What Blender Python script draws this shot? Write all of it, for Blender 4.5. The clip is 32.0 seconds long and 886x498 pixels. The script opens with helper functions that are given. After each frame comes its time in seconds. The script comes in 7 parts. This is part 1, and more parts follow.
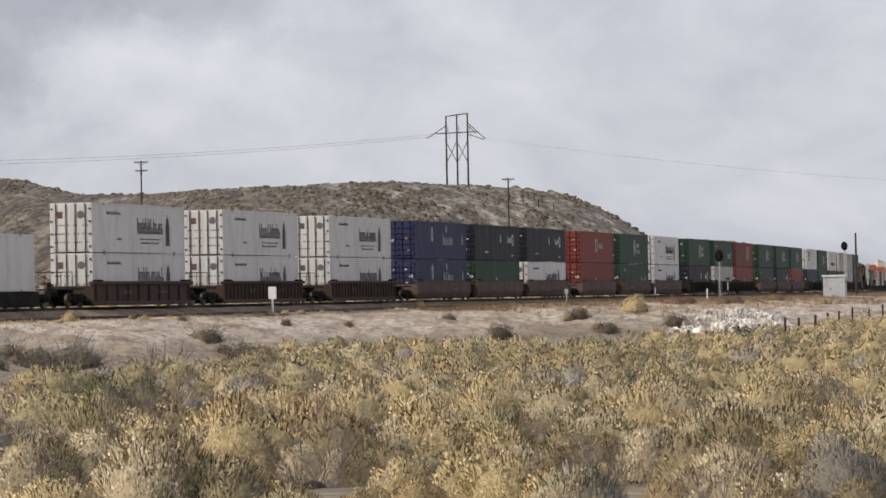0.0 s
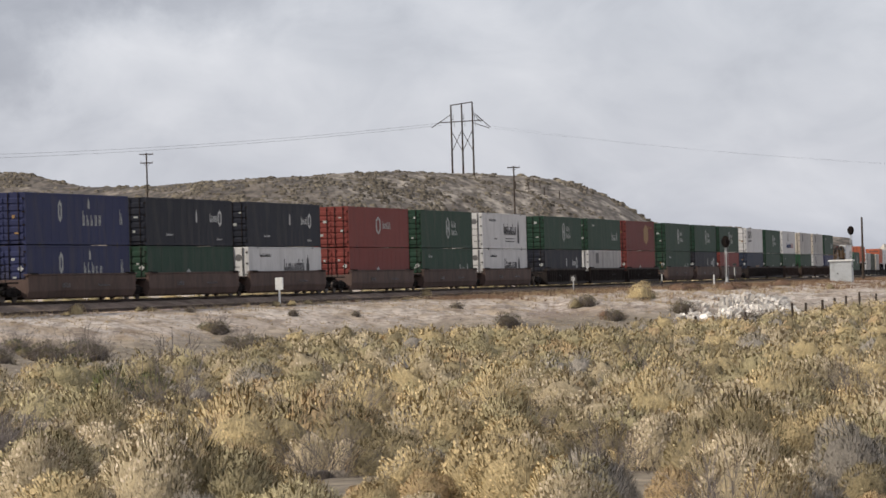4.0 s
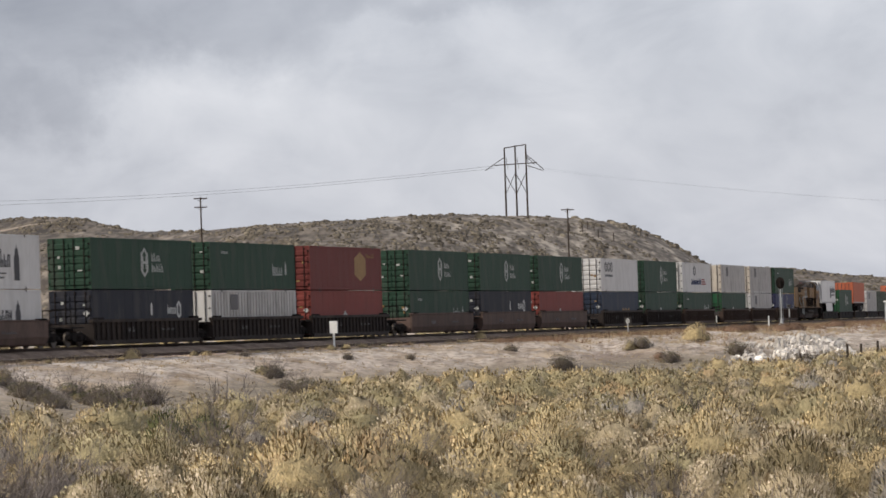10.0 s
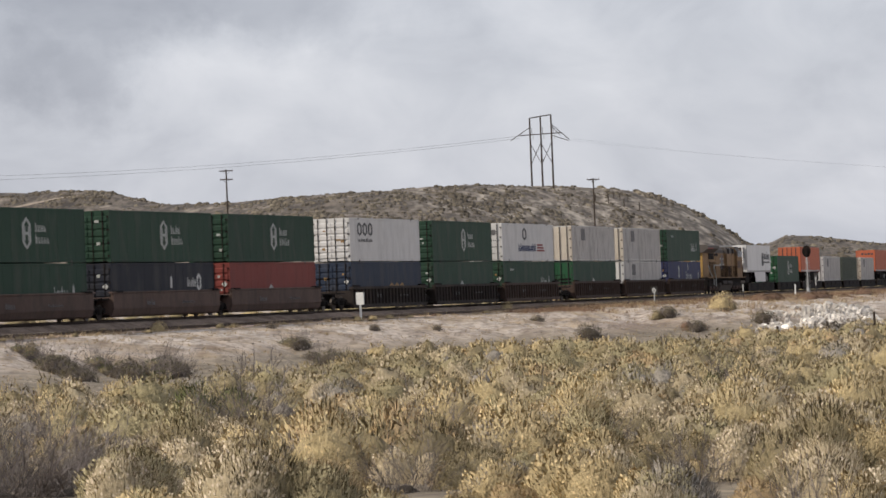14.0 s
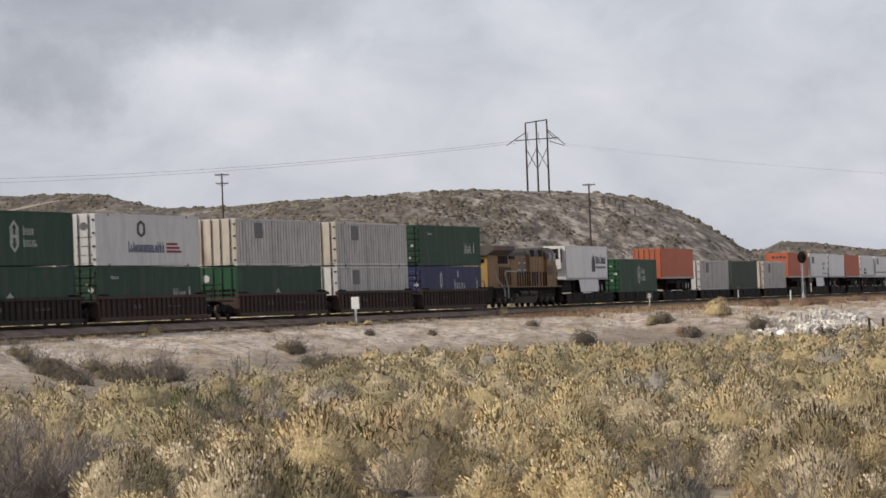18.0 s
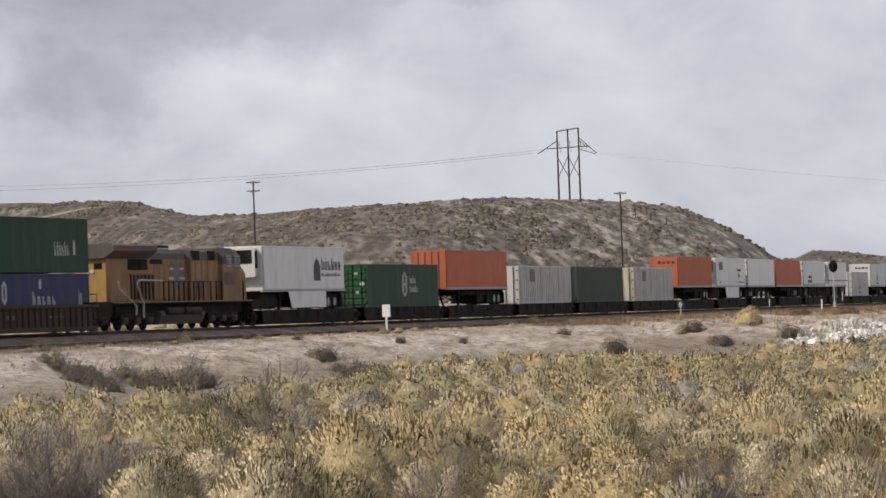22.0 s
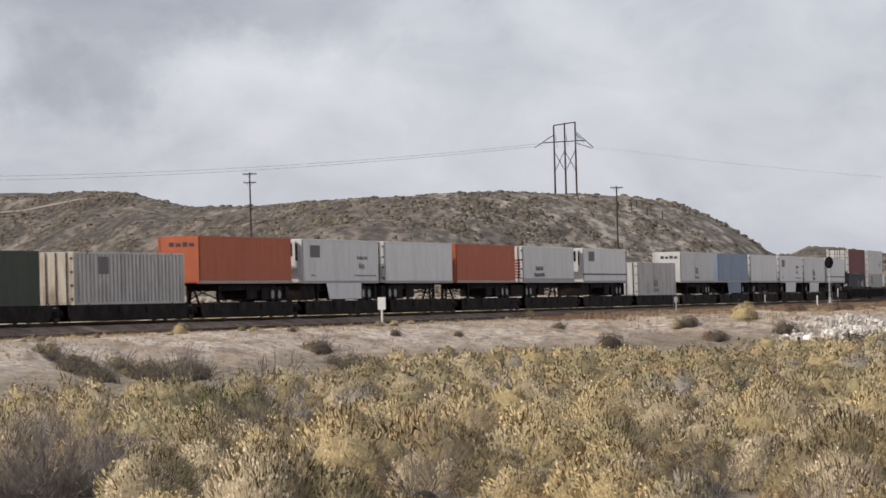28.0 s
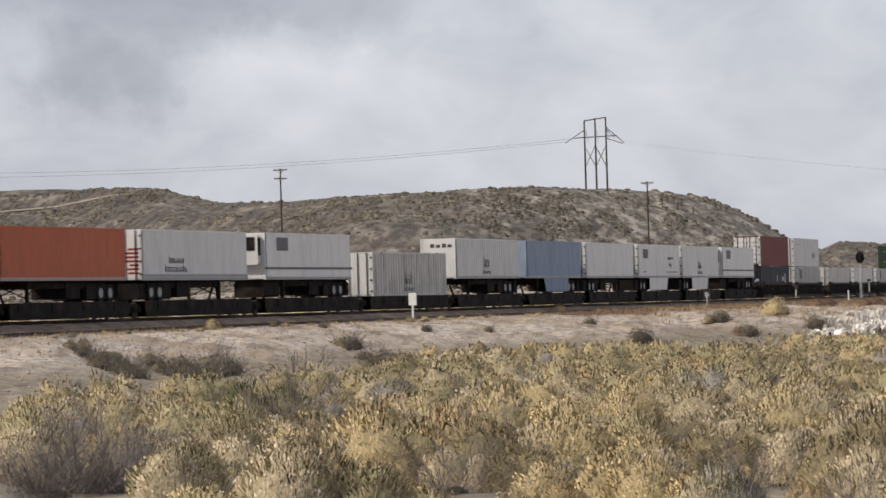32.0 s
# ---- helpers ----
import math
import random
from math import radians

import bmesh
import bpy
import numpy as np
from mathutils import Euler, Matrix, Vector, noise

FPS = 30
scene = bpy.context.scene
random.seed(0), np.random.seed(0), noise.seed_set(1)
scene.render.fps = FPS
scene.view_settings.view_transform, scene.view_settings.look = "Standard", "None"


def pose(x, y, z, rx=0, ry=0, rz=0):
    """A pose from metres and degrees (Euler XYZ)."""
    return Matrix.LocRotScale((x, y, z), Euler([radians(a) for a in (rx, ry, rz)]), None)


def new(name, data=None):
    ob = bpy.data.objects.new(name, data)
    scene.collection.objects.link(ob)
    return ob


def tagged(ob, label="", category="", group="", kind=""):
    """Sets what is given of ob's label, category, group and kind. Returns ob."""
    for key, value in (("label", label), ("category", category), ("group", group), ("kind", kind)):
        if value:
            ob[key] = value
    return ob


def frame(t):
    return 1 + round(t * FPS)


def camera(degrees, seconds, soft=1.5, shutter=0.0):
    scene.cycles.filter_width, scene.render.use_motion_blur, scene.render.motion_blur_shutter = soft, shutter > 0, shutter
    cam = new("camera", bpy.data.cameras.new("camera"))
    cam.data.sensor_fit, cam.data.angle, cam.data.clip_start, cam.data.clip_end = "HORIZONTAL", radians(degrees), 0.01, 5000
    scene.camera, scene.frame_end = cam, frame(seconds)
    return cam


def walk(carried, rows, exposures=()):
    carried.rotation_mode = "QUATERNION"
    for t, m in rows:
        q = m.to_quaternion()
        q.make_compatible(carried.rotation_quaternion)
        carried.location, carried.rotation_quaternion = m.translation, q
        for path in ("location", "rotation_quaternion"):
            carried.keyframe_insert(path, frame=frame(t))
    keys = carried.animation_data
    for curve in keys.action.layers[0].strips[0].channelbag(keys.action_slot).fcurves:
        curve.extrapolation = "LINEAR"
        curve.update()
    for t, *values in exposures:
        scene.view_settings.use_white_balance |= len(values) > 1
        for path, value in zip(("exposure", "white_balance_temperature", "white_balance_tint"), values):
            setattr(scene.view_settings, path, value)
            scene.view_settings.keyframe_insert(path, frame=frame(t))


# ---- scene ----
# ---- camera and its way ----
cam = camera(13.466, 32.0, soft=1.6, shutter=0.25)
EYE = (0.0, 0.0, 0.23)
LOOK = [
    (0.0, -0.001, 0.731, 1.021),
    (0.5, 0.001, 0.728, 1.151),
    (1.0, 0.002, 0.653, 1.333),
    (1.5, -0.001, 0.622, 1.509),
    (2.0, 0.018, 0.557, 1.493),
    (2.5, 0.004, 0.549, 1.397),
    (4.5, 0.247, 0.580, 1.804),
    (5.0, 0.459, 0.613, 1.972),
    (5.5, 0.696, 0.687, 1.965),
    (6.0, 0.906, 0.766, 1.896),
    (6.5, 1.063, 0.872, 1.871),
    (7.0, 1.183, 0.946, 1.794),
    (7.5, 1.276, 1.048, 1.949),
    (8.0, 1.328, 1.109, 2.028),
    (8.5, 1.302, 1.192, 2.087),
    (9.0, 1.181, 1.238, 1.979),
    (9.5, 1.049, 1.272, 2.008),
    (10.0, 0.934, 1.244, 1.919),
    (10.5, 0.851, 1.215, 1.925),
    (11.0, 0.816, 1.139, 1.923),
    (11.5, 0.865, 1.069, 2.060),
    (12.0, 0.973, 0.971, 2.117),
    (12.5, 1.075, 0.856, 2.198),
    (13.0, 1.170, 0.793, 2.176),
    (13.5, 1.249, 0.759, 2.251),
    (14.0, 1.338, 0.812, 2.307),
    (14.5, 1.366, 0.882, 2.357),
    (15.0, 1.316, 0.919, 2.361),
    (15.5, 1.274, 0.966, 2.454),
    (17.5, 1.275, 0.979, 2.123),
    (18.0, 1.265, 0.881, 2.101),
    (18.5, 1.331, 0.825, 2.242),
    (19.0, 1.408, 0.814, 2.355),
    (19.5, 1.496, 0.834, 2.346),
    (20.0, 1.581, 0.878, 2.175),
    (20.5, 1.651, 0.924, 2.126),
    (21.0, 1.735, 0.978, 2.059),
    (21.5, 1.727, 1.031, 2.060),
    (22.0, 1.738, 1.020, 1.936),
    (22.5, 1.721, 1.027, 1.840),
    (23.0, 1.663, 0.960, 1.800),
    (23.5, 1.679, 0.935, 1.764),
    (24.0, 1.765, 0.944, 1.730),
    (24.5, 1.831, 0.921, 1.567),
    (26.5, 1.895, 0.903, 1.400),
    (27.0, 1.817, 0.919, 1.380),
    (27.5, 1.752, 0.914, 1.467),
    (28.0, 1.668, 0.913, 1.496),
    (28.5, 1.603, 0.909, 1.560),
    (29.0, 1.589, 0.897, 1.540),
    (29.5, 1.609, 0.911, 1.502),
    (30.0, 1.696, 0.897, 1.592),
    (30.5, 1.823, 0.899, 1.635),
    (31.0, 1.902, 0.897, 1.650),
    (31.5, 2.030, 0.892, 1.681),
    (32.0, 2.139, 0.859, 1.602),
]
walk(cam, [(t, pose(*EYE, 90 + pitch, roll, yaw)) for t, yaw, pitch, roll in LOOK], exposures=((0.0, 0.22), (32.0, 0.22)))

# ---- light ----
SUN_AZ, SUN_EL = 244.0, 38.0  # compass degrees clockwise from +y
world = bpy.data.worlds.new("sky")
scene.world = world
world.use_nodes = True
wn, wl = world.node_tree.nodes, world.node_tree.links
wn.clear()


def wnode(kind, **kw):
    n = wn.new(kind)
    for k, val in kw.items():
        n.inputs[k].default_value = val
    return n


sky = wn.new("ShaderNodeTexSky")
sky.sky_type, sky.sun_disc = "NISHITA", False
sky.sun_elevation, sky.sun_rotation = radians(SUN_EL), radians(SUN_AZ)
sky.air_density, sky.dust_density = 1.2, 2.0
dim = wn.new("ShaderNodeMix")
dim.data_type, dim.blend_type = "RGBA", "MULTIPLY"
dim.inputs["Factor"].default_value = 1.0
dim.inputs["B"].default_value = (0.11, 0.11, 0.11, 1)
wl.new(sky.outputs[0], dim.inputs["A"])
coord = wn.new("ShaderNodeTexCoord")


def wlinked(kind, first, **kw):
    n = wnode(kind, **kw)
    wl.new(first, n.inputs[0])
    return n.outputs[0]


def wmath(op, p, q=None):
    n = wn.new("ShaderNodeMath")
    n.operation = op
    for i, val in enumerate((p, q)):
        if isinstance(val, (int, float)):
            n.inputs[i].default_value = val
        elif val is not None:
            wl.new(val, n.inputs[i])
    return n.outputs[0]


def cloud_noise(scale, detail, rough_, stretch=(1.0, 1.0, 1.8), shift=(0.38, 0.0, 0.584), bend=0.5):
    m = wlinked("ShaderNodeMapping", coord.outputs["Generated"], Location=shift, Scale=stretch)
    return wlinked("ShaderNodeTexNoise", m, Scale=scale, Detail=detail, Roughness=rough_, Distortion=bend)


# ragged edges: the direction is pushed about by two noises before the cloud banks are laid out
push = wn.new("ShaderNodeTexNoise")
push.inputs["Scale"].default_value, push.inputs["Detail"].default_value, push.inputs["Roughness"].default_value = 22.0, 9.0, 0.62
wl.new(coord.outputs["Generated"], push.inputs["Vector"])
shoved = wn.new("ShaderNodeVectorMath")
shoved.operation = "MULTIPLY_ADD"
wl.new(push.outputs["Color"], shoved.inputs[0])
shoved.inputs[1].default_value = (0.100, 0.0, 0.050)
wl.new(coord.outputs["Generated"], shoved.inputs[2])


def cloud_bank(az, el, wide, high, edge=0.55):
    """A bank of darker cloud about a direction; 1 inside, 0 outside."""
    m = wlinked("ShaderNodeMapping", shoved.outputs[0], Location=(-(az + 0.050) / wide, 0.0, -(el + 0.025) / high), Scale=(1 / wide, 0.0, 1 / high))
    d = wn.new("ShaderNodeVectorMath")
    d.operation = "LENGTH"
    wl.new(m, d.inputs[0])
    r = wnode("ShaderNodeMapRange")
    r.interpolation_type = "SMOOTHSTEP"
    for key, val in (("From Min", 1.0 + edge), ("From Max", 1.0 - edge), ("To Min", 0.0), ("To Max", 1.0)):
        r.inputs[key].default_value = val
    wl.new(d.outputs["Value"], r.inputs["Value"])
    return r.outputs["Result"]


big = wmath("ADD", wmath("MULTIPLY", cloud_noise(7.0, 4.0, 0.5), 0.55), wmath("MULTIPLY", cloud_noise(24.0, 7.0, 0.55), 0.45))
dark_top = cloud_bank(-0.090, 0.0840, 0.064, 0.0150)
lobe = cloud_bank(-0.120, 0.0635, 0.025, 0.0125, 0.6)
wisp = cloud_bank(-0.055, 0.090, 0.060, 0.008)
banks = wmath("MAXIMUM", wmath("MULTIPLY", dark_top, 0.155), wmath("MAXIMUM", wmath("MULTIPLY", lobe, 0.145), wmath("MULTIPLY", wisp, 0.15)))
glow_gap = wmath("MULTIPLY", cloud_bank(-0.075, 0.057, 0.030, 0.014, 0.8), 0.07)
level = wmath("ADD", wmath("SUBTRACT", wmath("ADD", wmath("MULTIPLY", big, 0.90), 0.052), banks), glow_gap)
tone = wn.new("ShaderNodeValToRGB")
for i, (at, c) in enumerate(((0.20, (0.265, 0.28, 0.34, 1)), (0.36, (0.392, 0.408, 0.472, 1)), (0.50, (0.52, 0.537, 0.60, 1)), (0.66, (0.655, 0.665, 0.72, 1)))):
    e = tone.color_ramp.elements[i] if i < 2 else tone.color_ramp.elements.new(at)
    e.position, e.color = at, c
wl.new(level, tone.inputs[0])
cover = wn.new("ShaderNodeMix")
cover.data_type = "RGBA"
cover.inputs["Factor"].default_value = 0.88
wl.new(dim.outputs["Result"], cover.inputs["A"])
wl.new(tone.outputs[0], cover.inputs["B"])
back = wnode("ShaderNodeBackground", Strength=1.0)
wl.new(cover.outputs["Result"], back.inputs[0])
wout = wn.new("ShaderNodeOutputWorld")
wl.new(back.outputs[0], wout.inputs[0])

sun_data = bpy.data.lights.new("sun", "SUN")
sun_data.energy, sun_data.angle, sun_data.color = 2.75, radians(2.0), (1.0, 0.91, 0.78)
sun = new("sun", sun_data)
a, e = radians(SUN_AZ), radians(SUN_EL)
sun_way = Vector((math.sin(a) * math.cos(e), math.cos(a) * math.cos(e), math.sin(e)))
sun.matrix_world = Matrix.Translation((-60, -20, 60)) @ (-sun_way).to_track_quat("-Z", "Y").to_matrix().to_4x4()


# ---- materials ----
def material(name, colour, rough=0.7, metal=0.0, vary=0.25, fine=8.0, coarse=0.7, bump=0.15, dirt=None, dirt_amount=0.0, stretch_z=1.0, per_object=0.0, bump_dist=0.02, sheen=0.2, per_piece=0.0):
    """A surface with variation at two scales, optional stains of a second colour and fine relief."""
    m = bpy.data.materials.new(name)
    m.use_nodes = True
    n, k = m.node_tree.nodes, m.node_tree.links
    b = n["Principled BSDF"]
    b.inputs["Roughness"].default_value, b.inputs["Metallic"].default_value = rough, metal
    b.inputs["Specular IOR Level"].default_value = sheen
    tc = n.new("ShaderNodeTexCoord")
    mp = n.new("ShaderNodeMapping")
    mp.inputs["Scale"].default_value = (1, 1, stretch_z)
    k.new(tc.outputs["Object"], mp.inputs[0])

    def noise_at(scale, detail=4.0):
        t = n.new("ShaderNodeTexNoise")
        t.inputs["Scale"].default_value, t.inputs["Detail"].default_value = scale, detail
        k.new(mp.outputs[0], t.inputs["Vector"])
        return t

    n1, n2 = noise_at(fine), noise_at(coarse)
    add = n.new("ShaderNodeMath")
    add.operation = "ADD"
    k.new(n1.outputs["Fac"], add.inputs[0])
    k.new(n2.outputs["Fac"], add.inputs[1])
    rng = n.new("ShaderNodeMapRange")
    rng.inputs["From Min"].default_value, rng.inputs["From Max"].default_value = 0.6, 1.4
    rng.inputs["To Min"].default_value, rng.inputs["To Max"].default_value = 1 - vary, 1 + vary
    k.new(add.outputs[0], rng.inputs["Value"])
    last = rng.outputs["Result"]
    if per_object:
        info = n.new("ShaderNodeObjectInfo")
        r2 = n.new("ShaderNodeMapRange")
        r2.inputs["To Min"].default_value, r2.inputs["To Max"].default_value = 1 - per_object, 1 + per_object
        k.new(info.outputs["Random"], r2.inputs["Value"])
        mul = n.new("ShaderNodeMath")
        mul.operation = "MULTIPLY"
        k.new(last, mul.inputs[0])
        k.new(r2.outputs["Result"], mul.inputs[1])
        last = mul.outputs[0]
    if per_piece:
        geo = n.new("ShaderNodeNewGeometry")
        r4 = n.new("ShaderNodeMapRange")
        r4.inputs["To Min"].default_value, r4.inputs["To Max"].default_value = 1 - per_piece, 1 + per_piece
        k.new(geo.outputs["Random Per Island"], r4.inputs["Value"])
        mul2 = n.new("ShaderNodeMath")
        mul2.operation = "MULTIPLY"
        k.new(last, mul2.inputs[0])
        k.new(r4.outputs["Result"], mul2.inputs[1])
        last = mul2.outputs[0]
    mix = n.new("ShaderNodeMix")
    mix.data_type, mix.blend_type = "RGBA", "MULTIPLY"
    mix.inputs["Factor"].default_value = 1.0
    mix.inputs["A"].default_value = (*colour, 1)
    k.new(last, mix.inputs["B"])
    out = mix.outputs["Result"]
    if dirt:
        n3 = noise_at(coarse * 2.3, 6.0)
        r3 = n.new("ShaderNodeMapRange")
        r3.inputs["From Min"].default_value, r3.inputs["From Max"].default_value = 0.48, 0.72
        r3.inputs["To Max"].default_value = dirt_amount
        k.new(n3.outputs["Fac"], r3.inputs["Value"])
        mx = n.new("ShaderNodeMix")
        mx.data_type = "RGBA"
        k.new(r3.outputs["Result"], mx.inputs["Factor"])
        k.new(out, mx.inputs["A"])
        mx.inputs["B"].default_value = (*dirt, 1)
        out = mx.outputs["Result"]
    k.new(out, b.inputs["Base Color"])
    if bump:
        bp = n.new("ShaderNodeBump")
        bp.inputs["Strength"].default_value, bp.inputs["Distance"].default_value = bump, bump_dist
        k.new(n1.outputs["Fac"], bp.inputs["Height"])
        k.new(bp.outputs[0], b.inputs["Normal"])
    return m


RUST, GRIME = (0.13, 0.065, 0.035), (0.09, 0.08, 0.07)


def paint(name, colour, rough=0.65, dirt=GRIME, amount=0.35, vary=0.14):
    return material(name, colour, rough, 0.0, vary, 5.0, 0.5, 0.06, dirt, amount, 0.35, 0.06)


M = {
    "white": paint("white container paint", (0.56, 0.548, 0.535), amount=0.2, vary=0.08),
    "whitegrey": paint("weathered white paint", (0.47, 0.45, 0.43), amount=0.45),
    "cream": paint("cream rusted paint", (0.52, 0.46, 0.385), dirt=RUST, amount=0.7),
    "green": paint("dark green container paint", (0.018, 0.046, 0.029)),
    "endgreen": paint("bright green door paint", (0.016, 0.072, 0.032)),
    "olive": paint("grey green container paint", (0.055, 0.068, 0.052)),
    "navy": paint("navy container paint", (0.015, 0.017, 0.026)),
    "blue": paint("blue container paint", (0.026, 0.031, 0.082)),
    "csxblue": paint("slate blue container paint", (0.024, 0.034, 0.058)),
    "red": paint("faded red container paint", (0.175, 0.040, 0.033), dirt=(0.12, 0.042, 0.037)),
    "maroon": paint("dark red container paint", (0.135, 0.032, 0.028), dirt=(0.14, 0.06, 0.05)),
    "orange": paint("faded orange trailer paint", (0.40, 0.112, 0.058), dirt=(0.29, 0.105, 0.065), amount=0.4),
    "sky": paint("pale blue trailer paint", (0.21, 0.26, 0.335), amount=0.3),
    "trailer": paint("white trailer skin", (0.585, 0.575, 0.565), 0.4, amount=0.18, vary=0.07),
    "alu": material("dull aluminium rail", (0.27, 0.27, 0.275), 0.45, 0.6, 0.15, 9, 1, 0.05),
    "brown": material("brown tub car steel", (0.108, 0.073, 0.061), 0.8, 0, 0.3, 4, 0.4, 0.1, (0.055, 0.045, 0.04), 0.7, 0.5, 0.15),
    "darkcar": material("dark well car steel", (0.026, 0.020, 0.018), 0.8, 0, 0.3, 4, 0.4, 0.1, (0.11, 0.08, 0.06), 0.4, 0.5, 0.2),
    "ribcar": material("rust brown well car steel", (0.058, 0.038, 0.030), 0.8, 0, 0.3, 4, 0.4, 0.1, (0.04, 0.034, 0.03), 0.5, 0.5, 0.2),
    "black": material("grimy black steel", (0.0085, 0.0065, 0.006), 0.9, 0.0, 0.35, 6, 0.5, 0.1, (0.045, 0.029, 0.023), 0.6),
    "rubber": material("tyre rubber", (0.012, 0.012, 0.012), 0.9, 0, 0.2, 12, 2, 0.1),
    "wheel": material("worn wheel steel", (0.10, 0.085, 0.075), 0.55, 0.6, 0.25, 9, 2, 0.1),
    "rod": material("dark locking rod steel", (0.06, 0.055, 0.055), 0.6, 0.4, 0.2, 9, 2, 0.05),
    "mark_dark": material("dark lettering vinyl", (0.055, 0.055, 0.06), 0.6, 0, 0.1, 9, 2, 0.0),
    "mark_grey": material("grey lettering vinyl", (0.125, 0.12, 0.122), 0.6, 0, 0.1, 9, 2, 0.0),
    "mark_white": material("white lettering vinyl", (0.50, 0.50, 0.48), 0.6, 0, 0.15, 9, 2, 0.0),
    "mark_pale": material("faded white lettering", (0.36, 0.37, 0.35), 0.6, 0, 0.15, 9, 2, 0.0),
    "mark_red": material("red lettering vinyl", (0.22, 0.035, 0.032), 0.6, 0, 0.1, 9, 2, 0.0),
    "mark_dullred": material("faded red decal", (0.12, 0.072, 0.066), 0.6, 0, 0.2, 9, 2, 0.0),
    "mark_blue": material("blue lettering vinyl", (0.035, 0.05, 0.12), 0.6, 0, 0.1, 9, 2, 0.0),
    "mark_gold": material("faded gold lettering", (0.27, 0.165, 0.07), 0.6, 0, 0.2, 9, 2, 0.0),
    "yellow": paint("faded yellow locomotive paint", (0.235, 0.145, 0.073), 0.7, (0.10, 0.065, 0.04), 0.85, 0.2),
    "locogrey": paint("sooty grey locomotive paint", (0.095, 0.082, 0.075), 0.75, (0.05, 0.045, 0.04), 0.5, 0.2),
    # lighter copy of the locomotive yellow, sunlight put into the colour
    "endyellow": paint("yellow locomotive end paint", (0.36, 0.225, 0.075), 0.6, (0.20, 0.13, 0.07), 0.7, 0.2),
    "glass": material("dark cab glass", (0.012, 0.014, 0.016), 0.08, 0, 0.1, 9, 2, 0.0),
    "rail": material("dark rail steel", (0.060, 0.040, 0.032), 0.6, 0.5, 0.2, 9, 1, 0.05),
    "railtop": material("polished rail head", (0.34, 0.32, 0.31), 0.3, 0.9, 0.1, 9, 1, 0.0),
    "tie": material("weathered timber sleeper", (0.17, 0.135, 0.11), 0.9, 0, 0.35, 14, 2, 0.3, per_object=0.3),
    "timber": material("weathered pole timber", (0.060, 0.046, 0.037), 0.9, 0, 0.3, 14, 1.5, 0.3, stretch_z=0.1),
    "steelpost": material("galvanised steel", (0.45, 0.46, 0.46), 0.5, 0.4, 0.15, 9, 1, 0.05),
    "signwhite": material("white sign paint", (0.72, 0.72, 0.70), 0.5, 0, 0.1, 9, 2, 0.02, GRIME, 0.2),
    "hut": material("silver grey cabinet paint", (0.50, 0.52, 0.53), 0.45, 0.2, 0.1, 6, 0.8, 0.03, GRIME, 0.25),
    "rock": material("pale limestone", (0.74, 0.69, 0.63), 0.9, 0, 0.3, 3.0, 0.6, 0.4, (0.30, 0.24, 0.19), 0.6, 1.0, 0.3, 0.05, per_piece=0.3),
    "cream_head": material("pale cream seed heads", (0.679, 0.565, 0.424), 0.9, 0, 0.25, 5.0, 0.5, 0.0, None, 0.0, 1, 0.14, per_piece=0.09),
    "cream_leaf": material("straw-green brush plumes", (0.509, 0.419, 0.280), 0.9, 0, 0.25, 5.0, 0.5, 0.0, (0.416, 0.346, 0.238), 0.6, 1, 0.14, per_piece=0.09),
    "yellow_head": material("yellow rabbitbrush bloom", (0.640, 0.492, 0.276), 0.9, 0, 0.25, 5.0, 0.5, 0.0, None, 0.0, 1, 0.14, per_piece=0.09),
    "yellow_leaf": material("yellow-olive brush plumes", (0.493, 0.390, 0.224), 0.9, 0, 0.25, 5.0, 0.5, 0.0, (0.402, 0.330, 0.199), 0.6, 1, 0.14, per_piece=0.09),
    "lime_head": material("greenish yellow bloom", (0.504, 0.429, 0.254), 0.9, 0, 0.25, 5.0, 0.5, 0.0, None, 0.0, 1, 0.14, per_piece=0.09),
    "lime_leaf": material("yellow-green brush plumes", (0.406, 0.346, 0.209), 0.9, 0, 0.25, 5.0, 0.5, 0.0, (0.348, 0.299, 0.177), 0.6, 1, 0.14, per_piece=0.09),
    "gold_head": material("golden rabbitbrush bloom", (0.594, 0.437, 0.232), 0.9, 0, 0.25, 5.0, 0.5, 0.0, None, 0.0, 1, 0.14, per_piece=0.09),
    "gold_leaf": material("golden brown brush plumes", (0.513, 0.373, 0.213), 0.9, 0, 0.25, 5.0, 0.5, 0.0, (0.447, 0.338, 0.223), 0.6, 1, 0.14, per_piece=0.09),
    "leaf": material("olive brush leaves", (0.288, 0.234, 0.136), 0.9, 0, 0.25, 5.0, 0.5, 0.0, (0.366, 0.295, 0.176), 0.6, 1, 0.14, per_piece=0.09),
    "tan_leaf": material("tan dry grass plumes", (0.524, 0.426, 0.282), 0.9, 0, 0.25, 5.0, 0.5, 0.0, (0.541, 0.457, 0.322), 0.6, 1, 0.14, per_piece=0.09),
    "green_leaf": material("green brush leaves", (0.115, 0.122, 0.052), 0.9, 0, 0.25, 5.0, 0.5, 0.0, (0.15, 0.15, 0.06), 0.6, 1, 0.14, per_piece=0.09),
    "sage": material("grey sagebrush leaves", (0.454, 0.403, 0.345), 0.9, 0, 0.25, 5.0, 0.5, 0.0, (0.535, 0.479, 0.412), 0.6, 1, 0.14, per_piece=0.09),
    # darker copy of the sage leaves, shade put into its colour
    "sage_shade": material("shaded grey sagebrush leaves", (0.318, 0.285, 0.244), 0.9, 0, 0.25, 5.0, 0.5, 0.0, (0.385, 0.343, 0.294), 0.6, 1, 0.14, per_piece=0.09),
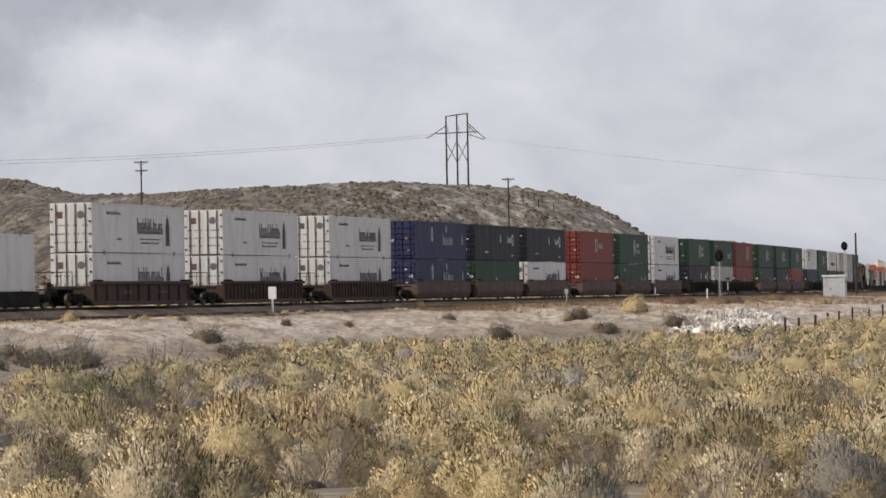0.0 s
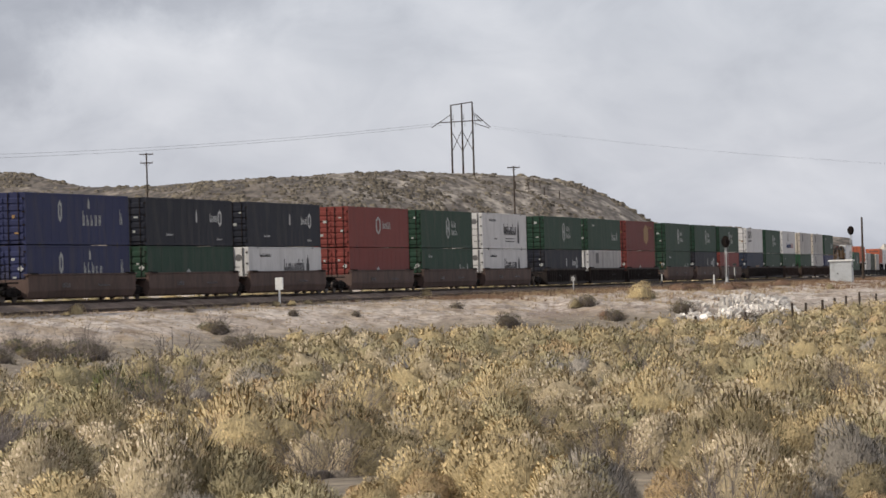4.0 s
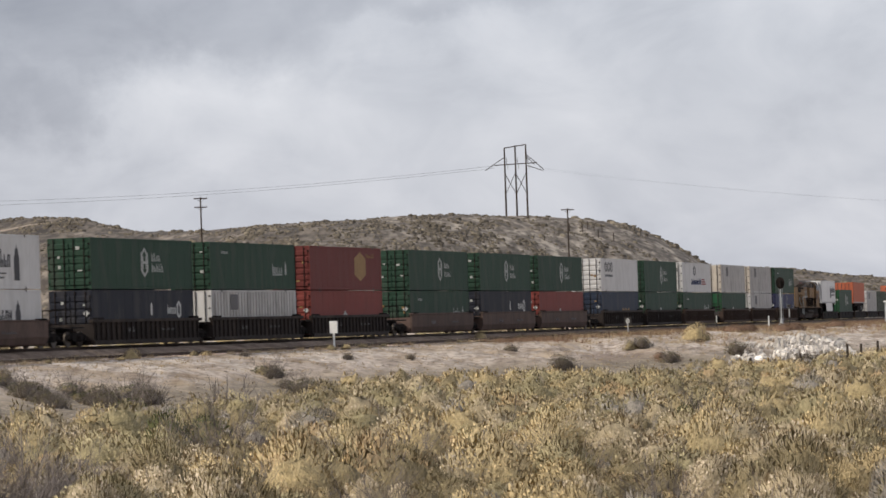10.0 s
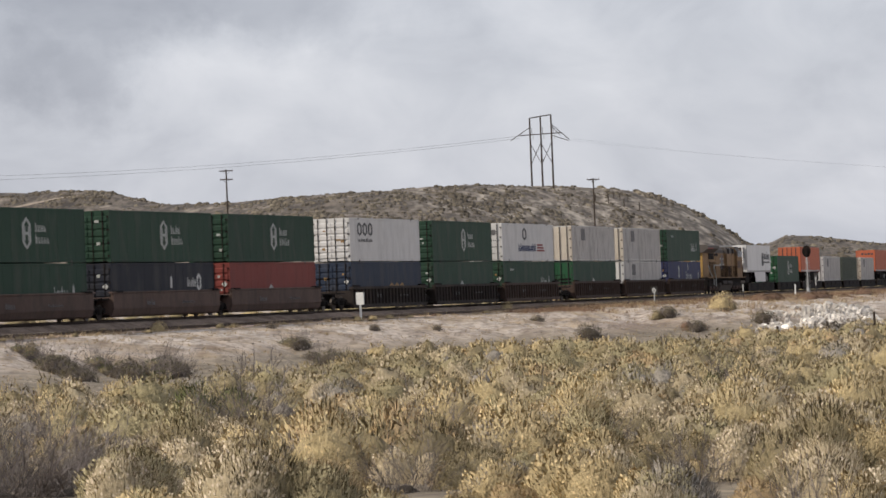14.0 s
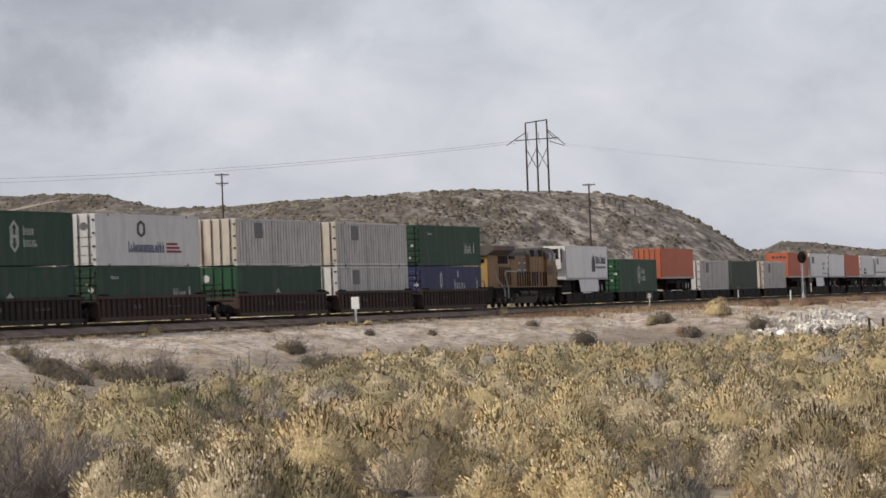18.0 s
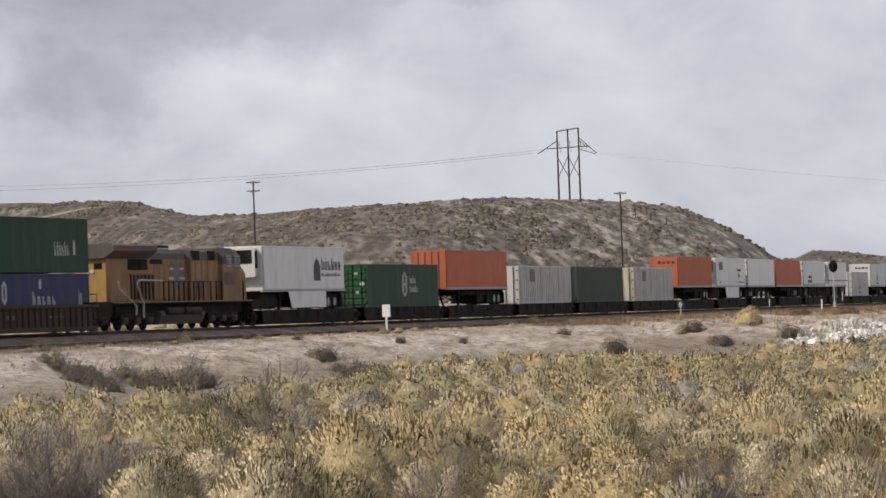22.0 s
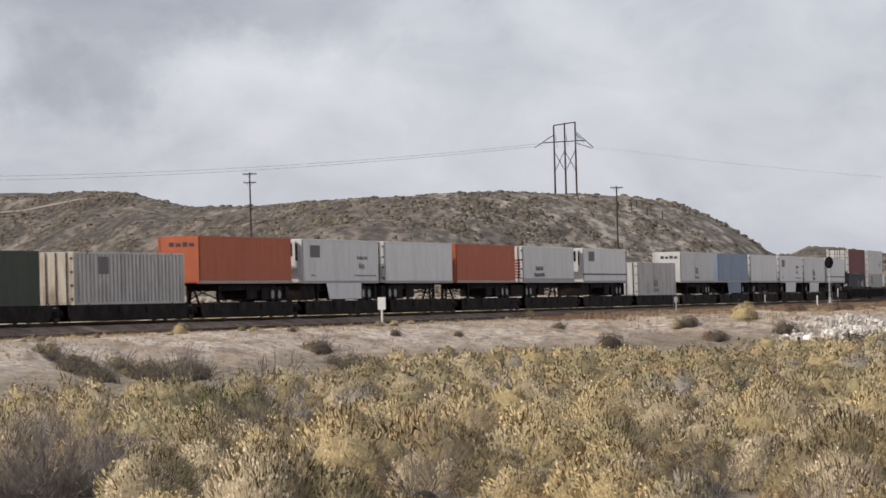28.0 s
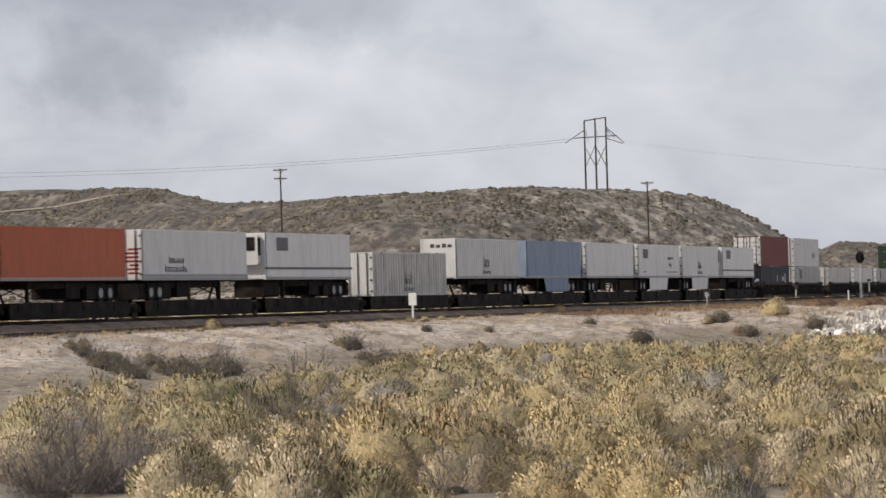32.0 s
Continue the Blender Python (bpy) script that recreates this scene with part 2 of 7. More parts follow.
    "twig": material("grey brown dry stems", (0.27, 0.23, 0.2), 0.9, 0, 0.4, 5.0, 0.5, 0.0, (0.37, 0.325, 0.29), 0.6, 1, 0.2, per_piece=0.3),
    "deadtwig": material("grey dead branches", (0.175, 0.15, 0.138), 0.9, 0, 0.4, 5.0, 0.5, 0.0, (0.3, 0.262, 0.245), 0.6, 1, 0.2, per_piece=0.35),
    # near-black fill: the self-shade inside bare shrubs, put into colour
    "core_shade": material("inner brush wood", (0.06, 0.05, 0.042), 0.95, 0, 0.4, 4.0, 0.5, 0.0),
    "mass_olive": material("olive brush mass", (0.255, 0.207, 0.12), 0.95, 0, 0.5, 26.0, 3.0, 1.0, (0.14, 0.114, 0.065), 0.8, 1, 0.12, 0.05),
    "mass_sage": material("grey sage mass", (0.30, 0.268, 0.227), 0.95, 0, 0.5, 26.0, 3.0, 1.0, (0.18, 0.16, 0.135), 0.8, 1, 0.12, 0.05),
    # wood colour darkened further for the shade at a shrub's foot
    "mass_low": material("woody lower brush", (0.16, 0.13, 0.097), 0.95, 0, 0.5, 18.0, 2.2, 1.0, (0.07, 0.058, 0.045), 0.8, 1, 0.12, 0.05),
    # brown kind: dark shrubs, with the shade below them in the same colour
    "brown_leaf": material("dark brown brush leaves", (0.142, 0.124, 0.075), 0.9, 0, 0.3, 5.0, 0.5, 0.0, (0.109, 0.094, 0.058), 0.6, 1, 0.14, per_piece=0.15),
    "mass_brown": material("dark brown brush mass", (0.085, 0.068, 0.052), 0.95, 0, 0.5, 18.0, 2.2, 1.0, (0.06, 0.05, 0.04), 0.8, 1, 0.12, 0.05),
    "mass_russet": material("russet dried weed mass", (0.17, 0.108, 0.078), 0.95, 0, 0.5, 18.0, 2.2, 1.0, (0.15, 0.095, 0.065), 0.8, 1, 0.12, 0.05),
    "clod": material("crumbled bank soil", (0.39, 0.335, 0.285), 0.95, 0, 0.3, 3.0, 0.4, 0.0, per_piece=0.35),
    "straw": material("dry straw grass", (0.40, 0.31, 0.19), 0.95, 0, 0.35, 4.0, 0.5, 0.0, (0.28, 0.20, 0.12), 0.6, 1, 0.2),
    "rustgrass": material("russet dry weeds", (0.225, 0.145, 0.098), 0.95, 0, 0.35, 4.0, 0.5, 0.0, (0.29, 0.20, 0.13), 0.6),
    "hillbush": material("dark hill sagebrush", (0.105, 0.089, 0.068), 0.95, 0, 0.45, 0.4, 0.05, 0.0, (0.17, 0.145, 0.11), 0.7),
    "hillsage": material("grey hill sagebrush", (0.14, 0.120, 0.096), 0.95, 0, 0.45, 0.4, 0.05, 0.0, (0.18, 0.155, 0.125), 0.7),
    "hillstraw": material("straw hill grass", (0.19, 0.162, 0.120), 0.95, 0, 0.45, 0.4, 0.05, 0.0, (0.15, 0.128, 0.095), 0.7),
    "bluff": material("pale eroded sandstone", (0.52, 0.47, 0.40), 0.95, 0, 0.3, 0.8, 0.08, 0.4, (0.36, 0.31, 0.25), 0.6, 0.6, 0, 0.5),
    "roadsoil": material("pale road soil", (0.30, 0.25, 0.20), 0.95, 0, 0.3, 0.3, 0.05, 0.0, (0.30, 0.25, 0.20), 0.5),
    "wire": material("weathered power line", (0.16, 0.16, 0.17), 0.6, 0.5, 0.1, 1, 1, 0.0),
}


def ground_material():
    """Pale sandy soil with gravel, straw and darker brush litter, browner on the hills."""
    m = bpy.data.materials.new("sandy desert soil")
    m.use_nodes = True
    n, k = m.node_tree.nodes, m.node_tree.links
    b = n["Principled BSDF"]
    b.inputs["Roughness"].default_value = 0.95
    tc = n.new("ShaderNodeTexCoord")

    def noise_ramp(scale, stops, detail=6.0, vec=None):
        t = n.new("ShaderNodeTexNoise")
        t.inputs["Scale"].default_value, t.inputs["Detail"].default_value = scale, detail
        k.new(vec or tc.outputs["Object"], t.inputs["Vector"])
        r = n.new("ShaderNodeValToRGB")
        for i, (at, c) in enumerate(stops):
            e = r.color_ramp.elements[i] if i < 2 else r.color_ramp.elements.new(at)
            e.position, e.color = at, (*c, 1)
        k.new(t.outputs["Fac"], r.inputs[0])
        return t, r

    def mixed(kind, fac, a, bb):
        x = n.new("ShaderNodeMix")
        x.data_type, x.blend_type = "RGBA", kind
        if isinstance(fac, float):
            x.inputs["Factor"].default_value = fac
        else:
            k.new(fac, x.inputs["Factor"])
        k.new(a, x.inputs["A"])
        k.new(bb, x.inputs["B"])
        return x.outputs["Result"]

    long_map = n.new("ShaderNodeMapping")  # patches drawn out up and down the slopes
    long_map.inputs["Scale"].default_value = (1.0, 0.2, 1.0)
    k.new(tc.outputs["Object"], long_map.inputs[0])
    drawn = long_map.outputs[0]
    _, soil = noise_ramp(0.12, ((0.35, (0.33, 0.275, 0.228)), (0.5, (0.415, 0.355, 0.303)), (0.66, (0.50, 0.442, 0.388))))
    fine, grit = noise_ramp(2.2, ((0.34, (0.55, 0.53, 0.51)), (0.52, (1.0, 1.0, 1.0)), (0.68, (1.2, 1.19, 1.18))), 8.0)
    near = mixed("MULTIPLY", 1.0, soil.outputs[0], grit.outputs[0])
    _, patch = noise_ramp(0.35, ((0.46, (0, 0, 0)), (0.68, (0.75, 0.75, 0.75))), 7.0)
    _, straw = noise_ramp(1.2, ((0.3, (0.27, 0.19, 0.115)), (0.7, (0.40, 0.31, 0.20))))
    near = mixed("MIX", patch.outputs[0], near, straw.outputs[0])
    _, blot = noise_ramp(0.9, ((0.36, (0.60, 0.565, 0.535)), (0.5, (1.0, 1.0, 1.0)), (0.64, (1.18, 1.17, 1.16))), 10.0, drawn)
    near = mixed("MULTIPLY", 1.0, near, blot.outputs[0])
    # browner dug earth where a ramp comes down the bank
    mp = n.new("ShaderNodeMapping")
    mp.vector_type = "POINT"
    mp.inputs["Location"].default_value, mp.inputs["Scale"].default_value = (-8.2 / 2.8, -234 / 34.0, 0), (1 / 2.8, 1 / 34.0, 0)
    k.new(tc.outputs["Object"], mp.inputs[0])
    ln = n.new("ShaderNodeVectorMath")
    ln.operation = "LENGTH"
    k.new(mp.outputs[0], ln.inputs[0])
    wob = n.new("ShaderNodeMath")
    wob.operation = "ADD"
    k.new(ln.outputs["Value"], wob.inputs[0])
    k.new(fine.outputs["Fac"], wob.inputs[1])
    inside = n.new("ShaderNodeMapRange")
    inside.inputs["From Min"].default_value, inside.inputs["From Max"].default_value = 1.85, 1.25
    inside.inputs["To Max"].default_value = 0.95
    k.new(wob.outputs[0], inside.inputs["Value"])
    _, earth = noise_ramp(0.9, ((0.35, (0.15, 0.105, 0.078)), (0.65, (0.27, 0.195, 0.148))))
    near = mixed("MIX", inside.outputs["Result"], near, earth.outputs[0])
    _, plain = noise_ramp(1.6, ((0.35, (0.125, 0.10, 0.07)), (0.55, (0.22, 0.18, 0.13)), (0.72, (0.33, 0.27, 0.195))), 9.0)
    # farther slopes: brush litter over paler soil
    _, slope = noise_ramp(0.12, ((0.38, (0.085, 0.069, 0.055)), (0.5, (0.135, 0.110, 0.087)), (0.63, (0.235, 0.197, 0.158))), 9.0, drawn)
    _, litter = noise_ramp(0.5, ((0.42, (0.40, 0.38, 0.36)), (0.58, (1.0, 1.0, 1.0)), (0.7, (1.2, 1.18, 1.12))), 10.0, drawn)
    # paler bare soil at the hill's end
    mq = n.new("ShaderNodeMapping")
    mq.inputs["Location"].default_value, mq.inputs["Scale"].default_value = (-24 / 62.0, -900 / 330.0, 0), (1 / 62.0, 1 / 330.0, 0)
    k.new(tc.outputs["Object"], mq.inputs[0])
    lq = n.new("ShaderNodeVectorMath")
    lq.operation = "LENGTH"
    k.new(mq.outputs[0], lq.inputs[0])
    near_end = n.new("ShaderNodeMapRange")
    near_end.inputs["From Min"].default_value, near_end.inputs["From Max"].default_value = 1.25, 0.45
    near_end.inputs["To Max"].default_value = 0.9
    k.new(lq.outputs["Value"], near_end.inputs["Value"])
    _, bare = noise_ramp(0.22, ((0.40, (0.12, 0.098, 0.078)), (0.50, (0.215, 0.182, 0.147)), (0.62, (0.40, 0.35, 0.29))), 9.0, drawn)
    slope_c = mixed("MIX", near_end.outputs["Result"], slope.outputs[0], bare.outputs[0])
    far = mixed("MULTIPLY", 1.0, slope_c, litter.outputs[0])
    sep = n.new("ShaderNodeSeparateXYZ")
    k.new(tc.outputs["Object"], sep.inputs[0])
    low = n.new("ShaderNodeMapRange")
    low.inputs["From Min"].default_value, low.inputs["From Max"].default_value = -2.35, -1.75
    k.new(sep.outputs["Z"], low.inputs["Value"])
    near = mixed("MIX", low.outputs["Result"], plain.outputs[0], near)
    up = n.new("ShaderNodeMapRange")
    up.inputs["From Min"].default_value, up.inputs["From Max"].default_value = 1.0, 5.0
    k.new(sep.outputs["Z"], up.inputs["Value"])
    k.new(mixed("MIX", up.outputs["Result"], near, far), b.inputs["Base Color"])
    bp = n.new("ShaderNodeBump")
    bp.inputs["Strength"].default_value, bp.inputs["Distance"].default_value = 0.6, 0.12
    k.new(fine.outputs["Fac"], bp.inputs["Height"])
    k.new(bp.outputs[0], b.inputs["Normal"])
    return m


# inner masses duller than their leaves, with gap shade in the colour
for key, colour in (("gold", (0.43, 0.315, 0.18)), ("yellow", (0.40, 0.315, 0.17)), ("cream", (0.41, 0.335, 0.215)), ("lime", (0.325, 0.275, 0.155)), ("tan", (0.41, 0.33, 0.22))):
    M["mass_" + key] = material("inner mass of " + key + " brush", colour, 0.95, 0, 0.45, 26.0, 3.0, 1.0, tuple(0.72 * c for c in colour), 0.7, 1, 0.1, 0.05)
M["ground"] = ground_material()
M["ballast"] = material("grey brown ballast stone", (0.64, 0.485, 0.39), 0.95, 0, 0.7, 3.0, 0.35, 0.9, (0.25, 0.165, 0.125), 0.85, 1, 0.0, 0.07)
# main bed darkened: the shade below the cars is put into its colour
M["shadeballast"] = material("oil stained ballast", (0.19, 0.145, 0.115), 0.95, 0, 0.6, 4.0, 0.35, 0.9, (0.085, 0.06, 0.047), 0.9, 1, 0.0, 0.07)


# ---- mesh tools ----
class Shape:
    """Collects faces for one mesh; each face keeps the slot of its material."""

    def __init__(self):
        self.v, self.f, self.m = [], [], []

    def add(self, verts, faces, slot=0):
        o = len(self.v)
        self.v += [tuple(p) for p in verts]
        self.f += [tuple(i + o for i in f) for f in faces]
        self.m += [slot] * len(faces)
        return self

    def box(self, x0, x1, y0, y1, z0, z1, slot=0, c=0.0):
        """A box; c chamfers its long edges along x."""
        if not c:
            v = [(x, y, z) for x in (x0, x1) for y in (y0, y1) for z in (z0, z1)]
            return self.add(v, [(0, 1, 3, 2), (4, 6, 7, 5), (0, 4, 5, 1), (2, 3, 7, 6), (0, 2, 6, 4), (1, 5, 7, 3)], slot)
        ring = [(y0 + c, z0), (y1 - c, z0), (y1, z0 + c), (y1, z1 - c), (y1 - c, z1), (y0 + c, z1), (y0, z1 - c), (y0, z0 + c)]
        return self.prism(ring, x0, x1, slot)

    def prism(self, ring, x0, x1, slot=0):
        """A closed section in (y, z), drawn along x."""
        n = len(ring)
        v = [(x0, y, z) for y, z in ring] + [(x1, y, z) for y, z in ring]
        f = [(i, (i + 1) % n, n + (i + 1) % n, n + i) for i in range(n)]
        return self.add(v, f + [tuple(range(n))[::-1], tuple(range(n, 2 * n))], slot)

    def rod(self, p, q, r, n=6, slot=0, r2=None):
        p, q = Vector(p), Vector(q)
        w = (q - p).normalized()
        u = w.orthogonal().normalized()
        t = w.cross(u)
        r2 = r if r2 is None else r2
        ring = [u * math.cos(i * math.tau / n) + t * math.sin(i * math.tau / n) for i in range(n)]
        v = [p + d * r for d in ring] + [q + d * r2 for d in ring]
        f = [(i, (i + 1) % n, n + (i + 1) % n, n + i) for i in range(n)]
        return self.add(v, f + [tuple(range(n))[::-1], tuple(range(n, 2 * n))], slot)

    def mesh(self, name, *mats):
        me = bpy.data.meshes.new(name)
        me.from_pydata(self.v, [], self.f)
        for m in mats:
            me.materials.append(m)
        if len(mats) > 1:
            me.polygons.foreach_set("material_index", self.m)
        me.update()
        return me


def part(name, shape, mat, parent, label="", at=None):
    """One mesh under a thing or a part."""
    mats = mat if isinstance(mat, (list, tuple)) else [mat]
    ob = new(name, shape.mesh(name, *[M[m] for m in mats]))
    ob.parent = parent
    if at is not None:
        ob.matrix_basis = at
    if name in ("lettering", "emblem", "rivets", "louvres"):
        ob["kind"] = "stuff"
    return tagged(ob, label)


def twin(ob, parent, at, name=None):
    """The same piece again, on the same mesh, under parent."""
    o = new(name or ob.name.split(".")[0], ob.data)
    o.parent, o.matrix_basis = parent, at
    if "label" in ob:
        o["label"] = ob["label"]
    return o


# ---- the railway's line in plan: s metres along it, positive away from the camera ----
X0, Y0, TH0, K1, K2 = -20.873, 222.225, 1.29716, 3.2814e-4, -1.527e-7


def heading(s):
    return TH0 + K1 * s + K2 * s * s


_sg = np.arange(-400.0, 1700.0, 0.5)
_h = heading(np.minimum(_sg, 1050.0))
_i0 = int(np.argmin(abs(_sg)))
_cx = np.concatenate([[0], np.cumsum((np.cos(_h[1:]) + np.cos(_h[:-1])) * 0.25)])
_cy = np.concatenate([[0], np.cumsum((np.sin(_h[1:]) + np.sin(_h[:-1])) * 0.25)])
_cx += X0 - _cx[_i0]
_cy += Y0 - _cy[_i0]


def line(s, off=0.0):
    """The point s along the track, off metres to the camera's side, and the heading there."""
    th = np.interp(s, _sg, _h)
    return np.interp(s, _sg, _cx) + off * np.sin(th), np.interp(s, _sg, _cy) - off * np.cos(th), th


def rail_coords(x, y):
    """s and offset of ground points (arrays)."""
    s = (np.asarray(y, float) - Y0) / math.sin(TH0)
    for _ in range(4):
        px, py, th = line(s)
        s = np.clip(s + (x - px) * np.cos(th) + (y - py) * np.sin(th), -399, 1699)
    px, py, th = line(s)
    return s, (x - px) * np.sin(th) - (y - py) * np.cos(th)


def near_z(s):
    """Height of the lower track's rails."""
    return np.clip(-0.5 + 0.0012 * s, -0.66, -0.36)


# ---- ground: one sheet from the camera's feet to the horizon ----
RIDGE_A = [-0.60, -0.30, -0.20, -0.155, -0.123, -0.112, -0.104, -0.098, -0.090, -0.079, -0.064, -0.049, -0.034, -0.014, 0.002, 0.011, 0.023, 0.0335, 0.041, 0.0483, 0.0542, 0.0616, 0.072, 0.085, 0.30]
RIDGE_E = [30, 33, 34.2, 34.4, 34.4, 33.5, 31.9, 30.2, 30.0, 30.0, 30.7, 31.3, 31.6, 31.6, 30.9, 30.2, 29.0, 26.8, 23.9, 19.8, 16.0, 11.0, 5.0, 0, 0]
BACK_A = [0.0, 0.045, 0.058, 0.064, 0.068, 0.0745, 0.080, 0.088, 0.098, 0.111, 0.118, 0.16, 0.5]
BACK_E = [10, 11, 12.0, 12.9, 14.9, 14.9, 14.0, 12.6, 11.2, 9.6, 8.6, 9, 12]


GULLIES = [(-45, 9.5, -58, 19.5, 2.0, 0.55), (-43, 12.5, -53, 21, 2.2, 0.55), (-13, 11, -35, 23, 1.8, 0.5), (62, 11, 30, 24, 3.2, 0.6), (20, 13, 4, 24, 2.0, 0.35), (-78, 10, -92, 20, 2.2, 0.45), (40, 10, 22, 20, 1.6, 0.3), (90, 12, 60, 24, 2.4, 0.4)]  # washed-out runnels of the bank


def rough(x, y, scale, seed=0.0):
    """A cheap smooth bumpiness, about -1 to 1."""
    u, w = x / scale + seed, y / scale - seed
    return (np.sin(u * 1.7 + 1.3 * np.sin(w * 1.1)) + np.sin(w * 2.1 + 1.7 * np.sin(u * 0.9 + seed)) + 0.6 * np.sin((u + w) * 3.3 + np.sin(w * 2.7))) / 2.6


def ground_z(x, y):
    x, y = np.asarray(x, float), np.asarray(y, float)
    s, off = rail_coords(x, y)
    r = np.hypot(x, y)
    nz = near_z(s)
    # camera's side: ballast, shoulder, bank, plain
    foot = -2.7 + 0.45 * np.clip((s + 20) / 100, 0, 1)
    bank_end = 21 + 1.5 * np.sin(s / 17) + np.clip((s - 20) / 3, 0, 22)
    shoulder = nz - 0.21
    u = np.clip((off - 7.0) / (bank_end - 7.0), 0, 1)
    bank = shoulder + (foot - shoulder) * (u * 0.75 + 0.25 * u * u * (3 - 2 * u))
    for s0, o0, s1, o1, wid, deep in GULLIES:
        q = np.clip(((s - s0) * (s1 - s0) + (off - o0) * (o1 - o0)) / ((s1 - s0) ** 2 + (o1 - o0) ** 2), 0, 1)
        near_d = np.hypot(s - s0 - q * (s1 - s0), off - o0 - q * (o1 - o0)) / (wid * (0.6 + 0.8 * q))
        bank = bank - deep * np.exp(-near_d ** 2) * (0.35 + 0.65 * np.sin(math.pi * np.clip(q, 0.02, 0.98)))
    bank = bank + (0.22 * rough(x, y, 4.6) + 0.12 * rough(x, y, 1.7, 3.0) + 0.07 * rough(x, y, 0.8, 5.0)) * np.clip((off - 8) / 5, 0, 1) + 0.10 * rough(s + 0.9 * off, 0.3 * off, 1.15, 8.0) * np.clip((off - 8.5) / 3, 0, 1) * np.clip((26 - off) / 6, 0, 1)
    rise = np.clip((40 - r) / 34, 0, 1)
    plain = foot + 0.16 * rough(x, y, 9.0, 2.0) + 0.9 * rise * rise
    side = np.where(off < 7, shoulder, np.where(u < 1, bank, plain + 0 * bank))
    mix = np.clip((off - bank_end) / 4, 0, 1)
    side = np.where(u >= 1, bank * (1 - mix) + plain * mix, side)
    # behind the train: ditch, then slopes up to the ridge
    a = np.arctan2(x, np.maximum(y, 1e-3))
    a = np.where(y > 0, a, np.sign(x) * 1.5)
    el = np.interp(a, RIDGE_A, RIDGE_E) / 1000
    el2 = np.interp(a, BACK_A, BACK_E) / 1000
    back = -off
    start = r - back / np.maximum(0.08, np.abs(np.sin(np.interp(s, _sg, _h) - (math.pi / 2 - a))))
    R1 = 1000.0 + 120 * np.sin(a * 30)
    start = np.clip(start, 150, 880)
    g = np.clip((r - start - 8) / (R1 - start - 8), 0, 1)
    steep = np.clip((g - 0.72) / 0.28, 0, 1)
    g = 0.26 * g + 0.74 * steep * (1.6 - 0.6 * steep)
    hill = el * R1 * np.where(r < R1, g, 1 - 0.25 * np.clip((r - R1) / 900, 0, 1))
    hill += np.clip(back - 12, 0, 60) / 60 * (0.5 * rough(x, y, 38.0, 1.0) + 0.25 * rough(x, y, 11.0, 4.0)) * np.clip(el * 60, 0, 1) + 0.9 * rough(x, y, 24.0, 3.0) * np.clip(steep * 4, 0, 1) * np.clip((1 - steep) * 5, 0, 1) * np.clip(el * 60, 0, 1)
    far = el2 * 1500 * np.clip((r - 1150) / 350, 0, 1) ** 1.2
    far += np.clip((r - 1200) / 200, 0, 1) * 1.2 * rough(x, y, 33.0, 7.0)
    ditch = -0.45 - 0.25 * np.clip((back - 4) / 4, 0, 1)
    behind = np.maximum(ditch + np.clip(back - 9, 0, 400) * 0.0 + hill, far - 0.7)
    w = np.clip((back - 3.5) / 3, 0, 1)
    return np.where(off < 0, -0.45 * (1 - w) + behind * w, np.where(off < 2.5, -0.45 + 0 * off, np.where(off < 4, -0.45 + (shoulder + 0.45) * (off - 2.5) / 1.5, side)))


def build_ground():
    az = np.concatenate([np.linspace(-math.pi, -0.32, 40)[:-1], np.linspace(-0.32, -0.185, 20)[:-1], np.linspace(-0.185, 0.135, 400), np.linspace(0.135, 0.3, 20)[1:], np.linspace(0.3, math.pi, 40)[1:]])
    rad = np.concatenate([np.concatenate([[0.0, 0.5], np.geomspace(1.2, 40, 24)[:-1]]), np.arange(40, 330, 1.25), np.geomspace(330, 1500, 170), np.geomspace(1520, 4600, 24)])
    A, R = np.meshgrid(az, rad)
    X, Y = R * np.sin(A) + 0.31 * (R < 1), R * np.cos(A) - 0.27 * (R < 1)
    Z = ground_z(X, Y)
    nr, na = A.shape
    v = np.stack([X, Y, Z], -1).reshape(-1, 3)
    i = np.arange(nr * na).reshape(nr, na)
    q = np.stack([i[:-1, :-1], i[:-1, 1:], i[1:, 1:], i[1:, :-1]], -1).reshape(-1, 4)[:, ::-1]
    me = bpy.data.meshes.new("ground")
    me.vertices.add(len(v))
    me.vertices.foreach_set("co", v.ravel())
    me.loops.add(q.size)
    me.loops.foreach_set("vertex_index", q.ravel())
    me.polygons.add(len(q))
    me.polygons.foreach_set("loop_start", np.arange(0, q.size, 4))
    me.polygons.foreach_set("use_smooth", np.ones(len(q), bool))
    me.update(calc_edges=True)
    me.materials.append(M["ground"])
    return tagged(new("ground", me), "pale sandy desert ground with a railway bank and scrub hills", "ground", kind="structure")


build_ground()


def strip(name, profile, mat, s0, s1, step, label, zfun=None, category="track bed"):
    """A long body along the track: profile of (offset, z) points."""
    ss = np.arange(s0, s1 + 0.01, step)
    n = len(profile)
    sh = Shape()
    for s in ss:
        for off, z in profile:
            x, y, _ = line(s, off)
            sh.v.append((float(x), float(y), float(z + (zfun(s) if zfun else 0))))
    for i in range(len(ss) - 1):
        for j in range(n - 1):
            sh.f.append((i * n + j, i * n + j + 1, (i + 1) * n + j + 1, (i + 1) * n + j))
    ob = new(name, sh.mesh(name, M[mat]))
    return tagged(ob, label, category, kind="structure")


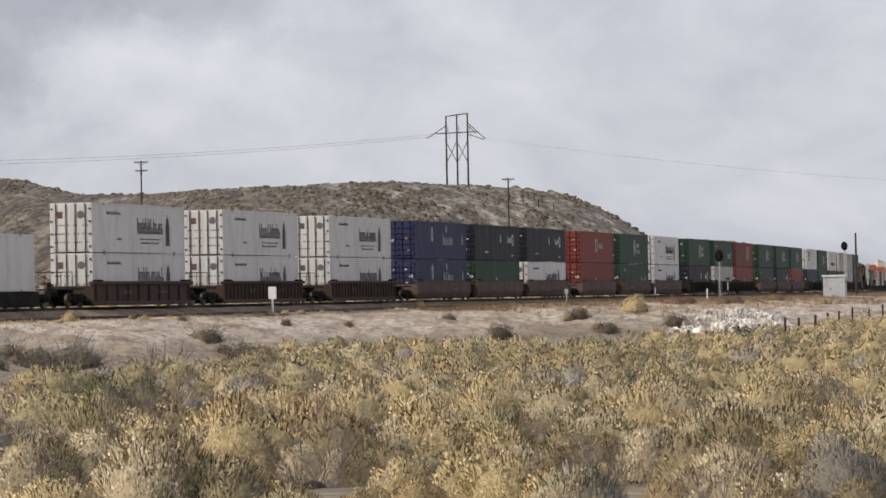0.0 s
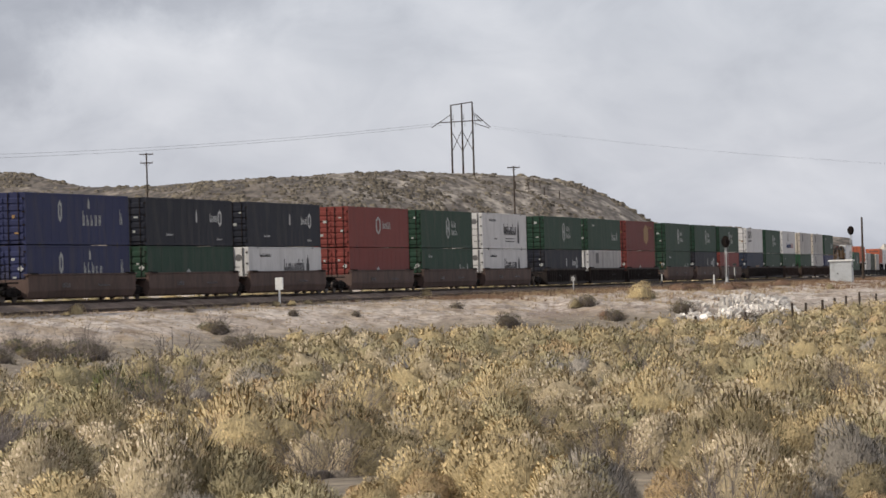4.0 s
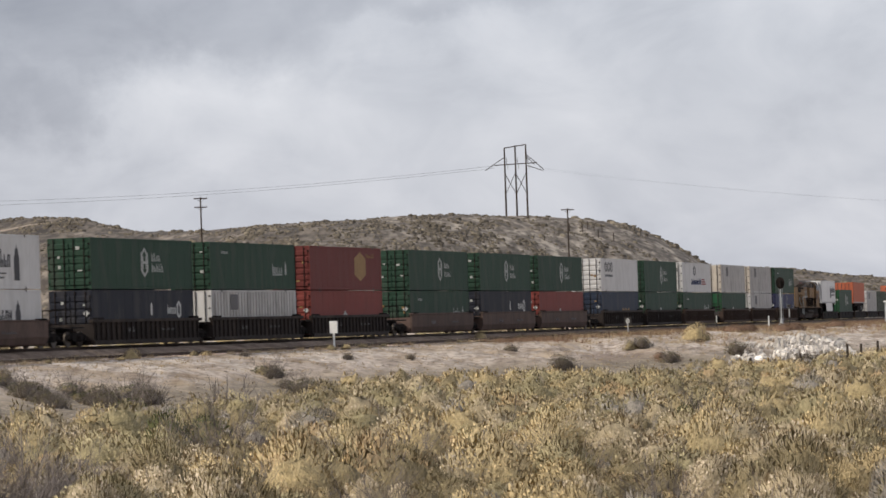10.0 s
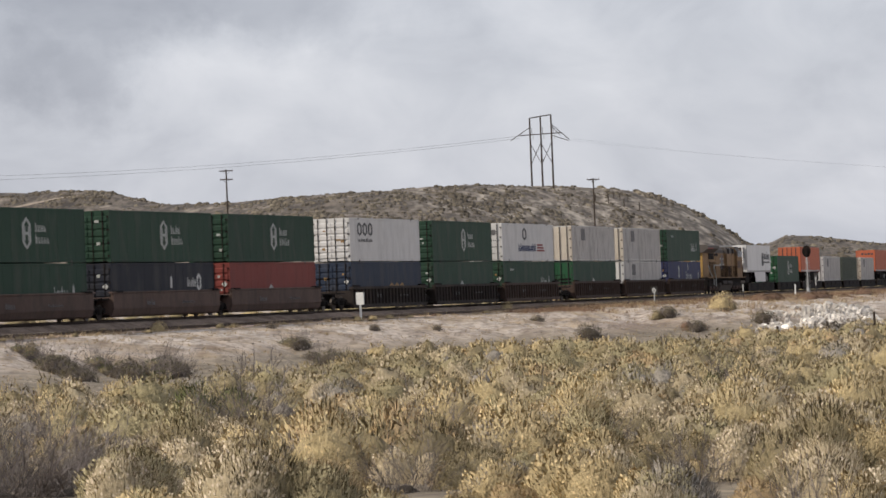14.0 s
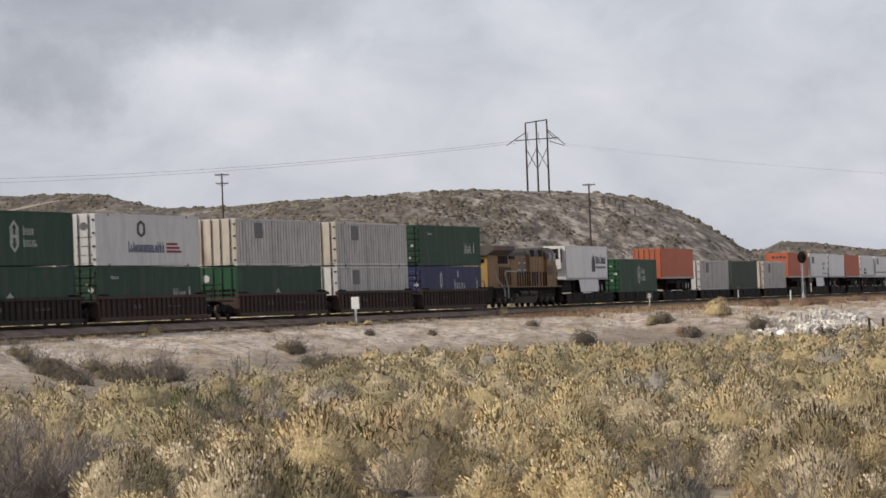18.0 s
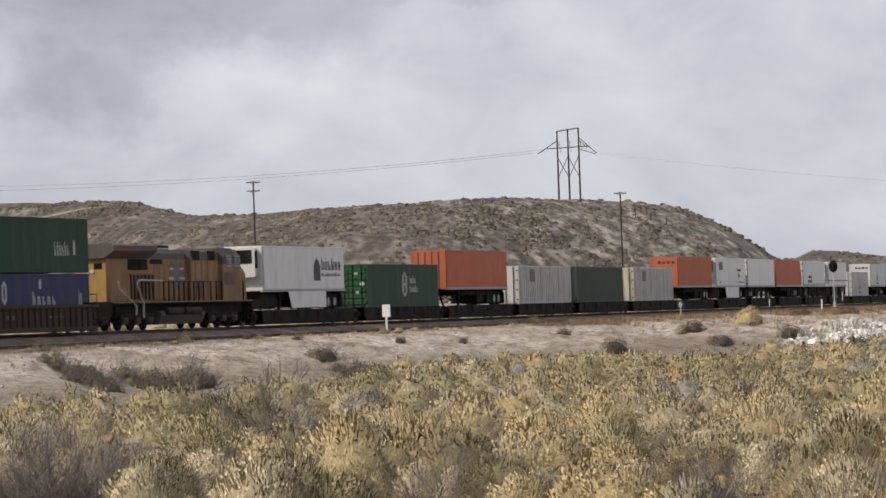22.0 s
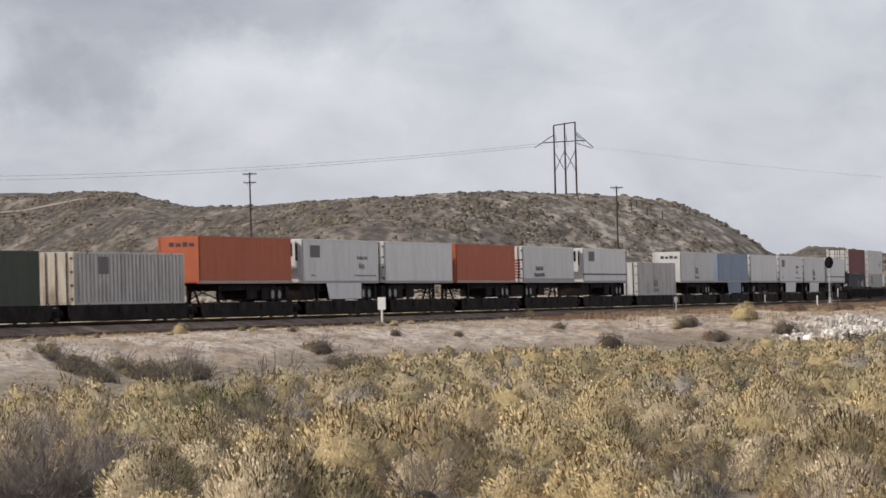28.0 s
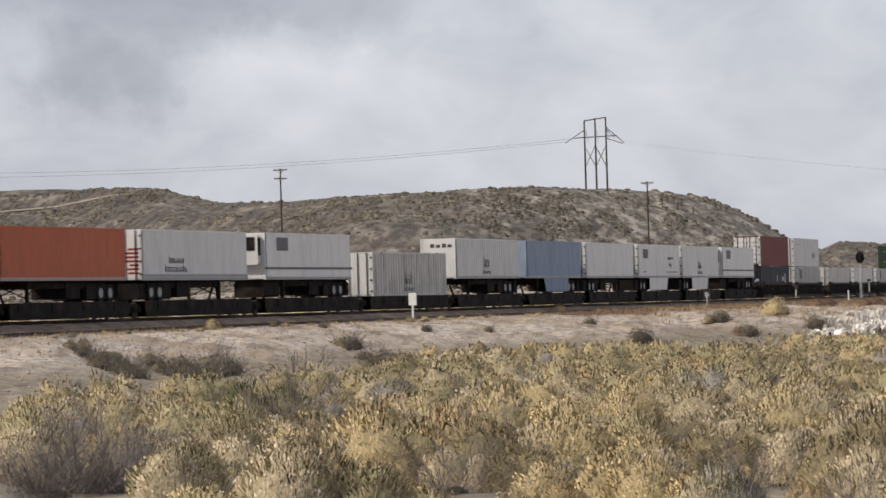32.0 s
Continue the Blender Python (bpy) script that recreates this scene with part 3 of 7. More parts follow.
def stony(points, n):
    """A finer run of points over a bed's section."""
    xs = np.linspace(points[0][0], points[-1][0], n)
    return [(float(x), float(np.interp(x, [p[0] for p in points], [p[1] for p in points]))) for x in xs]


def roughen(ob, amount, seed):
    """Loose stones: an uneven top."""
    rng = np.random.default_rng(seed)
    co = np.empty(len(ob.data.vertices) * 3, np.float32)
    ob.data.vertices.foreach_get("co", co)
    co[2::3] += rng.normal(0, amount, len(co) // 3)
    ob.data.vertices.foreach_set("co", co)
    ob.data.update()


roughen(strip("ballast_main", stony([(-3.6, -0.62), (-1.9, -0.19), (1.9, -0.19), (3.0, -0.55)], 14), "shadeballast", -120, 330, 0.6, "grey brown ballast bed under the main track"), 0.022, 1)
strip("ballast_main_far", [(-3.6, -0.62), (-1.9, -0.17), (1.9, -0.17), (3.0, -0.50)], "shadeballast", 330, 1300, 5.0, "grey brown ballast bed under the far main track")
roughen(strip("ballast_siding", stony([(2.2, -0.32), (2.6, -0.19), (6.0, -0.19), (7.4, -0.50)], 14), "ballast", -120, 330, 0.6, "dusty ballast bed of the lower siding", near_z), 0.028, 2)
strip("ballast_siding_far", [(2.2, -0.30), (2.6, -0.17), (6.0, -0.17), (7.2, -0.42)], "ballast", 330, 700, 5.0, "dusty ballast bed of the far lower siding", near_z)


def rail_pair(name, off, zfun, s1):
    root = tagged(new(name), "pair of dark steel rails on timber sleepers", "railway track", kind="structure")
    for d in (-0.7525, 0.7525):
        sec = [(-0.07, -0.17), (-0.065, -0.155), (-0.012, -0.13), (-0.012, -0.045), (-0.036, -0.035), (-0.036, 0.0), (0.036, 0.0), (0.036, -0.035), (0.012, -0.045), (0.012, -0.13), (0.065, -0.155), (0.07, -0.17)]
        sh = Shape()
        ss = np.concatenate([np.arange(-150, 330, 5.0), np.arange(330, s1, 12.0)])
        n = len(sec)
        for s in ss:
            for o, z in sec:
                x, y, _ = line(s, off + d + o)
                sh.v.append((float(x), float(y), float(z + zfun(s))))
        for i in range(len(ss) - 1):
            for j in range(n):
                sh.f.append((i * n + j, i * n + (j + 1) % n, (i + 1) * n + (j + 1) % n, (i + 1) * n + j))
                sh.m.append(1 if j == 5 else 0)
        part("rail", sh, ["rail", "railtop"], root)
    return root


main_track = rail_pair("main_track", 0.0, lambda s: 0.0, 1280)
side_track = rail_pair("side_track", 4.3, lambda s: float(near_z(s)), 680)


# ---- the train: poses along the line ----
def run(t):
    """Metres that the train has gone at t seconds, towards the camera."""
    return 20.38 * t + 0.01 * t * t


MOVING = []  # (thing, place along the train)


def rolling(ob, s):
    x, y, th = line(s)
    ob.matrix_basis = pose(float(x), float(y), 0, 0, 0, math.degrees(float(th)))
    MOVING.append((ob, s))
    return ob


HALF, WIDE = 8.075, 1.295  # half a 53 ft box, half its width


def bars(sh, x, z, w, hgt, n, y, slot=0, seed=0, fill=0.62):
    """Unreadable lettering: slim upright strokes, two for each sign, with short ties, in a box w x hgt at (x, z) on the plane y."""
    rnd = random.Random(seed)
    step = w / n
    for i in range(n):
        k = 1.0 if i == 0 else rnd.choice((0.72, 0.72, 0.72, 1.0))
        x0, t = x + i * step, step * fill * 0.36
        sh.box(x0, x0 + t, y - 0.012, y - 0.004, z, z + hgt * k, slot)
        sh.box(x0 + step * fill - t, x0 + step * fill, y - 0.012, y - 0.004, z, z + hgt * min(k, rnd.choice((0.72, 0.72, 0.4))), slot)
        zz = z + hgt * rnd.choice((0.0, 0.3, 0.58))
        sh.box(x0 + t, x0 + step * fill - t, y - 0.012, y - 0.004, zz, zz + hgt * 0.14, slot)


def lozenge(sh, x, z, w, hgt, y, t=0.22, slot=0):
    """An upright pointed ring, on the plane y."""
    pts = [(0, hgt / 2), (w / 2, hgt * 0.28), (w / 2, -hgt * 0.28), (0, -hgt / 2), (-w / 2, -hgt * 0.28), (-w / 2, hgt * 0.28)]
    n = len(pts)
    v = [(x + a, y - 0.008, z + b) for a, b in pts] + [(x + a * (1 - t * 1.6), y - 0.008, z + b * (1 - t)) for a, b in pts]
    sh.add(v, [(i, (i + 1) % n, n + (i + 1) % n, n + i) for i in range(n)], slot)


def tower_mark(sh, x, z, w, hgt, y, slot=0):
    """A slim domed tower shape, on the plane y."""
    pts = [(-0.5, -0.5), (0.5, -0.5), (0.5, 0.12), (0.32, 0.2), (0.32, 0.3), (0.08, 0.38), (0.0, 0.5), (-0.08, 0.38), (-0.32, 0.3), (-0.32, 0.2), (-0.5, 0.12)]
    sh.add([(x + a * w, y - 0.008, z + b * hgt) for a, b in pts], [tuple(range(len(pts)))], slot)


def side_marks(box, kind, z, y, seed):
    """Lettering and emblems on the side that faces the camera, as thin pieces under the box."""
    sh = Shape()
    if kind == "england":
        bars(sh, -0.4, z + 1.15, 4.6, 0.95, 10, y, 0, seed, 0.8)
        sh.box(0.0, 3.6, y - 0.012, y - 0.004, z + 0.80, z + 0.86)
        bars(sh, 0.2, z + 0.55, 3.2, 0.14, 14, y, 0, seed + 1)
        tower_mark(sh, 4.95, z + 1.45, 0.72, 2.0, y)
        bars(sh, -5.6, z + 2.25, 2.4, 0.22, 12, y, 0, seed + 2)
        bars(sh, -3.9, z + 0.75, 0.9, 0.14, 5, y, 0, seed + 3)
        part("lettering", sh, "mark_dark", box, "dark grey block lettering with a tower emblem")
    elif kind == "lozenge":
        lozenge(sh, 0.2, z + 1.55, 1.15, 1.75, y)
        sh.box(-0.12, 0.5, y - 0.012, y - 0.004, z + 1.47, z + 1.63)
        sh.box(-0.14, 0.02, y - 0.012, y - 0.004, z + 1.15, z + 1.95)
        sh.box(0.38, 0.54, y - 0.012, y - 0.004, z + 1.15, z + 1.95)
        bars(sh, 1.35, z + 1.62, 1.5, 0.5, 4, y, 0, seed)
        bars(sh, 1.35, z + 1.0, 1.9, 0.5, 5, y, 0, seed + 1)
        part("emblem", sh, "mark_pale", box, "faded white lozenge emblem and lettering")
    elif kind == "ring":
        lozenge(sh, -0.3, z + 1.6, 1.25, 1.35, y, 0.28)
        bars(sh, 0.9, z + 1.35, 2.2, 0.55, 6, y, 0, seed)
        part("emblem", sh, "mark_pale", box, "faded white ring emblem and lettering")
    elif kind == "arch":
        lozenge(sh, -0.6, z + 0.75, 1.2, 1.6, y, 0.3)
        bars(sh, 0.5, z + 0.45, 1.8, 0.7, 5, y, 0, seed)
        part("emblem", sh, "mark_pale", box, "faded white arch emblem and lettering")
    elif kind == "navy":
        bars(sh, 3.7, z + 1.5, 1.5, 0.55, 5, y, 0, seed)
        lozenge(sh, 5.6, z + 1.75, 0.7, 1.1, y, 0.35)
        tower_mark(sh, 1.1, z + 1.85, 0.28, 0.8, y)
        bars(sh, -4.6, z + 0.6, 1.3, 0.15, 7, y, 0, seed + 1)
        bars(sh, 5.0, z + 0.35, 1.0, 0.15, 6, y, 0, seed + 2)
        part("lettering", sh, "mark_white", box, "small white lettering and emblem")
    elif kind == "blue":
        bars(sh, 0.6, z + 1.1, 3.2, 0.85, 5, y, 0, seed, 0.5)
        lozenge(sh, -2.9, z + 1.9, 0.6, 1.3, y, 0.4)
        tower_mark(sh, 1.6, z + 2.4, 0.3, 0.6, y)
        bars(sh, 6.6, z + 1.2, 0.5, 0.9, 2, y, 0, seed)
        part("lettering", sh, "mark_pale", box, "pale lettering")
    elif kind == "block":
        bars(sh, 3.6, z + 0.9, 2.0, 0.75, 6, y, 0, seed)
        tower_mark(sh, 6.2, z + 1.4, 0.3, 0.9, y)
        bars(sh, -6.0, z + 2.2, 1.2, 0.2, 6, y, 0, seed)
        part("lettering", sh, "mark_pale", box, "faded pale lettering block")
    elif kind == "dark_sq":
        sh.box(-4.6, -3.2, y - 0.014, y - 0.004, z + 1.7, z + 2.65)
        part("emblem", sh, "mark_grey", box, "dark square decal")
    elif kind == "csx":
        for i in range(3):
            lozenge(sh, -5.9 + i * 1.2, z + 2.15, 1.0, 0.95, y, 0.35)
        bars(sh, -6.2, z + 1.3, 3.2, 0.25, 11, y, 0, seed)
        part("lettering", sh, "mark_dark", box, "dark railway lettering")
    elif kind == "csxlow":
        for i in range(3):
            lozenge(sh, 1.0 + i * 1.2, z + 1.0, 1.0, 1.0, y, 0.35)
        part("lettering", sh, "mark_gold", box, "faded gold lettering")
    elif kind == "gold":
        lozenge(sh, 3.1, z + 1.6, 2.6, 2.0, y, 0.62)
        bars(sh, 4.6, z + 2.2, 1.8, 0.3, 6, y, 0, seed)
        part("emblem", sh, "mark_gold", box, "worn gold animal-like emblem blotch")
    elif kind == "rail":
        bars(sh, -3.2, z + 0.75, 5.6, 0.62, 15, y, 0, seed, 0.7)
        part("lettering", sh, "mark_blue", box, "dark blue lettering")
        st = Shape()
        for i in range(3):
            st.box(2.7, 5.1 - 0.3 * i, y - 0.012, y - 0.004, z + 0.75 + 0.22 * i, z + 0.88 + 0.22 * i)
        part("stripes", st, "mark_red", box, "red stripes")
        hd = Shape()
        lozenge(hd, -1.2, z + 2.1, 1.3, 1.0, y, 0.35)
        part("emblem", hd, "mark_dark", box, "dark round emblem")
    elif kind == "knight":
        bars(sh, 3.2, z + 1.35, 3.9, 0.75, 6, y, 0, seed, 0.7)
        tower_mark(sh, 2.3, z + 1.45, 1.3, 1.55, y)
        part("lettering", sh, "mark_dark", box, "bold dark lettering with a figure emblem")
        s2 = Shape()
        bars(s2, 3.2, z + 0.95, 3.8, 0.25, 13, y, 0, seed)
        part("lettering", s2, "mark_grey", box, "small grey lettering")
    elif kind == "smalltext":
        bars(sh, 3.2, z + 1.55, 2.2, 0.3, 7, y, 0, seed)
        bars(sh, 2.6, z + 0.45, 4.6, 0.14, 16, y, 0, seed + 1)
        bars(sh, 3.6, z + 0.95, 1.2, 0.4, 3, y, 0, seed + 2)
        sh.box(-6.3, -4.4, y - 0.014, y - 0.004, z + 1.65, z + 2.42)
        bars(sh, -6.2, z + 0.45, 0.9, 0.14, 5, y, 0, seed + 3)
        part("lettering", sh, "mark_grey", box, "small grey lettering")
    elif kind == "easy":
        bars(sh, -4.2, z + 0.95, 2.3, 0.42, 8, y, 0, seed)
        bars(sh, -4.8, z + 0.45, 3.4, 0.42, 9, y, 0, seed + 1)
        part("lettering", sh, "mark_dark", box, "two lines of dark lettering")
    elif kind == "stripe":
        sh.box(-HALF + 0.05, HALF - 0.05, y - 0.012, y - 0.004, z + 0.62, z + 0.76)
        sh.box(-5.9, -3.9, y - 0.014, y - 0.004, z + 1.75, z + 2.55)
        part("stripe", sh, "mark_grey", box, "grey stripe and grey square decal")
    elif kind == "mid":
        bars(sh, -1.2, z + 0.8, 1.5, 0.8, 4, y, 0, seed)
        bars(sh, -1.5, z + 0.35, 2.2, 0.3, 7, y, 0, seed + 1)
        part("lettering", sh, "mark_grey", box, "small grey lettering")


def box_shell(root, colour, length, h, z, style):
    """Body of a container or van trailer: roof, floor, far side, posts and the sides' panels."""
    hl = length / 2
    inset = 0.10 if style == "ribbed" else 0.05
    sh = Shape().box(-hl, hl, -WIDE + inset, WIDE - inset, z + 0.05, z + h - 0.03)
    part("body", sh, colour, root)
    rf = Shape().box(-hl, hl, -WIDE + 0.01, WIDE - 0.01, z + h - 0.03, z + h + 0.005, 0, 0.015)
    part("roof", rf, colour, root)
    for y in (-WIDE, WIDE):
        sg = 1 if y > 0 else -1
        pn = Shape()
        deep, flat, n = {"ribbed": (0.085, 0.60, 29), "corrugated": (0.026, 0.5, 56), "smooth": (0.006, 0.985, 13)}[style]
        step = (length - 0.24) / n
        prof = []
        for i in range(n):  # one pressed sheet: proud lands and recessed grooves
            x = -hl + 0.12 + i * step
            prof += [(x + step * (1 - flat) * 0.5, 0.0), (x + step * (1 + flat) * 0.5, 0.0)]
            if i < n - 1:
                e = step * (1 - flat) * (0.06 if style == "ribbed" else 0.2)
                prof += [(prof[-1][0] + e, deep), (x + step + step * (1 - flat) * 0.5 - e, deep)]
        for zz in (z + 0.16, z + h - 0.12):
            pn.v += [(x, y - sg * (0.004 + d), zz) for x, d in prof]
        k = len(prof)
        for i in range(k - 1):
            q = (i, i + 1, k + i + 1, k + i)
            pn.f.append(q if sg < 0 else q[::-1])
            pn.m.append(0)
        part("side_panel", pn, colour, root)
        for zz, nm in ((z, "bottom_rail"), (z + h - 0.12, "top_rail")):
            part(nm, Shape().box(-hl, hl, min(y, y - sg * 0.07), max(y, y - sg * 0.07), zz, zz + (0.16 if zz == z else 0.12), 0, 0.012), colour, root)


def corner_posts(root, colour, length, h, z, xs):
    hl = length / 2
    done = None
    for sx in (-1, 1):
        for sy in (-1, 1):
            m = pose(sx * (hl - 0.07), sy * (WIDE - 0.07), 0)
            if done is None:
                done = part("corner_post", Shape().box(-0.075, 0.075, -0.075, 0.075, z, z + h), colour, root, at=m)
            else:
                twin(done, root, m)
    cast = None
    for sx in (-1, 1):
        for sy in (-1, 1):
            for zz in (z - 0.005, z + h - 0.11):
                m = pose(sx * xs, sy * (WIDE - 0.075), zz)
                if cast is None:
                    cast = part("corner_casting", Shape().box(-0.09, 0.09, -0.085, 0.085, 0, 0.118), "rod", root, at=m)
                else:
                    twin(cast, root, m)


HINGE = {}


def door_end(root, colour, length, h, z, look_kind, seed=0):
    """The end towards the camera: two doors with panels, rods, hinges and decals."""
    x = -length / 2
    rnd = random.Random(seed)
    for sy in (-1, 1):
        y0, y1 = (-WIDE + 0.1, -0.01) if sy < 0 else (0.01, WIDE - 0.1)
        d = Shape()
        if look_kind == "panel":
            ring, rows = [(x + 0.02, z + 0.14)], 6
            hh = (h - 0.44) / rows
            for i in range(rows):
                zz = z + 0.22 + hh * i
                ring += [(x - 0.015, zz), (x - 0.06, zz + 0.05), (x - 0.06, zz + hh - 0.13), (x - 0.015, zz + hh - 0.08)]
            ring += [(x - 0.015, z + h - 0.1), (x + 0.02, z + h - 0.1)]
            n = len(ring)
            d.add([(a, y0 + 0.03, b) for a, b in ring] + [(a, y1 - 0.03, b) for a, b in ring], [(i, (i + 1) % n, n + (i + 1) % n, n + i)[::-1] for i in range(n)] + [tuple(range(n)), tuple(range(n, 2 * n))[::-1]])
        else:
            d.box(x - 0.02, x + 0.02, y0, y1, z + 0.14, z + h - 0.1)
        door = part("door", d, colour, root)
        for yy in (y0 + 0.28, y1 - 0.28):
            part("lock_rod", Shape().rod((x - 0.075, yy, z + 0.03), (x - 0.075, yy, z + h - 0.03), 0.032, 6), "rod" if look_kind != "panel" else "black", door)
        for i in range(4):
            zz = z + 0.35 + i * (h - 0.7) / 3
            ye = y0 if sy < 0 else y1
            hm = "rod" if look_kind != "panel" else "black"
            if hm not in HINGE:
                HINGE[hm] = part("hinge", Shape().box(-0.035, 0.005, -0.07, 0.07, -0.05, 0.05), hm, door, at=pose(x - 0.02, ye, zz))
            else:
                twin(HINGE[hm], door, pose(x - 0.02, ye, zz))
        if look_kind == "louvre":
            lv = Shape()
            for i in range(5):
                lv.box(x - 0.05, x - 0.02, y0 + 0.06, y1 - 0.02, z + 0.3 + i * 0.27, z + 0.45 + i * 0.27)
            part("louvres", lv, "black", door, "dark ventilation slats")
            if sy > 0:
                part("emblem", Shape().rod((x - 0.03, 0.75, z + 2.2), (x - 0.022, 0.75, z + 2.2), 0.24, 14), "mark_white", door, "white round emblem")
        if look_kind == "panel":
            pm = "mark_pale" if rnd.random() < 0.7 else "mark_gold"
            for i in range(2):
                st = Shape()
                zz = z + 0.45 + (i + rnd.random()) * (h - 1.1) / 2
                yy = y0 + 0.25 + rnd.random() * 0.4
                st.box(x - 0.068, x - 0.061, yy, yy + 0.12 + 0.16 * rnd.random(), zz, zz + 0.08 + 0.12 * rnd.random())
                part("placard", st, pm, door, "small pale placard")
            if sy < 0 and z < 1:  # hazard diamond on the lower box
                dm = Shape().add([(x - 0.07, -0.95 + a_, z + 1.6 + b_) for a_, b_ in ((0, -0.19), (0.19, 0), (0, 0.19), (-0.19, 0))], [(0, 1, 2, 3)])
                part("diamond", dm, "mark_white", door, "white diamond placard")
        elif look_kind == "england":
            st = Shape()
            if sy < 0:
                for i in range(9):
                    a, b = i * math.tau / 9, (i + 1) * math.tau / 9
                    st.add([(x - 0.026, -0.62, z + 2.2), (x - 0.026, -0.62 + 0.24 * math.cos(b), z + 2.2 + 0.24 * math.sin(b)), (x - 0.026, -0.62 + 0.24 * math.cos(a), z + 2.2 + 0.24 * math.sin(a))], [(0, 1, 2)])
                part("emblem", st, "mark_grey", door, "dark round emblem")
            else:
                st.box(x - 0.03, x - 0.022, 0.5, 0.85, z + 2.0, z + 2.4)
                part("emblem", st, "mark_dullred", door, "dull red square decal")
            tx = Shape()
            for r in range(3):
                for i in range(7):
                    if rnd.random() < 0.75:
                        tx.box(x - 0.03, x - 0.022, y0 + 0.1 + i * 0.14, y0 + 0.19 + i * 0.14, z + 0.55 + r * 0.5, z + 0.63 + r * 0.5)
            part("lettering", tx, "mark_grey", door)


def container(colour, s, level, marks="", style="smooth", end="panel", end_colour=None, seed=0, label="", h=2.9, z0=None):
    z = {0: 0.25, 1: 3.21, 2: 0.92}[level] if z0 is None else z0
    root = tagged(new("shipping_container"), label, "container", "containers on the train")
    box_shell(root, colour, 16.15, h, z, style)
    corner_posts(root, end_colour or colour, 16.15, h, z, 6.1)
    door_end(root, end_colour or colour, 16.15, h, z, end, seed)
    if marks:
        side_marks(root, marks, z, -WIDE, seed)
    if level == 1:  # slight gap packers under the upper box
        for sx in (-6.1, 6.1):
            part("twist_lock", Shape().box(sx - 0.25, sx + 0.25, -WIDE + 0.01, -WIDE + 0.14, z - 0.012, z + 0.02), "rod", root)
    return rolling(root, s)


# running gear, built once and shared
TRUCK = {}


def truck(root, x, colour="black"):
    tr = part("truck", Shape().box(-0.35, 0.35, -0.95, 0.95, 0.42, 0.62, 0, 0.05).box(-0.2, 0.2, -0.3, 0.3, 0.6, 0.85), colour, root, at=pose(x, 0, 0))
    for y in (-1.0, 1.0):
        key = ("frame", colour)
        if key not in TRUCK:
            fr = Shape()
            ring = [(-1.25, 0.62), (-1.25, 0.42), (-0.85, 0.40), (-0.45, 0.28), (0.45, 0.28), (0.85, 0.40), (1.25, 0.42), (1.25, 0.62), (0.55, 0.78), (-0.55, 0.78)]
            v = [(a, -0.09, b) for a, b in ring] + [(a, 0.09, b) for a, b in ring]
            n = len(ring)
            fr.add(v, [(i, (i + 1) % n, n + (i + 1) % n, n + i) for i in range(n)] + [tuple(range(n))[::-1], tuple(range(n, 2 * n))])
            for a in (-0.9, 0.9):
                fr.rod((a, -0.16, 0.46), (a, 0.16, 0.46), 0.13, 10)
            for a in (-0.18, 0.0, 0.18):
                fr.rod((a, -0.11, 0.32), (a, -0.11, 0.6), 0.07, 8)
            TRUCK[key] = part("side_frame", fr, colour, tr, at=pose(0, y, 0))
        else:
            twin(TRUCK[key], tr, pose(0, y, 0))
    for a in (-0.9, 0.9):
        for y in (-0.78, 0.78):
            if "wheel" not in TRUCK:
                w = Shape().rod((0, -0.065, 0), (0, 0.065, 0), 0.42, 20).rod((0, 0.04, 0), (0, 0.075, 0), 0.45, 20)
                TRUCK["wheel"] = part("wheel", w, "wheel", tr, at=pose(a, y, 0.425))
            else:
                twin(TRUCK["wheel"], tr, pose(a, y, 0.425, 0, 0, 0 if y > 0 else 180))
    return tr


def end_fittings(root, x, sgn, platform=True):
    """Brake platform, ladder rungs, grab irons and coupler at an end of a car."""
    part("end_platform", Shape().box(min(x, x - sgn * 1.9), max(x, x - sgn * 1.9), -1.25, 1.25, 1.02, 1.10).box(min(x, x - sgn * 2.6), max(x, x - sgn * 2.6), -0.3, 0.3, 0.6, 1.02), "black", root)
    part("coupler", Shape().box(min(x, x + sgn * 0.55), max(x, x + sgn * 0.55), -0.14, 0.14, 0.72, 0.98, 0, 0.05).box(min(x + sgn * 0.45, x + sgn * 0.75), max(x + sgn * 0.45, x + sgn * 0.75), -0.2, 0.2, 0.7, 1.0, 0, 0.06), "black", root)
    if platform:
        rl = Shape()
        for y in (-1.2, -0.5, 0.5, 1.2):
            rl.rod((x - sgn * 0.15, y, 1.1), (x - sgn * 0.15, y, 2.05), 0.025, 5)
        rl.rod((x - sgn * 0.15, -1.2, 2.05), (x - sgn * 0.15, 1.2, 2.05), 0.025, 5)
        for zz in (0.45, 0.75, 1.05):
            rl.rod((x - sgn * 0.1, -1.28, zz), (x - sgn * 0.75, -1.28, zz), 0.022, 5)
        part("handrail", rl, "black", root)


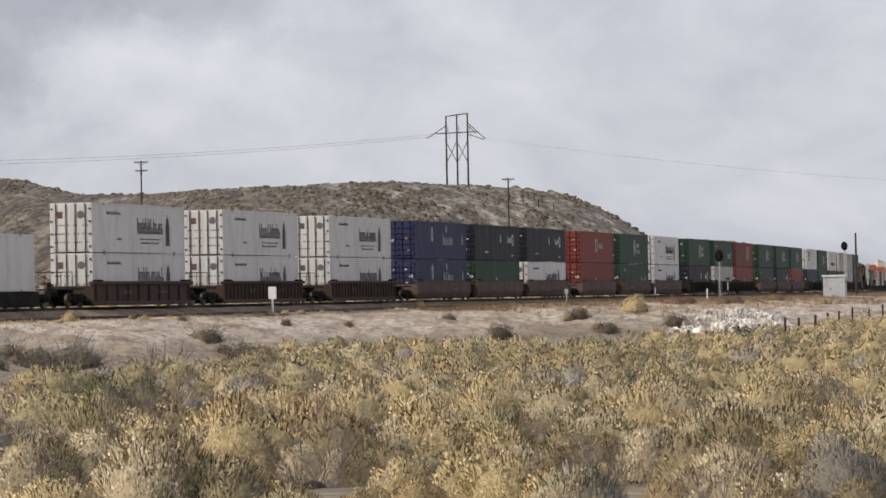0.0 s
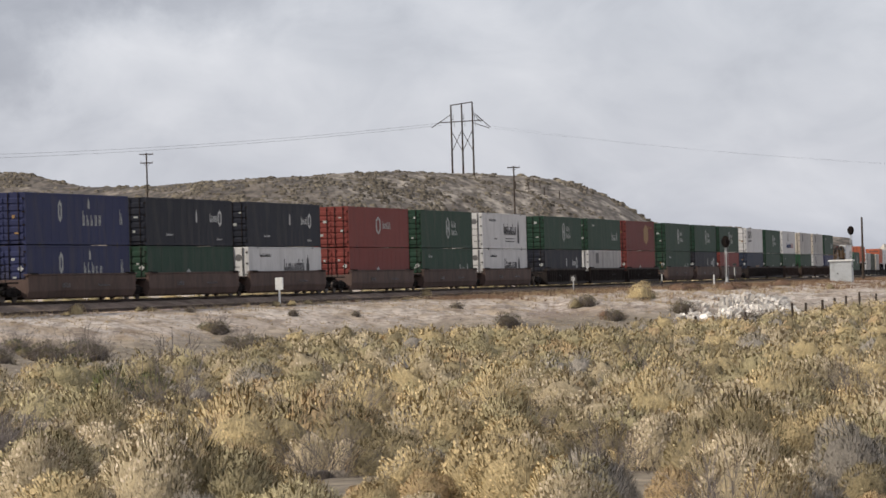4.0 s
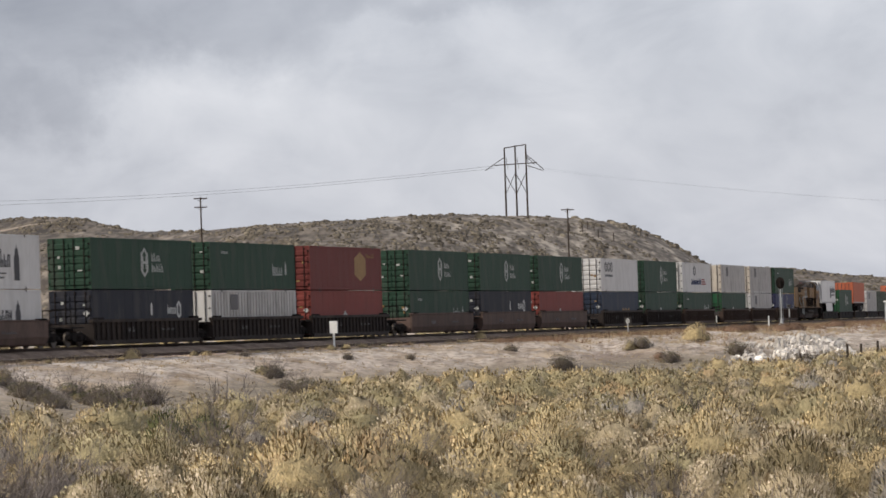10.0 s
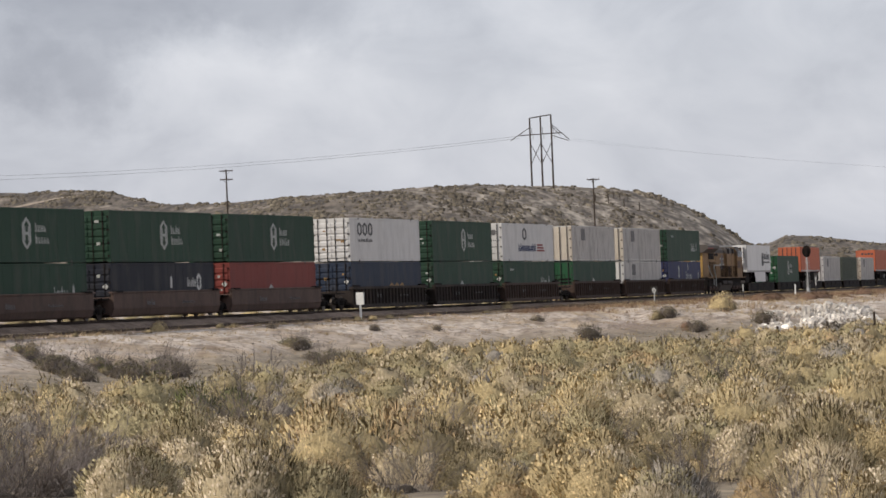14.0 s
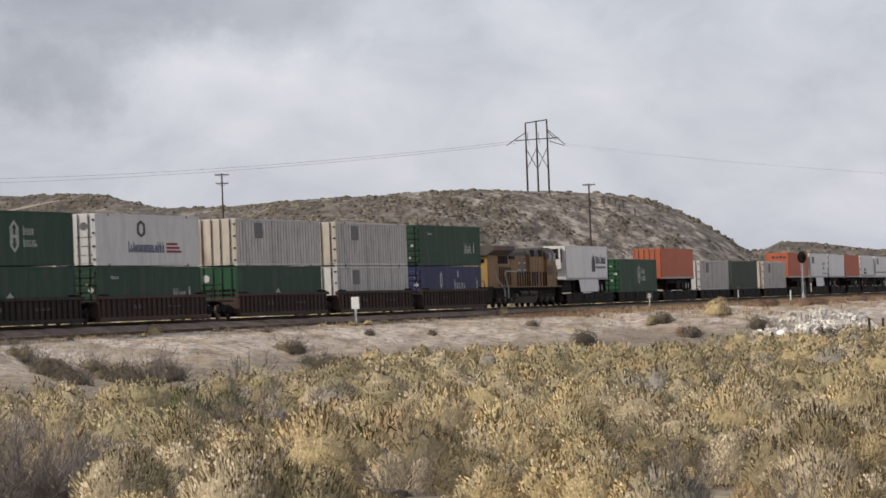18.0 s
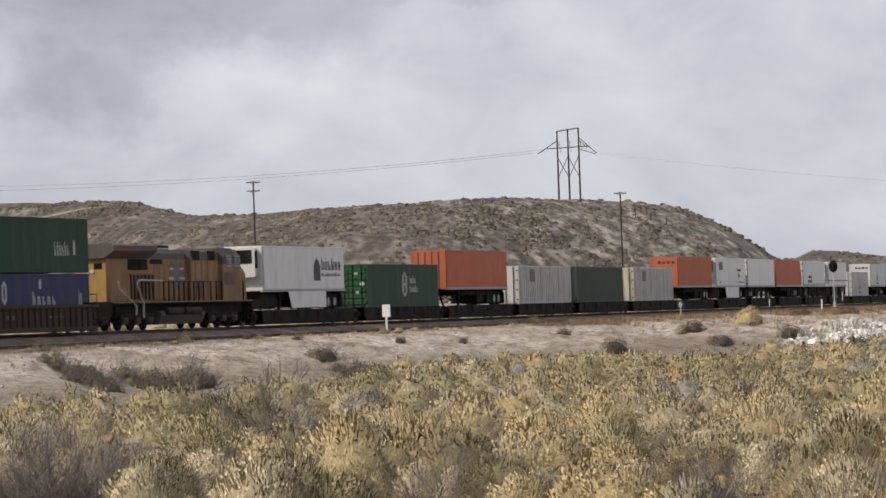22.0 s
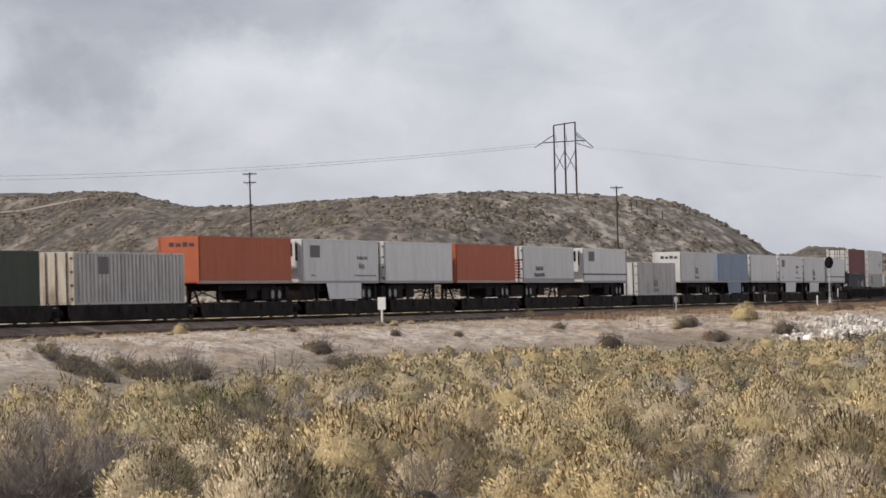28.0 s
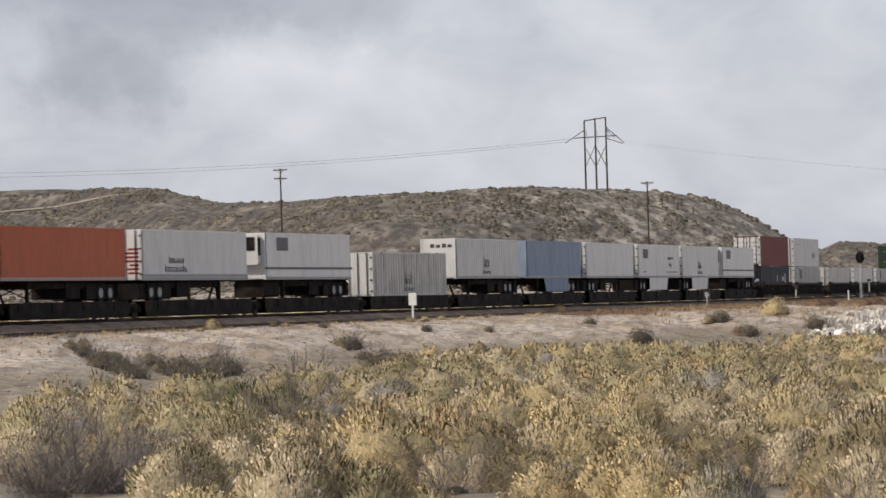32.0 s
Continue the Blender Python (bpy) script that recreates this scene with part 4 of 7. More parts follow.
def well_car(s, kind, left_gap, right_gap, label):
    """One well unit; gaps are metres of open deck beyond the boxes, and whether an end is coupled (True) or articulated."""
    root = tagged(new("well_car"), label, "rail car", "well cars of the train")
    steel = {"tub": "brown", "rib": "ribcar", "darkrib": "darkcar"}[kind]
    L = HALF + 0.35
    part("floor", Shape().box(-L, L, -1.25, 1.25, 0.12, 0.245), "black", root)
    for sy in (-1, 1):
        ya, yb = (-1.48, -1.36) if sy < 0 else (1.36, 1.48)
        sd = Shape()
        if kind == "tub":
            o = sy * 1.36
            ring = [(o, 1.50), (sy * 1.50, 1.50), (sy * 1.53, 1.35), (sy * 1.51, 0.55), (sy * 1.38, 0.22), (sy * 1.24, 0.12), (sy * 1.18, 0.2), (o, 0.55)]
            sd.prism(ring if sy > 0 else ring[::-1], -L, L)
            side = part("side_wall", sd, steel, root)
            part("top_chord", Shape().box(-L - 0.2, L + 0.2, min(sy * 1.33, sy * 1.56), max(sy * 1.33, sy * 1.56), 1.46, 1.55, 0, 0.02), steel, root)
            part("seam", Shape().box(-L, L, min(sy * 1.50, sy * 1.545), max(sy * 1.50, sy * 1.545), 0.60, 0.66), steel, root)
        else:
            sd.box(-L, L, ya, yb, 0.28, 1.35)
            side = part("side_wall", sd, steel, root)
            part("top_chord", Shape().box(-L - 0.3, L + 0.3, min(sy * 1.33, sy * 1.60), max(sy * 1.33, sy * 1.60), 1.32, 1.50, 0, 0.02), steel, root)
            part("bottom_chord", Shape().box(-L, L, min(sy * 1.30, sy * 1.58), max(sy * 1.30, sy * 1.58), 0.07, 0.32, 0, 0.02), steel, root)
            n = 10 if kind == "rib" and left_gap[0] > 3.4 and right_gap[0] > 3.4 and s < 10 else 22
            rib = None
            for i in range(n):
                x = -L + 0.35 + (2 * L - 0.7) * i / (n - 1)
                m = pose(x, sy * 1.53, 0)
                if rib is None:
                    rib = part("rib", Shape().box(-0.06, 0.06, -0.055, 0.055, 0.31, 1.32), steel, root, at=m)
                else:
                    twin(rib, root, m)
    for sgn, (gap, coupled) in ((-1, left_gap), (1, right_gap)):
        part("end_bulkhead", Shape().box(min(sgn * L, sgn * (L - 0.25)), max(sgn * L, sgn * (L - 0.25)), -1.4, 1.4, 0.3, 1.25), steel, root)
        if coupled:
            x = sgn * (HALF + gap - 0.55)
            end_fittings(root, x, sgn)
            truck(root, sgn * (HALF + gap * 0.47))
        else:
            part("articulation_beam", Shape().box(min(sgn * L, sgn * (HALF + gap)), max(sgn * L, sgn * (HALF + gap)), -0.5, 0.5, 0.62, 1.15, 0, 0.08).box(min(sgn * L, sgn * (HALF + gap - 0.3)), max(sgn * L, sgn * (HALF + gap - 0.3)), -1.3, 1.3, 1.1, 1.2), "black", root)
            if sgn < 0:
                truck(root, sgn * (HALF + gap))
        part("corner_shoe", Shape().box(min(sgn * (HALF - 0.9), sgn * HALF), max(sgn * (HALF - 0.9), sgn * HALF), -1.62, -1.3, 1.5, 1.6), "black", root)
    mk = Shape()
    bars(mk, -3.4, 0.75, 1.3, 0.32, 4, -1.50 if kind != "tub" else -1.535, 0, int(s))
    bars(mk, 2.2, 0.8, 2.0, 0.16, 9, -1.50 if kind != "tub" else -1.535, 0, int(s) + 1)
    part("lettering", mk, "mark_grey", root)
    return rolling(root, s)


def spine_car(s, gl, gr, coupled_l, coupled_r, trailer):
    root = tagged(new("spine_car"), "grimy black spine car with a single centre beam", "rail car", "spine cars of the train")
    a, b = -HALF - gl, HALF + gr
    part("centre_sill", Shape().box(a + 0.15, b - 0.15, -0.42, 0.42, 0.10, 0.86, 0, 0.05), "black", root)
    part("side_walk", Shape().box(-HALF + 1.0, HALF - 1.0, -1.32, -0.42, 0.72, 0.80).box(-HALF + 1.0, HALF - 1.0, 0.42, 1.32, 0.72, 0.80), "black", root)
    for x in (-6.1, -2.0, 2.0, 6.1):
        part("cross_arm", Shape().box(x - 0.2, x + 0.2, -1.47, 1.47, 0.45, 0.90, 0, 0.04), "black", root)
    # added black plates along both sides, standing for the shade below the car
    part("side_skirt", Shape().box(a + 1.3, b - 1.3, -1.42, -1.32, 0.06, 0.95, 0, 0.02).box(a + 1.3, b - 1.3, 1.32, 1.42, 0.06, 0.95, 0, 0.02), "black", root)
    for sx in (-6.1, 6.1):
        for sy in (-1, 1):
            part("pedestal", Shape().box(sx - 0.25, sx + 0.25, min(sy * 1.1, sy * 1.42), max(sy * 1.1, sy * 1.42), 0.84, 0.915), "black", root)
    if trailer:
        x = -5.6 * trailer
        part("hitch_stand", Shape().rod((x, -0.3, 0.85), (x - 0.5 * trailer, -0.05, 2.0), 0.07).rod((x, 0.3, 0.85), (x - 0.5 * trailer, 0.05, 2.0), 0.07).rod((x - 1.2 * trailer, 0, 0.85), (x - 0.5 * trailer, 0, 2.0), 0.06).box(x - 0.5 * trailer - 0.45, x - 0.5 * trailer + 0.45, -0.5, 0.5, 1.98, 2.08), "black", root)
    truck(root, a)
    if coupled_r:
        truck(root, b)
    return rolling(root, s)


def trailer(colour, s, nose, marks="", label="", reefer=False, skirt=False, style="smooth", seed=0, end_style="door", end_colour=None):
    """A 53 ft van trailer on its wheels. nose: -1 where its front looks along the train's travel, 1 the other way."""
    root = tagged(new("van_trailer"), label, "trailer", "trailers on the train")
    z, h = 2.06, 2.82
    L = 15.6 if reefer else 16.15
    box_shell(root, colour, L, h, z, style)
    part("lower_band", Shape().box(-L / 2, L / 2, -WIDE - 0.006, -WIDE + 0.03, z + 0.02, z + (0.34 if marks == "easy" else 0.15)), "alu", root, "dull metal rub rail")
    rv = Shape()
    for i in range(54):
        x = -L / 2 + 0.2 + i * (L - 0.4) / 53
        rv.box(x - 0.03, x + 0.03, -WIDE - 0.02, -WIDE - 0.006, z + 0.12, z + 0.2)
    part("rivets", rv, "mark_white", root)
    xe = -L / 2
    if nose < 0:
        part("end_wall", Shape().box(xe - 0.03, xe + 0.02, -WIDE + 0.03, WIDE - 0.03, z + 0.1, z + h - 0.05).box(xe - 0.06, xe - 0.03, -WIDE + 0.02, -WIDE + 0.16, z, z + h).box(xe - 0.06, xe - 0.03, WIDE - 0.16, WIDE - 0.02, z, z + h), end_colour or colour, root)
        if end_style == "letters":
            e = Shape()
            rnd = random.Random(seed)
            for i in range(4):
                y = 0.55 - i * 0.42
                e.box(xe - 0.045, xe - 0.032, y - 0.30, y, z + h - 0.62, z + h - 0.36 - 0.06 * (i % 2))
            part("lettering", e, "mark_dark", root, "dark lettering")
        if end_style == "xbrace":
            e = Shape()
            for yy in (-0.75, -0.25, 0.25, 0.75):
                e.box(xe - 0.05, xe - 0.03, yy - 0.04, yy + 0.04, z + 0.1, z + h - 0.1)
            part("post", e, "rod", root)
    else:
        door_end(root, end_colour or colour, L, h, z, "plain", seed)
        e = Shape()
        rnd = random.Random(seed)
        for r in range(7):
            e.box(xe - 0.03, xe - 0.022, -WIDE + 0.2, -WIDE + 0.75 + 0.3 * rnd.random(), z + 0.35 + r * 0.22, z + 0.47 + r * 0.22)
        part("lettering", e, "mark_red" if end_style == "redtext" else "mark_pale", root, "lines of small lettering")
    if reefer:
        xr = nose * L / 2
        u = Shape().box(min(xr, xr + nose * 0.55), max(xr, xr + nose * 0.55), -0.98, 0.98, z + 0.9, z + h - 0.12, 0, 0.08)
        unit = part("cooling_unit", u, "trailer", root, "white refrigeration unit")
        gx = xr + nose * 0.56
        part("grille", Shape().box(min(gx, gx + nose * 0.02), max(gx, gx + nose * 0.02), -0.8, 0.8, z + 1.75, z + h - 0.25), "black", unit, "black radiator grille")
        part("side_grille", Shape().box(min(xr + nose * 0.08, xr + nose * 0.5), max(xr + nose * 0.08, xr + nose * 0.5), -0.995, -0.98, z + 1.45, z + h - 0.3), "black", unit)
        x0, x1 = sorted((nose * 7.4, nose * 4.7))
        # solid black fill below the nose: tank and stand along with their shade
        part("fuel_tank", Shape().box(x0, x1, -0.95, 0.95, 1.02, 2.0, 0, 0.1), "black", root, "black block for tank, stand and the shade around them")
    # running gear
    xw = -nose * 5.7
    for i, x in enumerate((xw - 0.62, xw + 0.62)):
        for y in (-1.05, 0.72):
            w = part("wheel", Shape().rod((x, y, 1.40), (x, y + 0.33, 1.40), 0.5, 18), "rubber", root)
            part("rim", Shape().rod((x, y - 0.01, 1.40), (x, y + 0.02, 1.40), 0.27, 14), "alu", w)
        part("axle", Shape().rod((x, -0.9, 1.40), (x, 0.9, 1.40), 0.07, 8), "black", root)
    part("bogie_frame", Shape().box(xw - 1.5, xw + 1.5, -0.55, -0.42, 1.62, 2.05).box(xw - 1.5, xw + 1.5, 0.42, 0.55, 1.62, 2.05), "black", root)
    # oversized black block: axles and brakes merged with shade around the wheels
    part("suspension", Shape().box(xw - 2.4, xw + 2.4, -1.0, 1.0, 1.02, 1.9, 0, 0.08), "black", root, "black block for axles, brakes and the shade around them")
    # added black box that stands for shade by the landing gear
    part("tool_box", Shape().box(xw + nose * 4.2 - 0.9, xw + nose * 4.2 + 0.9, -1.0, 1.0, 1.1, 2.0, 0, 0.05), "black", root, "black box added for shade under the floor")
    part("mud_flap", Shape().box(xw - nose * 1.35 - 0.02, xw - nose * 1.35 + 0.02, -1.2, -0.55, 1.15, 2.05).box(xw - nose * 1.35 - 0.02, xw - nose * 1.35 + 0.02, 0.55, 1.2, 1.15, 2.05), "rubber", root)
    xl = nose * 4.2
    lg = Shape()
    for y in (-0.95, 0.95):
        lg.box(xl - 0.08, xl + 0.08, y - 0.08, y + 0.08, 1.0, 2.06).box(xl - 0.2, xl + 0.2, y - 0.15, y + 0.15, 0.96, 1.0)
        lg.rod((xl, y, 1.2), (xl - nose * 1.2, y, 2.02), 0.035, 5)
    lg.rod((xl, -0.95, 1.15), (xl, 0.95, 1.95), 0.035, 5).rod((xl, 0.95, 1.15), (xl, -0.95, 1.95), 0.035, 5)
    part("landing_gear", lg, "black", root)
    part("underframe", Shape().box(min(xl, xw), max(xl, xw), -0.92, 0.92, 1.58 if skirt else 1.66, 2.0, 0, 0.04), "black", root, "grimy underframe box between landing gear and wheels")
    cm = None
    for i in range(24):
        m = pose(-L / 2 + 0.4 + i * (L - 0.8) / 23, 0, z - 0.01)
        if cm is None:
            cm = part("cross_member", Shape().box(-0.04, 0.04, -WIDE + 0.06, WIDE - 0.06, -0.05, 0.05), "black", root, at=m)
        else:
            twin(cm, root, m)
    if skirt:
        x0, x1 = sorted((xl - nose * 1.0, xw + nose * 1.75))
        part("side_skirt", Shape().add([(x0 + (0.6 if nose < 0 else 0), -WIDE, 1.05), (x1 - (0.6 if nose > 0 else 0), -WIDE, 1.05), (x1, -WIDE, z), (x0, -WIDE, z), (x0 + (0.6 if nose < 0 else 0), -WIDE + 0.03, 1.05), (x1 - (0.6 if nose > 0 else 0), -WIDE + 0.03, 1.05), (x1, -WIDE + 0.03, z), (x0, -WIDE + 0.03, z)], [(0, 1, 2, 3), (7, 6, 5, 4), (0, 4, 5, 1), (2, 6, 7, 3), (1, 5, 6, 2), (0, 3, 7, 4)]), colour, root, "white aerodynamic side skirt")
    if marks:
        side_marks(root, marks, z, -WIDE, seed)
    return rolling(root, s)


def locomotive(s):
    """A six-axle diesel, long hood towards the travel, cab at its far end."""
    root = tagged(new("diesel_locomotive"), "faded yellow diesel locomotive with sooty grey roof", "locomotive")
    H = 11.0
    part("deck", Shape().box(-H, H, -1.52, 1.52, 1.44, 1.60, 0, 0.03), "black", root)
    part("sill_stripe", Shape().box(-H + 0.1, H - 0.1, -1.535, -1.515, 1.53, 1.60), "yellow", root, "thin yellow sill stripe")
    part("frame", Shape().box(-H + 0.4, H - 0.4, -1.15, 1.15, 0.85, 1.44), "black", root)
    hood = part("hood", Shape().box(-10.3, 6.2, -0.95, 0.95, 1.6, 4.02, 0, 0.03), "yellow", root)
    # end plate painted lighter than the hood to look sunlit
    part("hood_end", Shape().box(-10.36, -10.30, -0.93, 0.93, 1.62, 3.95), "endyellow", hood, "hood end plate with sunlight put into its yellow")
    part("number_board", Shape().box(-10.40, -10.36, -0.7, -0.25, 3.45, 3.75).box(-10.40, -10.36, 0.25, 0.7, 3.45, 3.75), "glass", hood)
    part("end_headlight", Shape().rod((-10.42, -0.12, 3.3), (-10.36, -0.12, 3.3), 0.11, 10).rod((-10.42, 0.12, 3.3), (-10.36, 0.12, 3.3), 0.11, 10), "mark_white", hood)
    part("hood_top", Shape().prism([(-0.96, 4.02), (0.96, 4.02), (0.92, 4.32), (0.62, 4.56), (-0.62, 4.56), (-0.92, 4.32)], -6.6, 6.2), "locogrey", root, "sooty grey upper hood")
    pn = None
    for i in range(11):
        x = -3.0 + i * 0.80
        if pn is None:
            pn = part("hood_door", Shape().box(-0.37, 0.37, -0.985, -0.94, 1.72, 3.70), "yellow", hood, at=pose(x, 0, 0))
        else:
            twin(pn, hood, pose(x, 0, 0))
    part("radiator", Shape().prism([(-1.55, 4.42), (-1.55, 4.70), (-1.3, 4.80), (1.3, 4.80), (1.55, 4.70), (1.55, 4.42), (0.97, 4.02), (-0.97, 4.02)], -10.6, -4.2), "locogrey", root, "flared sooty radiator housing")
    part("radiator_stripe", Shape().box(-10.6, -7.6, -1.565, -1.545, 4.40, 4.48), "mark_red", root, "dull red stripe")
    for x0, x1, z0, z1 in ((-7.2, -5.7, 3.38, 3.98), (-5.6, -4.4, 3.38, 3.98), (-3.9, -2.1, 3.72, 3.98)):
        part("intake", Shape().box(x0, x1, -1.0, -0.94, z0, z1), "black", root, "dark air intake")
    gr = part("louvre_panel", Shape().box(-6.9, -3.3, -0.992, -0.95, 1.68, 3.16), "black", root, "dark louvred panel")
    bar = None
    for i in range(7):
        m = pose(-6.75 + i * 0.55, -1.0, 0)
        if bar is None:
            bar = part("louvre_post", Shape().box(-0.05, 0.05, -0.03, 0.02, 1.68, 3.16), "yellow", gr, at=m)
        else:
            twin(bar, gr, m)
    part("louvre_rail", Shape().box(-6.95, -3.25, -1.02, -0.98, 3.12, 3.20).box(-6.95, -3.25, -1.02, -0.98, 1.64, 1.70), "yellow", gr)
    for x in (1.9, 4.4):
        part("vent", Shape().box(x, x + 1.1, -1.28, -0.90, 3.94, 4.50), "black", root, "dark square vent")
    part("roof_hatch", Shape().box(-2.0, 0.2, -0.5, 0.5, 4.54, 4.66, 0, 0.04), "alu", root, "pale roof hatch")
    part("exhaust_stack", Shape().box(-0.6, 0.5, -0.35, 0.35, 4.55, 4.82, 0, 0.05), "black", root)
    part("equipment_cabinet", Shape().box(1.6, 6.2, -1.26, 1.26, 1.6, 3.98, 0, 0.04), "yellow", root)
    part("cabinet_top", Shape().prism([(-1.27, 3.98), (1.27, 3.98), (1.22, 4.42), (0.9, 4.58), (-0.9, 4.58), (-1.22, 4.42)], 1.6, 6.2), "locogrey", root)
    for x in (2.3, 3.3, 4.3):
        part("panel_seam", Shape().box(x, x + 0.05, -1.275, -1.25, 1.7, 3.9), "brown", root)
    part("hatch", Shape().box(2.2, 3.5, -1.28, -1.25, 1.75, 2.75), "brown", root, "dark rusty access hatch")
    cab = part("cab", Shape().prism([(-1.5, 1.6), (1.5, 1.6), (1.52, 3.75), (1.48, 4.2), (1.15, 4.62), (-1.15, 4.62), (-1.48, 4.2), (-1.52, 3.75)], 6.1, 9.1), "yellow", root)
    part("cab_upper", Shape().prism([(-1.53, 3.72), (1.53, 3.72), (1.52, 4.2), (1.18, 4.68), (-1.18, 4.68), (-1.52, 4.2)], 6.1, 8.4), "locogrey", cab, "sooty grey cab top")
    part("cab_hatch", Shape().box(6.3, 8.0, -1.535, -1.49, 2.5, 3.25), "brown", cab, "dark brown cab side panel")
    for x0, x1 in ((6.75, 7.4), (8.1, 8.9)):
        w = part("cab_window", Shape().box(x0, x1, -1.56, -1.46, 3.66, 4.18), "glass", cab, "dark cab side window")
        part("window_frame", Shape().box(x0 - 0.06, x1 + 0.06, -1.552, -1.5, 3.58, 3.66).box(x0 - 0.06, x1 + 0.06, -1.552, -1.46, 4.18, 4.24).box(x0 - 0.07, x0, -1.552, -1.5, 3.6, 4.2).box(x1, x1 + 0.07, -1.552, -1.5, 3.6, 4.2), "alu", w)
    part("windscreen", Shape().box(9.06, 9.13, -1.2, 1.2, 3.55, 4.3), "glass", cab)
    part("nose", Shape().prism([(-1.25, 1.6), (1.25, 1.6), (1.2, 3.2), (0.95, 3.55), (-0.95, 3.55), (-1.2, 3.2)], 9.05, 10.7), "yellow", root)
    part("mirror", Shape().box(6.55, 6.7, -1.80, -1.76, 3.7, 4.1).rod((6.62, -1.5, 4.0), (6.62, -1.78, 4.0), 0.02), "alu", root)
    part("air_conditioner", Shape().box(7.4, 8.8, -0.6, 0.6, 4.66, 4.86, 0, 0.05), "alu", root, "pale cab roof unit")
    part("headlight", Shape().rod((9.1, -0.2, 4.42), (9.2, -0.2, 4.42), 0.12, 10).rod((9.1, 0.2, 4.42), (9.2, 0.2, 4.42), 0.12, 10), "mark_white", cab)
    em = Shape()
    tower_mark(em, 0.05, 3.2, 1.0, 1.7, -0.99, 0)
    for i in range(5):  # spread wing bars on both sides
        for sg in (-1, 1):
            xa, xb = 0.05 + sg * 0.5, 0.05 + sg * (1.4 - 0.12 * i)
            em.box(min(xa, xb), max(xa, xb), -1.0, -0.99, 2.55 + 0.28 * i, 2.68 + 0.28 * i, 1 if i % 2 else 2)
    part("emblem", em, ["mark_grey", "mark_pale", "mark_dullred"], root, "faded winged shield emblem")
    hr = None
    for i in range(16):
        x = -3.2 + i * 0.78 if i < 9 else 4.2 + (i - 9) * 0.9
        m = pose(x, -1.46, 0)
        if hr is None:
            hr = part("stanchion", Shape().rod((0, 0, 1.6), (0, 0, 2.70), 0.045, 5), "black", root, at=m)
        else:
            twin(hr, root, m)
    part("handrail", Shape().rod((-3.2, -1.46, 2.70), (9.6, -1.46, 2.70), 0.018, 5), "black", root, "thin dark handrail")
    part("end_handrail", Shape().rod((-9.9, -1.44, 2.75), (-9.7, -1.46, 2.3), 0.055, 5).rod((-9.7, -1.46, 2.3), (-7.4, -1.48, 1.35), 0.055, 5).rod((-7.4, -1.48, 1.35), (-7.5, -1.5, 0.85), 0.055, 5).rod((-6.9, -1.48, 2.80), (-3.4, -1.46, 2.76), 0.045, 5).rod((-6.9, -1.48, 2.80), (-7.2, -1.48, 2.55), 0.055, 5).rod((-7.2, -1.48, 2.55), (-6.4, -1.5, 1.5), 0.055, 5).rod((-6.4, -1.5, 1.5), (-6.4, -1.5, 0.7), 0.055, 5), "mark_pale", root, "pale bent handrails")
    for sgn in (-1, 1):
        st = Shape()
        for i in range(4):
            st.box(min(sgn * 10.3, sgn * 10.95), max(sgn * 10.3, sgn * 10.95), -1.5, -1.1, 0.45 + 0.3 * i, 0.49 + 0.3 * i)
        st.box(min(sgn * 10.25, sgn * 10.3), max(sgn * 10.25, sgn * 10.3), -1.5, -1.1, 0.4, 1.45)
        part("steps", st, "black", root)
        part("end_plate", Shape().box(min(sgn * H, sgn * (H - 0.08)), max(sgn * H, sgn * (H - 0.08)), -1.5, 1.5, 0.75, 1.45), "black", root)
        part("pilot", Shape().prism([(-1.4, 0.25), (1.4, 0.25), (1.4, 0.8), (-1.4, 0.8)], sgn * (H + 0.1) - 0.05, sgn * (H + 0.1) + 0.05), "black", root)
        part("coupler", Shape().box(min(sgn * H, sgn * (H + 0.7)), max(sgn * H, sgn * (H + 0.7)), -0.16, 0.16, 0.72, 1.0, 0, 0.05), "black", root)
        bg = part("bogie", Shape().box(-2.3, 2.3, -1.25, -1.05, 0.55, 0.95, 0, 0.04).box(-2.3, 2.3, 1.05, 1.25, 0.55, 0.95, 0, 0.04).box(-1.9, 1.9, -1.0, 1.0, 0.6, 1.0), "black", root, at=pose(sgn * 6.7, 0, 0))
        for x in (-1.85, 0.0, 1.85):
            for y in (-0.78, 0.78):
                part("wheel", Shape().rod((x, y - 0.07, 0.53), (x, y + 0.07, 0.53), 0.53, 20), "black", bg)
            part("axle_box", Shape().box(x - 0.22, x + 0.22, -1.33, -1.1, 0.36, 0.72, 0, 0.03).rod((x, -1.38, 0.53), (x, -1.3, 0.53), 0.13, 10), "brown", bg)
            part("spring", Shape().rod((x - 0.42, -1.2, 0.5), (x - 0.42, -1.2, 0.9), 0.11, 8).rod((x + 0.42, -1.2, 0.5), (x + 0.42, -1.2, 0.9), 0.11, 8), "darkcar", bg)
    part("fuel_tank", Shape().prism([(-1.35, 1.05), (-1.45, 0.8), (-1.2, 0.28), (1.2, 0.28), (1.45, 0.8), (1.35, 1.05)], -3.6, 3.2), "locogrey", root, "rounded grey fuel tank")
    for x0, x1 in ((-2.9, -0.5), (-0.2, 2.4)):
        part("air_reservoir", Shape().rod((x0, -1.42, 1.02), (x1, -1.42, 1.02), 0.22, 12), "darkcar", root, "dark air reservoir")
    return rolling(root, s)


